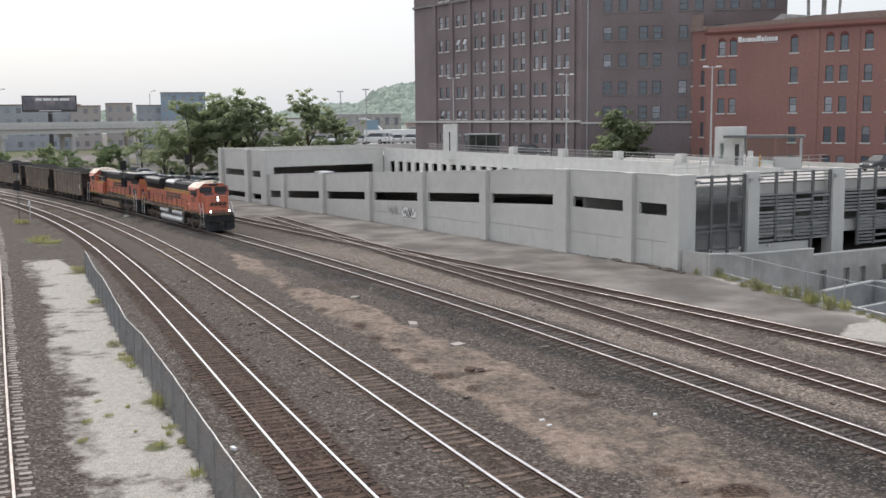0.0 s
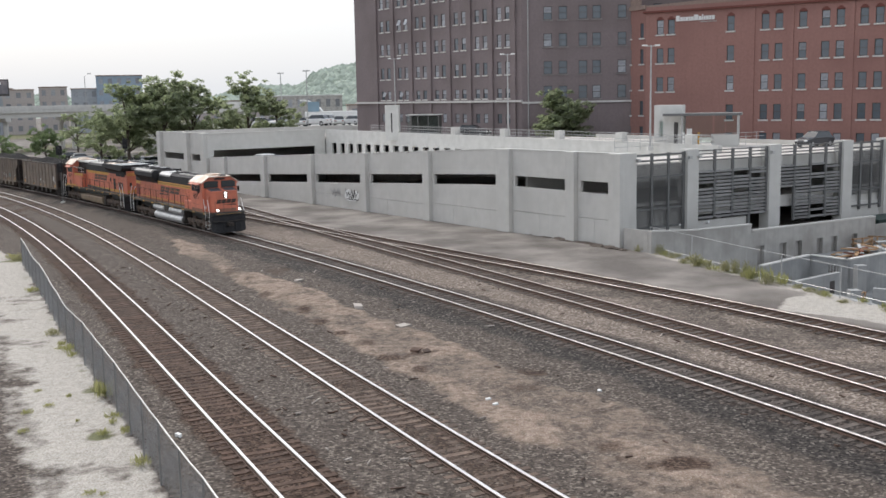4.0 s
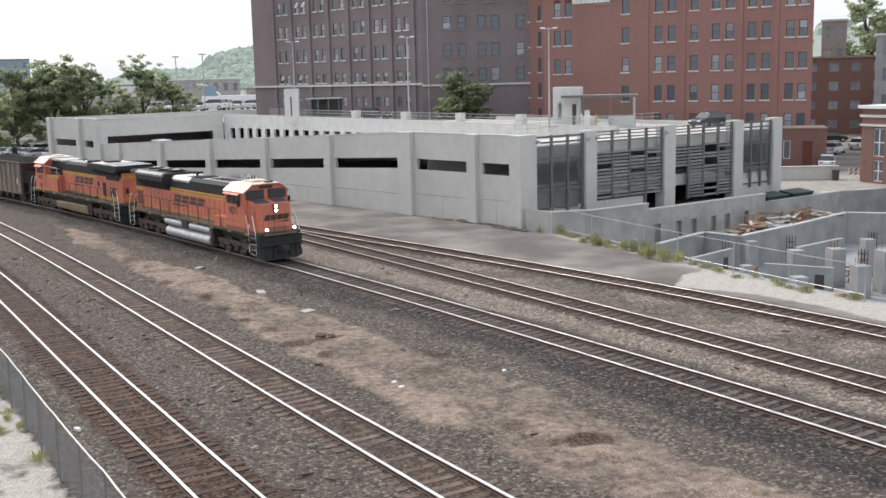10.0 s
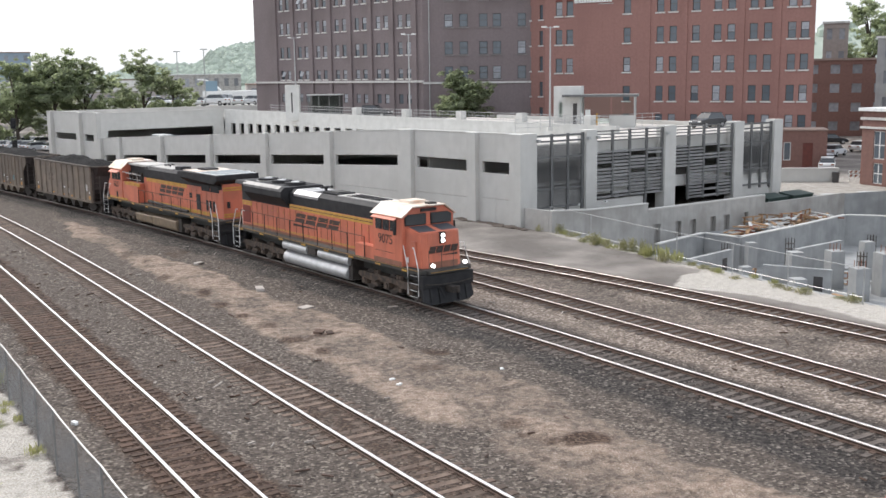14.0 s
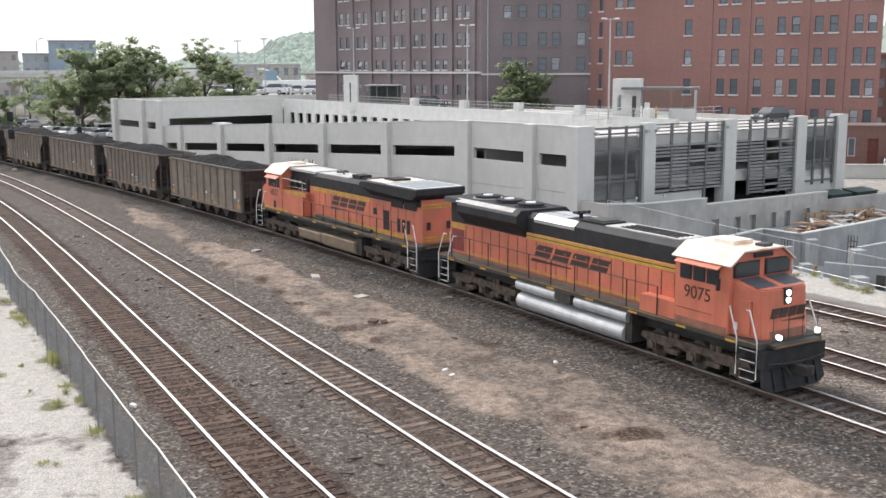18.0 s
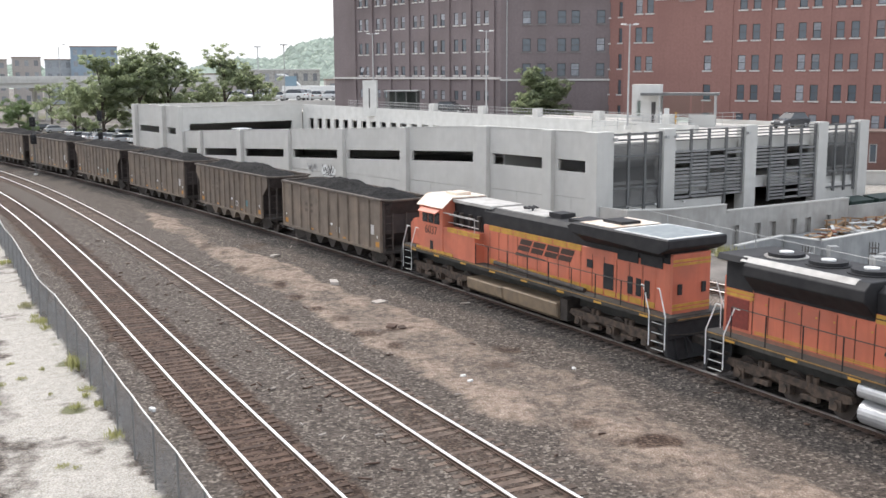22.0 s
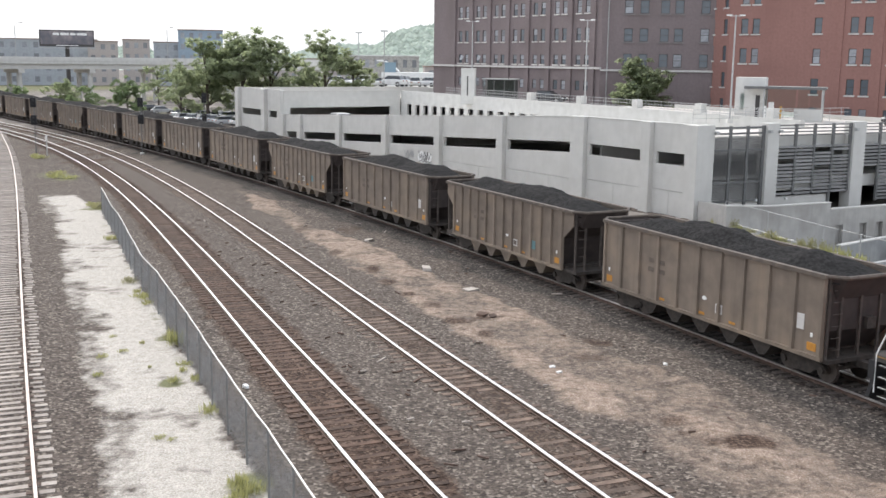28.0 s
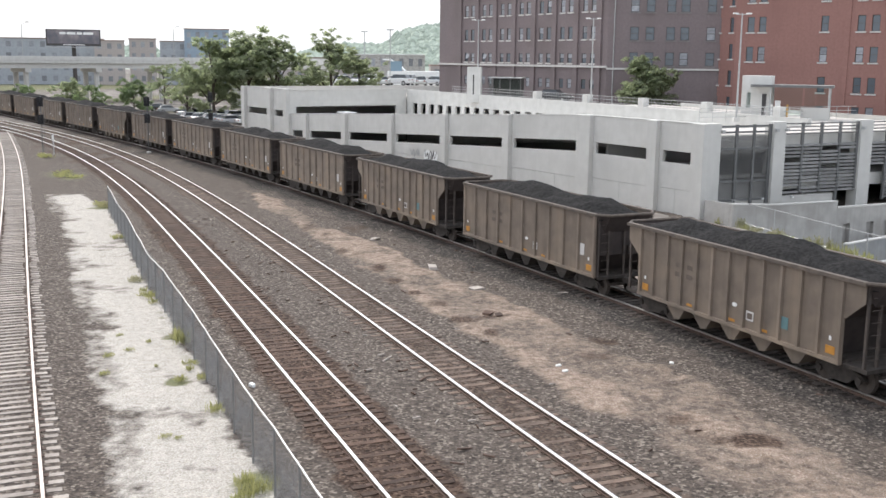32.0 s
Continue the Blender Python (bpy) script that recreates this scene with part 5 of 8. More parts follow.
def pilot(t, e):
    bm = bmesh.new()
    bm_prism(bm, [(-1.45, 0.95), (1.45, 0.95), (1.5, 0.32), (1.1, 0.14), (-1.1, 0.14), (-1.5, 0.32)], "x", min(e * 10.25, e * 10.4), max(e * 10.25, e * 10.4))
    for v in bm.verts:
        if v.co.z < 0.4:
            v.co.x += e * 0.35 * (1 - abs(v.co.y) / 2.5)
    bm_box(bm, min(e * 10.15, e * 10.5), max(e * 10.15, e * 10.5), -1.5, 1.5, 0.95, 1.40)
    for y in (-1.05, -0.55, 0.55, 1.05):
        bm_prism(bm, [(e * 10.38, 0.92), (e * 10.48, 0.92), (e * (10.78 - 0.13 * abs(y)), 0.22), (e * 10.4, 0.22)], "y", y - 0.03, y + 0.03)
    part("pilot_plow", bm, BLACK, t, "black snowplow pilot")
    part("cut_lever", tube_of([(e * 10.56, -1.4, 1.1), (e * 10.64, -0.5, 1.05), (e * 10.64, 0.5, 1.05), (e * 10.56, 1.4, 1.1)], 0.022, 5), GRIME, t)
    part("anticlimber", box_of(min(e * 10.2, e * 10.62), max(e * 10.2, e * 10.62), -1.15, 1.15, 1.45, 1.57, bevel=0.04), SILL, t)
    part("climber_stripe", box_of(min(e * 10.62, e * 10.63), max(e * 10.62, e * 10.63), -1.1, 1.1, 1.50, 1.54), YELLOW_DIRTY, t)


def hood_stripes(t, x0, x1, y, z, sides=(-1, 1)):
    for s in sides:
        for dz in (0.0, 0.155):
            part("hood_stripe", box_of(x0, x1, s * y - 0.008, s * y + 0.008, z + dz, z + dz + 0.115), YELLOW, t)
        part("stripe_gap", box_of(x0, x1, s * y - 0.006, s * y + 0.006, z + 0.115, z + 0.155), LOGO_DARK, t)


def lead_locomotive():
    t = thing("locomotive", Matrix(), "orange and black diesel locomotive with silver tank, lights lit", "locomotive", "locomotives at the head of the coal train")
    common_frame(t, SILVER, TRUCK_BROWN)
    pilot(t, 1)
    pilot(t, -1)
    # nose: sides taper forward, top slopes down
    bm = bmesh.new()
    lo = [(8.8, -1.38), (9.95, -1.16), (10.12, -0.9), (10.12, 0.9), (9.95, 1.16), (8.8, 1.38)]
    ring0 = [bm.verts.new((x, y, 1.62)) for x, y in lo]
    ring1 = [bm.verts.new((x - (0.12 if x > 9 else 0), y * 0.98, 3.52 if x < 9 else 3.32)) for x, y in lo]
    fs = [bm.faces.new(ring0[::-1])]
    top = bm.faces.new(ring1)
    for i in range(6):
        fs.append(bm.faces.new((ring0[i], ring0[(i + 1) % 6], ring1[(i + 1) % 6], ring1[i])))
    top.material_index = 1
    bmesh.ops.recalc_face_normals(bm, faces=bm.faces[:])
    soften(bm, 0.05, 2)
    nose = part("nose", bm, [ORANGE, ORANGE], t)
    for y0, y1 in ((-1.14, -0.16), (0.16, 1.14)):
        part("antiglare_panel", prism_of([(8.9, 3.50), (9.76, 3.335), (9.76, 3.352), (8.9, 3.52)], "y", y0, y1), GREY_NOSE, nose, "dark antiglare panel on the nose")
    for s in (-1, 1):
        part("grimy_skirt", box_of(-10.0, 6.2, s * 0.978 - 0.01, s * 0.978 + 0.01, 1.62, 1.74), ORANGE_GRIMY, t)
        part("grimy_skirt", box_of(6.3, 8.8, s * 1.556 - 0.006, s * 1.556 + 0.006, 1.62, 1.86), ORANGE_GRIMY, t)
    part("grimy_skirt", box_of(10.06, 10.13, -0.86, 0.86, 1.62, 1.92), ORANGE_GRIMY, nose, "soot-stained foot of the nose")
    # headlight pair, nose mark
    part("headlight_housing", box_of(9.93, 10.07, -0.17, 0.17, 2.76, 3.30, bevel=0.03), BLACK, nose)
    for z in (2.90, 3.15):
        part("headlight", disc_of((10.09, 0, z), "x", 0.095, 0.04, 16), LAMP_ON, nose, "lit round headlight")
    for i in range(4):
        y = 0.80 - i * 0.43
        part("nose_mark", prism_of([(y, 2.34), (y - 0.36, 2.34), (y - 0.24, 2.66), (y + 0.12, 2.66)], "x", 10.06, 10.095), LOGO_DARK, nose, "dark slanted block on the nose")
    part("nose_wedge", prism_of([(0.85, 2.16), (-0.3, 2.22), (0.85, 2.26)], "x", 10.07, 10.105), LOGO_DARK, nose)
    part("nose_door", box_of(9.15, 9.6, -1.31, -1.22, 1.75, 2.9), ORANGE, nose)
    # cab: body, chamfered roof, windows
    prof = [(-1.55, 1.62), (-1.55, 4.02), (-0.95, 4.55), (0.95, 4.55), (1.55, 4.02), (1.55, 1.62)]
    cab = part("cab", prism_of(prof, "x", 5.75, 8.38, 0.03), ORANGE, t, at=Matrix.Translation((0.48, 0, 0)))
    part("cab_roof", prism_of([(-1.60, 3.98), (-0.96, 4.58), (-0.96, 4.64), (-1.64, 4.04)], "x", 5.65, 8.48), ROOF_SUNLIT, cab, "pale cab roof with sunlight put into its colour")
    part("cab_roof", prism_of([(-0.97, 4.58), (0.97, 4.58), (0.97, 4.65), (-0.97, 4.65)], "x", 5.65, 8.52), ROOF_SUNLIT, cab)
    part("cab_roof", prism_of([(1.60, 3.98), (0.96, 4.58), (0.96, 4.64), (1.64, 4.04)], "x", 5.65, 8.48), ROOF_SUNLIT, cab)
    for s in (-1, 1):
        cab_windows(cab, 6.0, 7.95, s, 3.26, 3.84, 1.55)
        part("sunshade", prism_of([(s * 1.56, 4.0), (s * 1.80, 3.86), (s * 1.80, 3.83), (s * 1.56, 3.95)], "x", 5.95, 8.05), ORANGE, cab)
        part("mirror", box_of(8.06, 8.12, s * 1.78 - 0.08, s * 1.78 + 0.08, 3.15, 3.55), BLACK, cab)
        f = part("windshield", prism_of([(s * 0.14, 3.56), (s * 1.38, 3.56), (s * 1.40, 3.98), (s * 1.18, 4.16), (s * 0.14, 4.16)], "x", 8.37, 8.42), BLACK, cab)
        part("pane", prism_of([(s * 0.20, 3.61), (s * 1.32, 3.61), (s * 1.33, 3.96), (s * 1.14, 4.11), (s * 0.20, 4.11)], "x", 8.425, 8.44), CAB_GLASS, f)
        shared("road_number", NUM_LEAD, cab, Matrix.Translation((6.9, s * 1.556, 2.80)) @ Matrix.Rotation(math.pi if s > 0 else 0, 4, "Z") @ Matrix.Rotation(math.pi / 2, 4, "X"))
        part("cab_panel_line", box_of(5.9, 7.6, s * 1.556 - 0.003, s * 1.556 + 0.003, 2.18, 2.20), LOGO_DARK, cab)
        part("white_plate", box_of(8.95, 9.12, s * 1.36 - 0.012, s * 1.36 + 0.012, 1.85, 2.1), WHITE, nose)
    part("roof_unit", box_of(6.6, 7.5, -0.5, 0.5, 4.65, 4.80, bevel=0.04), ROOF_SUNLIT, cab)
    part("horn", box_of(7.9, 8.3, 0.15, 0.6, 4.65, 4.76, bevel=0.03), SILL, cab)
    part("number_board", box_of(8.40, 8.47, -0.45, 0.45, 4.28, 4.46), BLACK, cab)
    for s in (-1, 1):
        steps_and_rails(t, 9.72, s, True, 1)
        part("ditch_light", disc_of((10.58, s * 0.95, 1.84), "x", 0.085, 0.12, 14), LAMP_ON, t, "lit round ditch light")
        part("front_rail", tube_of([(10.45, s * 1.1, 1.6), (10.45, s * 1.1, 2.55), (10.45, s * 0.35, 2.55), (10.45, s * 0.35, 1.6)], 0.017, 5), SILL, t)
    # hood in sections: control cabinet, engine hood, radiator end
    hood = part("hood", prism_of([(-0.97, 1.62), (-0.97, 3.48), (0.97, 3.48), (0.97, 1.62)], "x", -10.0, 6.22, 0.02), ORANGE, t)
    for i, x in enumerate(np.arange(-9.4, 5.2, 0.72)):
        for s in (-1, 1):
            part("hood_door", box_of(x, x + 0.64, s * 0.972 - 0.012, s * 0.972 + 0.012, 1.75, 3.14, bevel=0.008), ORANGE, hood)
            part("door_seam", box_of(x + 0.655, x + 0.68, s * 0.972 - 0.006, s * 0.972 + 0.006, 1.7, 3.16), LOGO_DARK, hood)
            part("latch", box_of(x + 0.54, x + 0.60, s * 0.99 - 0.012, s * 0.99 + 0.012, 2.86, 2.92), YELLOW, hood)
    hood_stripes(hood, -3.7, 6.2, 0.98, 3.2)
    for s in (-1, 1):
        part("low_stripe", box_of(-8.6, 6.2, s * 0.99 - 0.006, s * 0.99 + 0.006, 1.80, 1.84), YELLOW, hood, "thin yellow stripe")
        part("low_stripe", box_of(-8.6, 6.2, s * 0.99 - 0.006, s * 0.99 + 0.006, 1.87, 1.90), YELLOW, hood)
    part("upper_hood", prism_of([(-0.96, 3.48), (-0.96, 4.18), (-0.72, 4.44), (0.72, 4.44), (0.96, 4.18), (0.96, 3.48)], "x", -3.72, 6.22, 0.02), BLACK, t)
    part("inverter_cabinet", box_of(4.3, 6.22, -1.45, -0.9, 1.62, 2.25, bevel=0.03), ORANGE, t)
    part("roof_slats_base", box_of(1.3, 5.5, -0.66, 0.66, 4.44, 4.50), ROOF_GREY, t, "grey slatted roof panel")
    for y in (-0.45, -0.2, 0.05, 0.3):
        part("roof_slat", box_of(2.0, 5.2, y, y + 0.07, 4.50, 4.55), BLACK, t)
    part("fan_hatch", box_of(-0.4, 1.1, -0.6, 0.6, 4.44, 4.56, bevel=0.05), BLACK, t)
    part("hatch_lid", box_of(-0.15, 0.85, -0.42, 0.42, 4.56, 4.62, bevel=0.03), SILL, t)
    part("exhaust_horn", tube_of([(-1.1, 0, 4.4), (-1.1, 0, 4.78)], 0.09, 8), BLACK, t)
    for y in (-0.28, 0, 0.28):
        part("air_horn", tube_of([(-1.28, y, 4.74), (-0.9, y, 4.76)], 0.05, 6, 0.09), BLACK, t)
    for s in (-1, 1):
        part("silver_panel", prism_of([(s * 0.97, 4.0), (s * 0.99, 4.18), (s * 0.74, 4.46), (s * 0.70, 4.44)], "x", -3.15, -0.35), SILVER, t, "bright bare-metal roof panel")
        part("silver_top", box_of(-3.15, -1.35, min(s * 0.05, s * 0.74), max(s * 0.05, s * 0.74), 4.444, 4.47), SILVER, t)
    # flared radiator
    rad = prism_of([(-0.98, 3.2), (-1.0, 3.32), (-1.52, 3.85), (-1.52, 4.28), (-1.25, 4.58), (1.25, 4.58), (1.52, 4.28), (1.52, 3.85), (1.0, 3.32), (0.98, 3.2)], "x", -8.75, -3.72, 0.03)
    r = part("radiator_housing", rad, BLACK, t)
    part("radiator_end", box_of(-10.05, -8.75, -0.98, 0.98, 3.2, 4.3, bevel=0.02), BLACK, r)
    part("radiator_top", prism_of([(-1.4, 4.3), (-1.3, 4.58), (1.3, 4.58), (1.4, 4.3)], "x", -10.15, -8.75, 0.02), BLACK, r)
    part("grey_strip", prism_of([(-1.40, 4.415), (-1.24, 4.60), (-1.14, 4.605), (-1.14, 4.585), (-1.24, 4.58), (-1.39, 4.40)], "x", -9.0, -4.2), ROOF_GREY, r)
    for x in (-8.25, -6.45, -4.75):
        part("radiator_fan", disc_of((x, 0, 4.66), "z", 0.62, 0.20, 22), BLACK, r)
        part("fan_hub", disc_of((x, 0, 4.78), "z", 0.24, 0.05, 14), WHITE, r)
        part("fan_ring", disc_of((x, 0, 4.60), "z", 0.74, 0.06, 22), ROOF_GREY if x < -8 else BLACK, r)
    for s in (-1, 1):
        part("rear_grille", box_of(-9.95, -8.9, s * 0.985 - 0.02, s * 0.985 + 0.02, 1.85, 2.88), RED_GRILLE, t, "dark red intake grille")
        part("rear_stripe", box_of(-10.0, -8.7, s * 0.985 - 0.012, s * 0.985 + 0.012, 2.93, 3.03), YELLOW, t)
        part("rear_stripe", box_of(-10.0, -8.7, s * 0.985 - 0.012, s * 0.985 + 0.012, 3.07, 3.17), YELLOW, t)
        logo_bars(t, -2.95 if s < 0 else 2.1, 2.53, s, 0.52, 1.08)
        side_rails(t, [-9.2, -7.6, -6.0, -4.4, -2.8, -1.2, 0.4, 2.0, 3.6, 5.3], s)
        steps_and_rails(t, -9.95, s, True, -1)
    part("rear_end", box_of(-10.12, -10.0, -0.97, 0.97, 1.62, 3.6), ORANGE, t)
    for y in (-0.85, 0.85):
        part("end_rail", tube_of([(-10.4, y, 1.6), (-10.4, y, 2.6), (-10.4, y * 0.3, 2.6)], 0.024, 5), WHITE, t)
    # tank and reservoirs
    arc = [(1.02 + 0.46 * math.cos(radians(u)), 0.62 + 0.40 * math.sin(radians(u))) for u in range(-80, 81, 16)]
    part("fuel_tank", prism_of([(-p, q) for p, q in arc] + [(p, q) for p, q in arc[::-1]], "x", -3.8, 3.35, 0.03), SILVER, t, "silver fuel tank")
    part("tank_end", box_of(3.35, 3.75, -1.3, 1.3, 0.35, 1.3, bevel=0.05), GRIME, t)
    for s in (-1, 1):
        part("air_reservoir", tube_of([(-3.8, s * 1.36, 1.235), (-0.95, s * 1.36, 1.235)], 0.165, 14), SILVER, t, "silver air reservoir")
        part("air_reservoir", tube_of([(0.35, s * 1.36, 1.235), (3.6, s * 1.36, 1.235)], 0.165, 14), SILVER, t, "silver air reservoir")
        part("valve_box", box_of(-0.75, 0.15, s * 1.4 - 0.12, s * 1.4 + 0.12, 1.12, 1.42, bevel=0.03), GRIME, t)
    return t


def second_locomotive():
    t = thing("locomotive", Matrix(), "orange locomotive running cab last with winged black radiator and tan tank", "locomotive", "locomotives at the head of the coal train")
    common_frame(t, TAN_TANK, TRUCK_BROWN)
    pilot(t, 1)
    pilot(t, -1)
    bm = bmesh.new()
    bm_prism(bm, [(8.3, 1.62), (10.2, 1.62), (10.2, 2.75), (9.9, 3.0), (8.3, 3.25)], "y", -1.05, 1.05)
    soften(bm, 0.06, 2)
    nose = part("nose", bm, ORANGE, t)
    part("headlight_housing", box_of(10.16, 10.26, -0.3, 0.3, 2.5, 2.75), BLACK, nose)
    prof = [(-1.55, 1.62), (-1.55, 3.95), (-1.0, 4.48), (1.0, 4.48), (1.55, 3.95), (1.55, 1.62)]
    cab = part("cab", prism_of(prof, "x", 5.95, 8.35, 0.03), ORANGE, t)
    for pts in ([(-1.60, 3.92), (-1.01, 4.50), (-1.01, 4.57), (-1.63, 3.97)], [(-1.02, 4.51), (1.02, 4.51), (1.02, 4.58), (-1.02, 4.58)], [(1.60, 3.92), (1.01, 4.50), (1.01, 4.57), (1.63, 3.97)]):
        part("cab_roof", prism_of(pts, "x", 5.85, 8.45), ROOF_SUNLIT, cab, "pale cab roof with sunlight put into its colour")
    part("roof_unit", box_of(6.4, 7.4, -0.45, 0.45, 4.58, 4.74, bevel=0.04), ROOF_SUNLIT, cab)
    for s in (-1, 1):
        cab_windows(cab, 6.2, 8.0, s, 3.1, 3.68, 1.55)
        part("sunshade", prism_of([(s * 1.56, 3.86), (s * 1.84, 3.68), (s * 1.84, 3.65), (s * 1.56, 3.82)], "x", 6.2, 8.0), ORANGE, cab)
        f = part("windshield", prism_of([(s * 0.14, 3.28), (s * 1.36, 3.28), (s * 1.40, 3.8), (s * 1.0, 4.15), (s * 0.14, 4.15)], "x", 8.34, 8.39), BLACK, cab)
        part("pane", prism_of([(s * 0.22, 3.35), (s * 1.29, 3.35), (s * 1.32, 3.78), (s * 0.97, 4.07), (s * 0.22, 4.07)], "x", 8.395, 8.41), CAB_GLASS, f)
        shared("road_number", NUM_SECOND, cab, Matrix.Translation((7.1, s * 1.556, 2.72)) @ Matrix.Rotation(math.pi if s > 0 else 0, 4, "Z") @ Matrix.Rotation(math.pi / 2, 4, "X"))
        part("cab_vent", box_of(6.9, 7.2, s * 1.556 - 0.006, s * 1.556 + 0.006, 1.75, 2.2), BLACK, cab)
        for x in np.arange(5.0, 8.2, 0.75):
            part("sill_dash", box_of(x, x + 0.66, s * 1.54 - 0.012, s * 1.54 + 0.012, 1.64, 1.78), YELLOW, t)
        steps_and_rails(t, 9.72, s, True, 1)
        steps_and_rails(t, -9.95, s, True, -1)
    # wide cabinet behind the cab, with an open black bay over it
    part("cabinet", box_of(3.0, 5.95, -1.5, 1.5, 1.62, 3.02, bevel=0.03), ORANGE, t)
    part("equipment_bay", box_of(3.0, 5.95, -0.8, 0.8, 3.02, 4.3, bevel=0.03), BLACK, t)
    part("bay_roof", box_of(2.4, 6.0, -0.95, 0.95, 4.3, 4.46, bevel=0.03), ROOF_GREY, t, "grey roof panel")
    for s in (-1, 1):
        for z in (3.25, 3.62):
            part("bay_pipe", tube_of([(3.1, s * 1.2, z), (5.9, s * 1.2, z)], 0.022, 6), GALV, t)
        for x in (3.4, 4.2, 5.0, 5.6):
            part("bay_canister", tube_of([(x, s * 0.98, 3.08), (x, s * 0.98, 3.8)], 0.11, 8), GRIME, t)
    hood = part("hood", prism_of([(-0.97, 1.62), (-0.97, 3.5), (0.97, 3.5), (0.97, 1.62)], "x", -10.0, 3.0, 0.02), ORANGE, t)
    for x in np.arange(-9.2, 2.4, 0.78):
        for s in (-1, 1):
            part("hood_door", box_of(x, x + 0.70, s * 0.972 - 0.012, s * 0.972 + 0.012, 1.98, 3.22, bevel=0.008), ORANGE, hood)
            part("door_seam", box_of(x + 0.715, x + 0.74, s * 0.972 - 0.006, s * 0.972 + 0.006, 1.9, 3.24), LOGO_DARK, hood)
            part("lower_dash", box_of(x, x + 0.68, s * 0.99 - 0.006, s * 0.99 + 0.006, 1.68, 1.90), YELLOW, hood)
    for x in np.arange(-4.6, 5.0, 1.02):
        for s in (-1, 1):
            y = 0.99 if x < 2.5 else 1.51
            for dz in (0.0, 0.13):
                part("hood_dash", box_of(x, x + 0.94, s * y - 0.006, s * y + 0.006, (3.26 if x < 2.5 else 2.84) + dz, (3.375 if x < 2.5 else 2.95) + dz), YELLOW, hood)
    part("upper_hood", prism_of([(-0.96, 3.5), (-0.96, 4.15), (-0.75, 4.37), (0.75, 4.37), (0.96, 4.15), (0.96, 3.5)], "x", -10.0, 3.0, 0.02), BLACK, t)
    part("roof_panel", box_of(-1.6, 2.2, -0.72, 0.72, 4.37, 4.42), ROOF_GREY, t, "pale roof panel")
    part("exhaust_box", box_of(-2.4, -1.5, -0.4, 0.4, 4.37, 4.62, bevel=0.08), BLACK, t)
    part("roof_hatch", box_of(-4.6, -3.2, -0.6, 0.6, 4.37, 4.54, bevel=0.06), BLACK, t)
    part("orange_panel", box_of(-3.1, -2.5, -0.7, -0.1, 4.372, 4.42), ROOF_SUNLIT, t)
    for y in (-0.25, 0, 0.25):
        part("air_horn", tube_of([(0.2, y, 4.57), (0.6, y, 4.59)], 0.05, 6, 0.09), BLACK, t)
    part("horn_stand", tube_of([(0.3, 0, 4.38), (0.3, 0, 4.6)], 0.05, 6), BLACK, t)
    # winged radiator at the far end of the hood
    wing = bmesh.new()
    bm_prism(wing, [(-10.45, 4.22), (-10.45, 4.62), (-4.6, 4.62), (-4.2, 4.42), (-4.6, 4.1), (-9.9, 3.9)], "y", -1.53, 1.53)
    soften(wing, 0.05)
    wg = part("radiator_wing", wing, BLACK, t, "black winged radiator cover")
    for s in (-1, 1):
        for x in (-9.6, -8.2):
            part("radiator_intake", box_of(x, x + 1.25, s * 0.995 - 0.012, s * 0.995 + 0.012, 3.28, 3.7, bevel=0.01), BLACK, wg, "black intake screen under the wing")
    part("wing_underside", prism_of([(-0.985, 3.72), (-1.45, 4.05), (1.45, 4.05), (0.985, 3.72)], "x", -9.8, -4.8), BLACK, wg)
    part("screen_top", box_of(-10.3, -7.2, -1.42, 1.42, 4.62, 4.65), WHITE, wg, "grey radiator screen")
    part("screen_inset", box_of(-10.1, -7.4, -1.3, 1.3, 4.65, 4.66), SCREEN, wg)
    part("wing_panel", box_of(-6.95, -4.9, -1.3, 1.3, 4.62, 4.66), ROOF_SUNLIT, wg, "pale wing panel with sunlight put into its colour")
    part("wing_hatch", box_of(-6.6, -5.4, -0.5, 0.5, 4.66, 4.78, bevel=0.04), BLACK, wg)
    part("rear_end", box_of(-10.14, -10.0, -0.97, 0.97, 1.62, 3.9), ORANGE, t)
    for z in (1.75, 1.9, 3.45, 3.6):
        part("end_stripe", box_of(-10.16, -10.14, -0.97, 0.97, z, z + 0.09), YELLOW, t)
    for s in (-1, 1):
        for x, w, z0, z1 in ((-6.1, 0.62, 1.95, 3.0), (-5.0, 0.4, 2.65, 3.0), (-7.6, 0.3, 2.0, 2.7), (-8.1, 0.3, 2.0, 2.7), (-8.6, 0.3, 2.0, 2.7)):
            part("intake_grille", box_of(x - w, x, s * 0.99 - 0.015, s * 0.99 + 0.015, z0, z1), BLACK, hood)
        logo_bars(t, -0.05 if s > 0 else -4.2, 2.66, s, 0.54, 0.88)
        side_rails(t, [-9.2, -7.8, -6.2, -4.6, -3.0, -1.4, 0.2, 1.8, 2.9], s, z1=2.6)
        part("walkway_duct", tube_of([(-5.2, s * 1.25, 1.72), (1.6, s * 1.25, 1.85)], 0.11, 8), GRIME, t)
        part("end_light", box_of(-10.2, -10.14, s * 0.62 - 0.1, s * 0.62 + 0.1, 2.35, 2.75), BLACK, t)
        part("handrail", tube_of([(3.0, s * 1.5, 3.05), (3.0, s * 1.5, 3.75), (5.9, s * 1.5, 3.75)], 0.025, 5), ROOF_GREY, t)
    part("fuel_tank", prism_of([(-1.45, 0.45), (-1.52, 1.05), (1.52, 1.05), (1.45, 0.45), (1.2, 0.28), (-1.2, 0.28)], "x", -3.6, 0.6, 0.04), TAN_TANK, t, "dusty tan fuel tank")
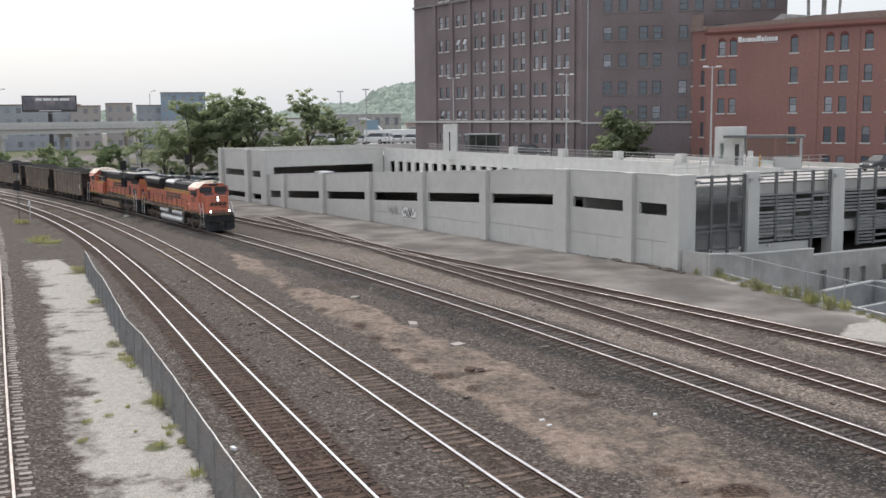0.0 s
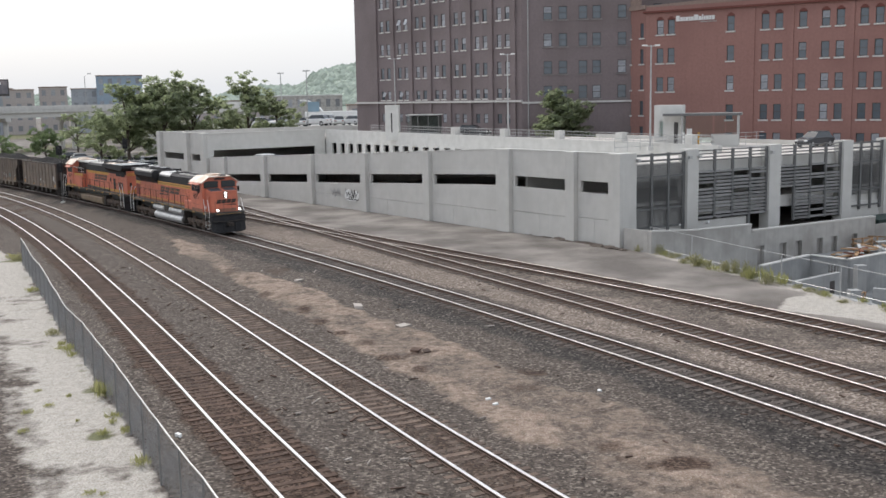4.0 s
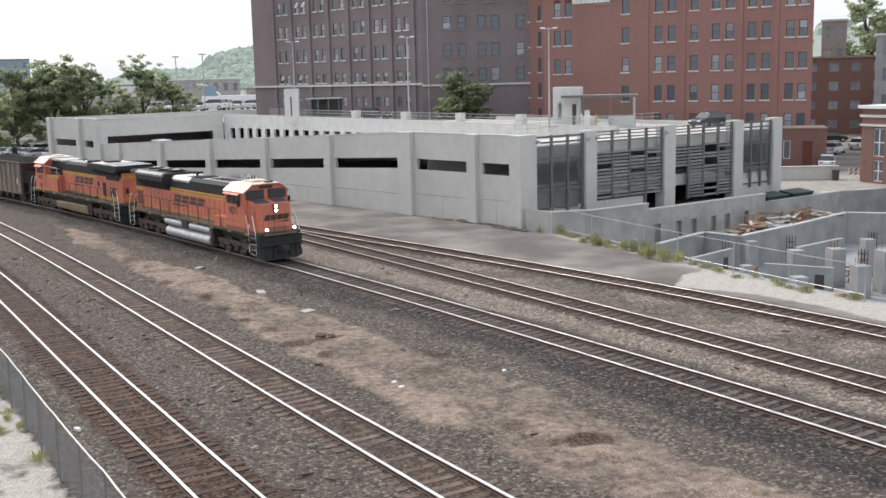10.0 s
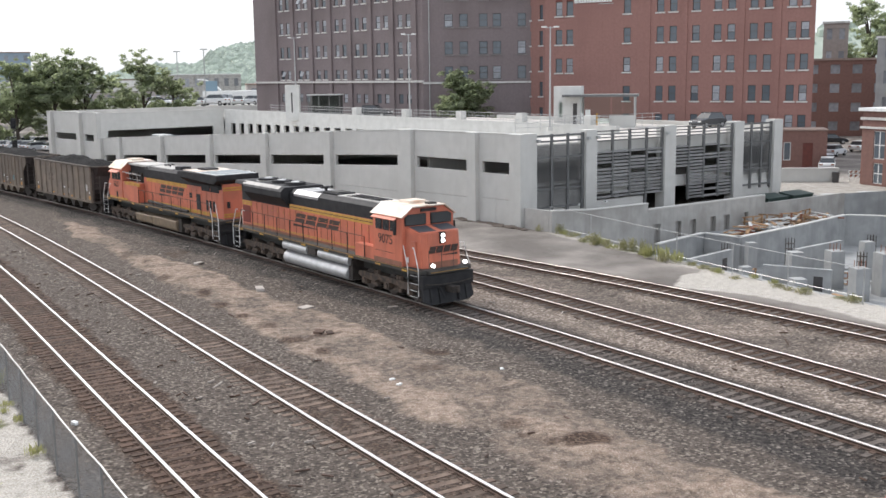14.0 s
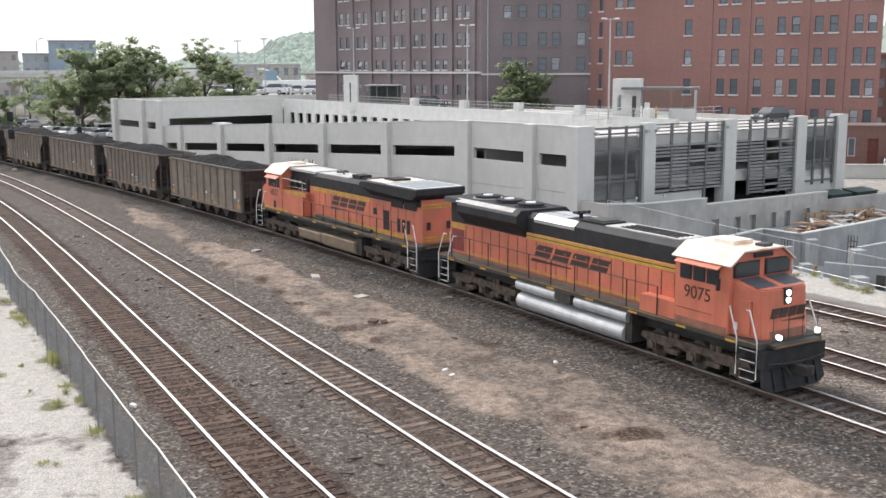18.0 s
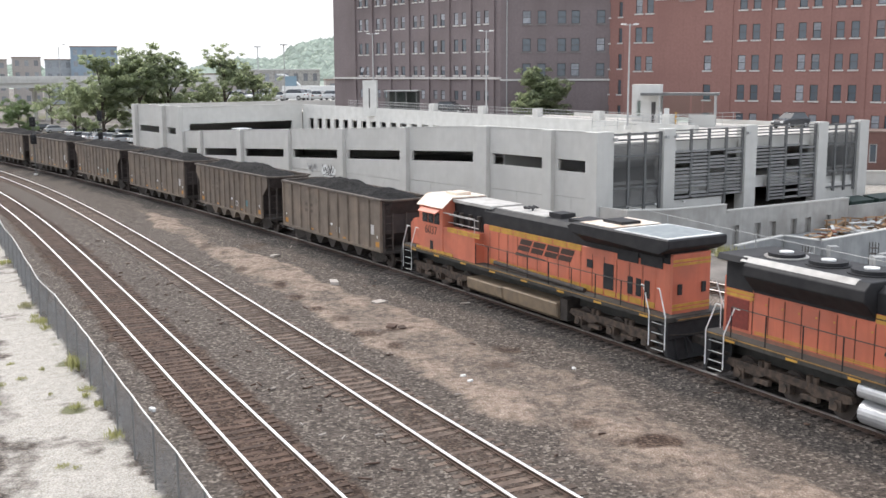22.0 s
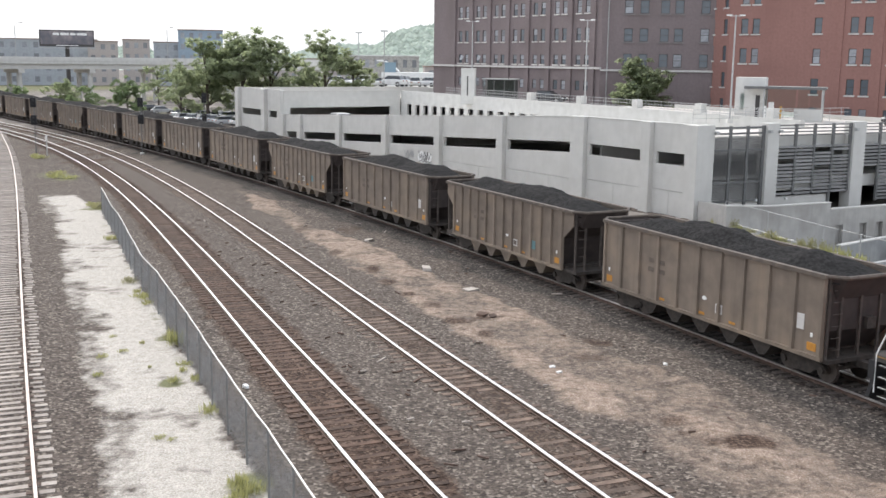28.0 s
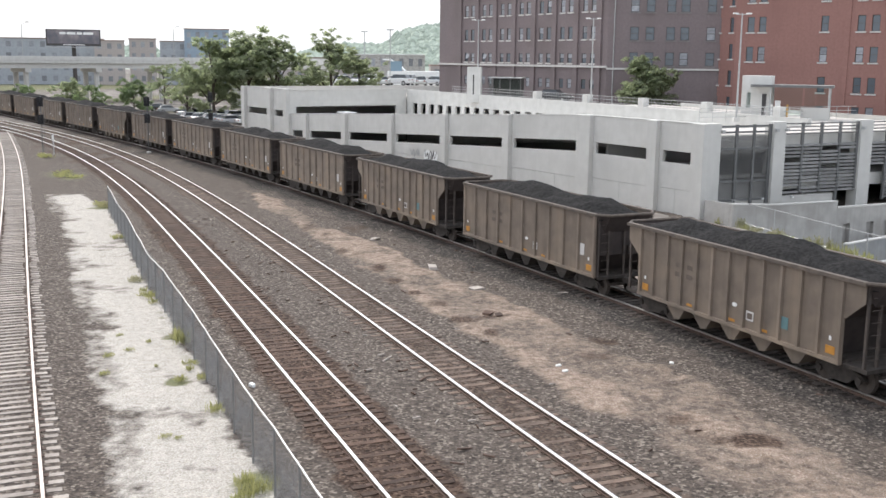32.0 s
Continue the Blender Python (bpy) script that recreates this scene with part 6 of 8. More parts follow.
    part("battery_box", prism_of([(-1.48, 0.5), (-1.54, 1.02), (1.54, 1.02), (1.48, 0.5), (1.2, 0.35), (-1.2, 0.35)], "x", 0.62, 3.7, 0.04), TAN_TANK, t)
    part("tank_end", box_of(-4.1, -3.6, -1.3, 1.3, 0.35, 1.2, bevel=0.05), GRIME, t)
    return t


def coal_heap(x0, x1, w, z0, top, seed):
    """Heaped coal: two long humps with lumps."""
    rng = random.Random(seed)
    bm = bmesh.new()
    nx, ny = 56, 16
    ph = rng.uniform(0, 6)
    g = []
    for i in range(nx + 1):
        row = []
        for j in range(ny + 1):
            u, v = i / nx, j / ny
            x, y = x0 + (x1 - x0) * u, -w + 2 * w * v
            k = math.sin(math.pi * v) ** 0.8
            e = min(1, u * 6, (1 - u) * 6)
            h = z0 + (top - z0) * k * e * (0.8 + 0.2 * math.cos(4 * math.pi * u + ph)) + 0.16 * (noise.noise((x * 1.3 + seed * 9, y * 1.3, 0.3))) * e + 0.07 * noise.noise((x * 4, y * 4, seed))
            row.append(bm.verts.new((x, y, h)))
        g.append(row)
    for i in range(nx):
        for j in range(ny):
            bm.faces.new((g[i][j], g[i + 1][j], g[i + 1][j + 1], g[i][j + 1]))
    for f in bm.faces:
        f.smooth = True
    return bm


def freight_truck(parent, cx):
    bm = bmesh.new()
    for s in (-1, 1):
        y = s * 1.02
        bm_prism(bm, [(cx - 1.15, 0.5), (cx - 0.95, 0.66), (cx - 0.3, 0.78), (cx + 0.3, 0.78), (cx + 0.95, 0.66), (cx + 1.15, 0.5), (cx + 0.6, 0.42), (cx + 0.35, 0.22), (cx - 0.35, 0.22), (cx - 0.6, 0.42)], "y", y - 0.07, y + 0.07)
        for ax in (-0.9, 0.9):
            bm_disc(bm, (cx + ax, y + s * 0.09, 0.46), "y", 0.13, 0.1, 10)
    bm_box(bm, cx - 0.2, cx + 0.2, -1.05, 1.05, 0.5, 0.75)
    tr = part("truck", bm, GRIME, parent)
    for ax in (-0.9, 0.9):
        part("axle", disc_of((cx + ax, 0, 0.46), "y", 0.08, 1.5, 8), STEEL, tr)
        for s in (-1, 1):
            shared("wheel", WHEEL_SMALL, tr, Matrix.Translation((cx + ax, s * 0.78, 0.46)) @ Matrix.Rotation(0 if s < 0 else math.pi, 4, "Z"))


def coal_car(sloped, seed):
    """A loaded coal car: ribbed sides, top chord, end frames with ladders, coal heap, two trucks."""
    t = thing("hopper_car", Matrix(), "brown ribbed hopper car with door chutes, heaped with coal" if sloped else "brown ribbed steel car heaped with black coal", "hopper car", "coal cars in the train")
    L, W, z0, z1 = 6.7, 1.56, 1.1, 3.86
    B = L - 0.85 if sloped else L
    for s in (-1, 1):
        bm = bmesh.new()
        y = s * W
        if sloped:
            bm_prism(bm, [(-L, z1), (L, z1), (L, z1 - 0.62), (B, z0 + 1.45), (B, z0), (-B, z0), (-B, z0 + 1.45), (-L, z1 - 0.62)], "y", y - 0.03, y + 0.03)
        else:
            bm_box(bm, -L, L, y - 0.03, y + 0.03, z0, z1)
        side = part("side_sheet", bm, HOPPER, t)
        n = 13 if sloped else 11
        for i in range(n):
            x = -B + 0.1 + (2 * B - 0.2) * i / (n - 1)
            lo = z0
            part("rib", prism_of([(x - 0.09, y + s * 0.03), (x + 0.09, y + s * 0.03), (x + 0.06, y + s * 0.12), (x - 0.06, y + s * 0.12)], "z", lo, z1), HOPPER, side)
        part("top_chord", box_of(-L - 0.05, L + 0.05, min(y - s * 0.06, y + s * 0.15), max(y - s * 0.06, y + s * 0.15), z1, z1 + 0.13, bevel=0.02), TOP_CHORD, side)
        part("side_sill", box_of(-B, B, min(y - s * 0.04, y + s * 0.12), max(y - s * 0.04, y + s * 0.12), z0 - 0.14, z0), HOPPER, side)

        def plate(name, x, z, w, h, mat, lift=0.0, label="", under=side):
            c = y + s * (0.04 + lift)
            return part(name, box_of(x - w / 2, x + w / 2, c - 0.008, c + 0.008, z0 + z - h / 2, z0 + z + h / 2), mat, under, label)

        for x in (-2.3, 0.3, 2.1):
            plate("reflector", x, 0.13, 0.34, 0.10, ORANGE_TAG)
        for x in (-B + 0.5, B - 0.5):
            plate("orange_tag", x, 0.27, 0.42, 0.28, ORANGE_TAG)
            plate("pale_dot", x - 0.03, 0.68, 0.10, 0.15, WHITE)
        oval = bmesh.new()
        bm_prism(oval, [(0.42 + 0.14 * math.cos(k * math.pi / 6), z0 + 0.76 + 0.08 * math.sin(k * math.pi / 6)) for k in range(12)], "y", y + s * 0.04 - 0.008, y + s * 0.04 + 0.008)
        part("white_oval", oval, WHITE, side)
        tag = plate("data_panel", 1.3, 0.5, 0.40, 0.36, STONE_SILL, label="framed data panel")
        plate("data_field", 1.3, 0.5, 0.27, 0.22, LOGO_FADED, 0.012, under=tag)
        for bx in (-3.15, -2.4):
            for bz, bw in ((1.64, 0.36), (1.25, 0.42)):
                for k in range(3):
                    plate("faded_mark", bx + (k - 1) * bw / 3, bz, bw / 3 - 0.03, 0.19, LOGO_FADED, -0.004, "faded dark lettering bars")
        if sloped:
            plate("teal_patch", 3.05, 0.67, 0.50, 0.44, TEAL, label="teal paint patch")
        else:
            plate("white_patch", 5.62, 1.05, 0.34, 0.55, STONE_SILL, label="white square panel")
    for e in (-1, 1):
        bm = bmesh.new()
        if sloped:
            bm_prism(bm, [(e * L, z1), (e * (L - 0.06), z1), (e * (L - 0.06), z1 - 0.62), (e * (L - 0.97), z0 + 1.45), (e * (L - 1.5), z0), (e * (L - 1.42), z0), (e * (L - 0.89), z0 + 1.45), (e * L, z1 - 0.62)], "y", -W, W)
        else:
            bm_prism(bm, [(e * L, z1), (e * (L - 0.06), z1), (e * (L - 0.06), z0 + 0.9), (e * (L - 0.9), z0), (e * (L - 0.82), z0), (e * L, z0 + 0.9)], "y", -W, W)
        end = part("end_sheet", bm, ENDGREY, t, "sooty end sheet")
        part("end_chord", tube_of([(e * L, -W - 0.04, z1 + 0.07), (e * (L + 0.5), -W + 0.42, z1 + 0.07), (e * (L + 0.5), W - 0.42, z1 + 0.07), (e * L, W + 0.04, z1 + 0.07)], 0.075, 6), TOP_CHORD, end)
        fl = bmesh.new()
        hi = [fl.verts.new((e * a, b, z1 + 0.04)) for a, b in ((L, -W), (L + 0.48, -W + 0.42), (L + 0.48, W - 0.42), (L, W))]
        lo = [fl.verts.new((e * a, b, z1 - c)) for a, b, c in ((L, -W, 0.3), (L + 0.03, -W + 0.42, 0.75), (L + 0.03, W - 0.42, 0.75), (L, W, 0.3))]
        for q in range(3):
            fl.faces.new((hi[q], hi[q + 1], lo[q + 1], lo[q]))
        part("end_flare", fl, ENDGREY, end)
        part("end_platform", box_of(min(e * (L - 1.4), e * (L + 0.22)), max(e * (L - 1.4), e * (L + 0.22)), -1.5, 1.5, z0 - 0.2, z0 - 0.06), GRIME, end)
        for y in (-1.45, -0.9, 0, 0.9, 1.45):
            part("end_post", box_of(min(e * (L - 0.02), e * (L + 0.07)), max(e * (L - 0.02), e * (L + 0.07)), y - 0.045, y + 0.045, z0 - 0.1, z1), END_RAIL, end)
        for z in np.arange(z0 + 0.25, z1 - 0.2, 0.42):
            part("rung", tube_of([(e * (L + 0.12), -1.35, z), (e * (L + 0.12), -0.9, z)], 0.018, 5), END_RAIL, end)
        part("brake_box", box_of(min(e * (L + 0.02), e * (L + 0.2)), max(e * (L + 0.02), e * (L + 0.2)), 0.2, 0.6, 2.0, 2.4), GRIME, end)
        c = part("coupler", box_of(min(e * 6.4, e * 8.0), max(e * 6.4, e * 8.0), -0.13, 0.13, 0.68, 0.92, bevel=0.03), GRIME, t)
        part("knuckle", disc_of((e * 7.95, 0.1, 0.8), "z", 0.12, 0.26, 8), GRIME, c)
        freight_truck(t, e * 5.35)
    part("floor_pan", box_of(-L + 0.8, L - 0.8, -1.4, 1.4, z0 - 0.1, z0 + 0.05), GRIME, t)
    part("centre_sill", box_of(-6.5, 6.5, -0.3, 0.3, 0.6, z0 - 0.1), GRIME, t)
    for x in (-3.45, -1.72, 0.0, 1.73, 3.47):
        part("chute", prism_of([(x - 0.72, z0 - 0.1), (x + 0.72, z0 - 0.1), (x + 0.3, 0.42), (x - 0.02, 0.36)], "y", -1.42, 1.42), HOPPER if sloped else GRIME, t)
    part("coal", coal_heap(-L - 0.25, L + 0.25, W - 0.05, z1 - 0.15, z1 + 0.62, seed), COAL, t, "heaped black coal")
    return t


LOGO_FADED = surf("faded_lettering", (0.12, 0.095, 0.077), (0.135, 0.107, 0.087), 3.0, 0.7)
NUM_LEAD = text_mesh("road_number", "9075", 0.66, LOGO_DARK)
NUM_SECOND = text_mesh("road_number", "6037", 0.62, LOGO_DARK)


def raise_body(loco, at, by):
    """Lift what stands above the trucks; between the given heights the lift changes evenly."""
    seen = set()
    for ob in loco.children_recursive:
        if ob.type != "MESH":
            continue
        if ob.location.z > 0.01:
            ob.location.z += float(np.interp(ob.location.z, at, by))
        elif ob.data.name not in seen:
            seen.add(ob.data.name)
            for v in ob.data.vertices:
                v.co.z += float(np.interp(v.co.z, at, by))


LEAD, SECOND = lead_locomotive(), second_locomotive()
raise_body(LEAD, (0.95, 1.42, 3.9, 4.7), (0.0, 0.18, 0.22, 0.06))
raise_body(SECOND, (0.95, 1.42, 3.9, 4.7), (0.0, 0.18, 0.22, 0.12))
RIDES = [(LEAD, 0.0, 22.85, False), (SECOND, 23.3, 22.25, True)]
CARS = [coal_car(False, 1), coal_car(True, 2), coal_car(False, 3)]
for i in range(16):
    kind = {0: 0, 1: 1, 2: 2}.get(i, (0, 2, 0, 1, 2)[i % 5])
    ob = CARS[kind] if i < 3 else copy_thing(CARS[kind], Matrix())
    RIDES.append((ob, 45.55 + 16.08 * i, 16.08, False))

# ---- sunken building site beside the garage ----
def site():
    t = thing("retaining_wall", Matrix(), "grey concrete basement walls of the open building site", "retaining wall")
    bm = bmesh.new()
    vs = [bm.verts.new((x, y, -3.9)) for x, y in PIT]
    bm.faces.new(vs)
    tagged(part("pit_floor", bm, SITE_CONC), "wet grey concrete floor of the sunken building site", "floor", kind="structure")
    for (x0, y0), (x1, y1) in zip(PIT, PIT[1:] + PIT[:1]):
        a, b = Vector((x0, y0, 0)), Vector((x1, y1, 0))
        n = (b - a).normalized().cross(Vector((0, 0, 1)))
        if (b - a).length > 60:
            continue
        part("edge_wall", box_of(0, (b - a).length, -0.02, 0.3, -3.9, -0.03), SITE_CONC, t, at=frame_of(a, b - a))
    w = thing("ramp_wall", SIDE_M, "stepped grey concrete wall in front of the garage", "wall")
    part("stretch", prism_of([(-0.3, -0.4), (9.7, -3.9), (9.7, 1.22), (4, 1.25), (-0.3, 1.5)], "y", -3.2, -2.85, 0.02), WORN_CONC, w)
    bm = bmesh.new()
    holes = [(10.4 + 2.1 * i + 0.35 * (i % 2), 11.15 + 2.1 * i + 0.35 * (i % 2), -2.0 + 0.2 * (i % 3 == 1), -0.45) for i in range(6)]
    bm_pierced(bm, 9.72, 24.2, -3.9, 0.72, holes, 0.3)
    part("stretch", bm, WORN_CONC, w, at=Matrix.Translation((0, -3.18, 0)))
    part("stretch_back", box_of(9.72, 24.2, -2.86, -2.8, -3.9, 0.72), WORN_CONC, w)
    part("coping", box_of(9.72, 24.2, -3.22, -2.8, 0.72, 0.82), CONCRETE, w)
    part("stretch", box_of(24.22, 36.0, -3.18, -2.85, -3.9, 0.07), WORN_CONC, w)
    part("coping", prism_of([(-0.3, 1.5), (4, 1.25), (9.7, 1.22), (9.7, 1.30), (4, 1.33), (-0.3, 1.58)], "y", -3.23, -2.82), CONCRETE, w)
    part("return", box_of(-0.3, 0.0, -2.84, -0.28, -0.3, 1.52), WORN_CONC, w)
    for x in (25.2, 28.8):
        d = thing("green_bin", SIDE_M @ Matrix.Translation((x, -2.0, -0.3)), "dark green waste bin behind the low wall", "waste bin", "green bins")
        part("body", prism_of([(-0.75, -0.5), (0.75, -0.5), (0.75, 0.75), (-0.75, 0.55)], "x", 0, 2.9, 0.04), BIN_GREEN, d)
        part("lid", prism_of([(-0.8, 0.56), (0.8, 0.76), (0.8, 0.84), (-0.8, 0.64)], "x", -0.05, 2.95), BIN_GREEN, d)
    # inner basement wall, folded in plan
    f = thing("basement_wall", Matrix(), "folded blue-grey basement wall inside the site", "wall")
    fold = [(27.0, 71.8), (32.2, 76.0), (33.9, 73.3), (40.6, 77.6), (48.0, 82.9), (52.5, 80.4), (60.0, 66.0)]
    for p, q in zip(fold[:-1], fold[1:]):
        a, b = Vector((*p, 0)), Vector((*q, 0))
        part("stretch", box_of(0, (b - a).length, 0.0, 0.3, -3.9, -1.25), SITE_CONC, f, at=frame_of(a, b - a))
        part("top_edge", box_of(0, (b - a).length, -0.04, 0.34, -1.25, -1.17), CONC_PALE, f, at=frame_of(a, b - a))
    part("shelf", prism_of([(34.3, 74.2), (48.0, 83.3), (47.0, 86.0), (30.0, 77.6), (32.3, 76.4)], "z", -1.9, -1.7), SITE_CONC, f)
    for x, y, h, wd in ((35.1, 67.0, 2.6, 0.45), (37.7, 66.3, 2.7, 0.5), (37.3, 62.4, 2.2, 0.5), (39.9, 63.6, 2.9, 0.6), (34.5, 72.6, 2.4, 0.35), (31.0, 66.0, 1.9, 0.35), (41.6, 68.8, 2.8, 0.4), (33.4, 63.2, 1.5, 0.45), (43.0, 60.0, 2.4, 0.5)):
        c = thing("concrete_column", Matrix.Translation((x, y, -3.9)), "unfinished square concrete column on the site floor", "column", "columns of the building site")
        part("shaft", box_of(-wd, wd, -wd, wd, 0, h, bevel=0.04), SITE_CONC, c)
        for dx, dy in ((-0.25, -0.25), (0.25, -0.25), (0.25, 0.25), (-0.25, 0.25)) if wd > 0.47 else ():
            part("rebar", tube_of([(dx, dy, h), (dx, dy, h + 0.5)], 0.02, 4), REBAR_RED, c)
    for x, y, L, h, r in ((29.5, 68.5, 5.5, 2.4, 35), (34.0, 64.5, 4.5, 2.0, -40), (38.5, 70.0, 6.0, 2.5, 30), (42.0, 64.0, 5.0, 2.2, -55), (30.5, 61.0, 4.0, 1.6, -62)):
        c = thing("foundation_wall", Matrix.Translation((x, y, -3.9)) @ Matrix.Rotation(radians(r), 4, "Z"), "short freestanding foundation wall", "wall", "foundation walls")
        part("wall", box_of(-L / 2, L / 2, -0.18, 0.18, 0, h, bevel=0.02), SITE_CONC, c)
        part("opening_edge", box_of(L / 4, L / 4 + 0.6, -0.2, -0.18, 0.3, h - 0.5), FRAME_DARK, c)
    rng = random.Random(3)
    for i in range(64):
        u = rng.random()
        x, y = 35.5 + 11 * u + rng.uniform(-1, 1), 77.2 + 6.5 * u + rng.uniform(-0.8, 0.9)
        L = rng.uniform(1.0, 3.2)
        b = thing("plank", Matrix.Translation((x, y, -1.7)) @ Matrix.Rotation(rng.uniform(0, 3.1), 4, "Z"), "raw timber plank lying on the site shelf", "plank", "loose planks")
        bm = box_of(-L / 2, L / 2, -0.12, 0.12, 0.02 + 0.11 * (i % 6), 0.11 + 0.11 * (i % 6))
        part("board", bm, (LUMBER, LUMBER, REBAR_RED, WHITE, CONC_PALE)[i % 5], b)
    # formwork, steel and timber standing about the site
    for x, y, z, r, k in ((38.6, 81.0, -1.7, 20, 0), (40.2, 81.8, -1.7, -35, 0), (42.6, 82.2, -1.7, 10, 1), (44.6, 83.6, -1.7, 40, 0), (37.6, 68.2, -3.9, 25, 0), (39.2, 67.0, -3.9, -20, 1), (33.0, 69.2, -3.9, 50, 0)):
        b = thing("formwork_frame", Matrix.Translation((x, y, z)) @ Matrix.Rotation(radians(r), 4, "Z"), "timber formwork frame leaning on the site shelf" if z > -3 else "timber formwork frame on the site floor", "formwork", "formwork of the building site")
        for u in (-1.0, 0.0, 1.0):
            part("stud", box_of(u - 0.06, u + 0.06, -0.05, 0.05, 0, 0.95), (LUMBER, REBAR_RED)[k], b)
        for w in (0.05, 0.45, 0.85):
            part("rail", box_of(-1.15, 1.15, 0.05, 0.10, w, w + 0.10), LUMBER, b)
        part("brace", tube_of([(-1.0, -0.08, 0.05), (1.0, -0.08, 0.9)], 0.05, 4), (LUMBER, CONC_PALE)[k], b)
    for x, y, z0, h in ((38.2, 63.7, -3.9, 3.0), (36.1, 69.7, -3.9, 3.1), (43.6, 71.5, -3.9, 2.8), (45.0, 66.5, -3.9, 2.6), (31.6, 70.6, -3.9, 2.8)):
        c = thing("rebar_cage", Matrix.Translation((x, y, z0)), "upright rusty rebar cage awaiting concrete", "rebar cage", "rebar cages of the building site")
        for u, v in ((-0.22, -0.22), (0.22, -0.22), (0.22, 0.22), (-0.22, 0.22), (0.0, -0.22), (0.0, 0.22)):
            part("bar", tube_of([(u, v, 0), (u, v, h)], 0.025, 4), GRIME, c)
        for w in np.arange(0.3, h - 0.1, 0.4):
            part("tie_ring", box_of(-0.25, 0.25, -0.25, 0.25, w, w + 0.025), GRIME, c)
    rr = random.Random(12)
    for i in range(30):
        x, y = rr.uniform(30, 46), rr.uniform(56, 74)
        if in_poly(np.array(x), np.array(y), PIT):
            b = thing("rubble", Matrix.Translation((x, y, -3.9)) @ Matrix.Rotation(rr.uniform(0, 3), 4, "Z"), "scattered building rubble on the site floor", "rubble", "rubble of the building site")
            s = rr.uniform(0.2, 0.6)
            part("lump", box_of(-s, s, -s * 0.5, s * 0.5, 0, s * 0.5, bevel=s * 0.12), (LUMBER, FRAME_DARK, SITE_CONC, CONC_PALE, REBAR_RED)[i % 5], b)
    # dark soil heaped at the foot of the garage wall
    q = thing("soil_heap", Matrix(), "dark soil heaped along the garage wall foot", "soil heap")
    bm = bmesh.new()
    for i in range(26):
        u = i / 25
        x, y = 17.2 + (11.6 - 17.2) * u + rr.uniform(-0.3, 0.1), 73.6 + (85.6 - 73.6) * u - 0.5
        r = rr.uniform(0.25, 0.6)
        m = Matrix.Translation((x, y, 0.0)) @ Matrix.Diagonal((r, r * 1.2, rr.uniform(0.05, 0.15), 1))
        o = bmesh.ops.create_icosphere(bm, subdivisions=2, radius=1.0, matrix=m)
        for v in o["verts"]:
            v.co += Vector((rr.uniform(-0.06, 0.06), rr.uniform(-0.06, 0.06), rr.uniform(-0.04, 0.04)))
    tagged(part("heap", bm, SOIL, q), kind="stuff")
    # wire fence along the site's edge
    t = thing("wire_fence", Matrix(), "thin wire fence along the edge of the building site", "fence")
    edge = [(18.9, 72.2), (20.4, 67.2), (22.0, 61.4), (23.0, 58.3), (24.5, 53.8), (25.8, 49.9), (27.4, 45.4)]
    part("top_wire", tube_of([(x, y, 1.75) for x, y in edge], 0.022, 5), GALV, t)
    part("bottom_wire", tube_of([(x, y, 0.35) for x, y in edge], 0.015, 4), GALV, t)
    for x, y in edge:
        part("post", tube_of([(x, y, -0.1), (x, y, 1.78)], 0.035, 5), GALV, t)
    for x, y in ((57.5, 97.5), (59.5, 96.2), (61.2, 95.0)):
        b = thing("barricade", Matrix.Translation((x, y, 0)) @ Matrix.Rotation(-0.5, 4, "Z"), "orange and white striped road barricade", "barricade", "barricades by the street")
        for z in (0.45, 0.85):
            part("board", box_of(-0.9, 0.9, -0.03, 0.03, z, z + 0.25), WHITE, b)
            for k in range(4):
                part("stripe", prism_of([(-0.8 + 0.45 * k, z), (-0.6 + 0.45 * k, z), (-0.45 + 0.45 * k, z + 0.25), (-0.65 + 0.45 * k, z + 0.25)], "y", -0.036, -0.03), REBAR_RED, b)
        for s in (-0.75, 0.75):
            part("leg", box_of(s - 0.04, s + 0.04, -0.3, 0.3, 0, 0.08), WHITE, b)
            part("upright", box_of(s - 0.03, s + 0.03, 0.03, 0.08, 0.05, 1.1), WHITE, b)
    b = thing("litter_bin", Matrix.Translation((55.0, 97.3, 0)), "dark round street litter bin", "litter bin")
    part("drum", tube_of([(0, 0, 0), (0, 0, 1.0)], 0.32, 12, 0.38), FRAME_DARK, b)
    part("rim", disc_of((0, 0, 1.02), "z", 0.4, 0.06, 12), FRAME_DARK, b)


SOIL = surf("dark_soil", (0.085, 0.068, 0.056), (0.13, 0.105, 0.088), 5.0, 0.95, bump=0.4)
BIN_GREEN = surf("dark_green_bin", (0.018, 0.04, 0.032), (0.015, 0.032, 0.026), 2.0, 0.6)
site()


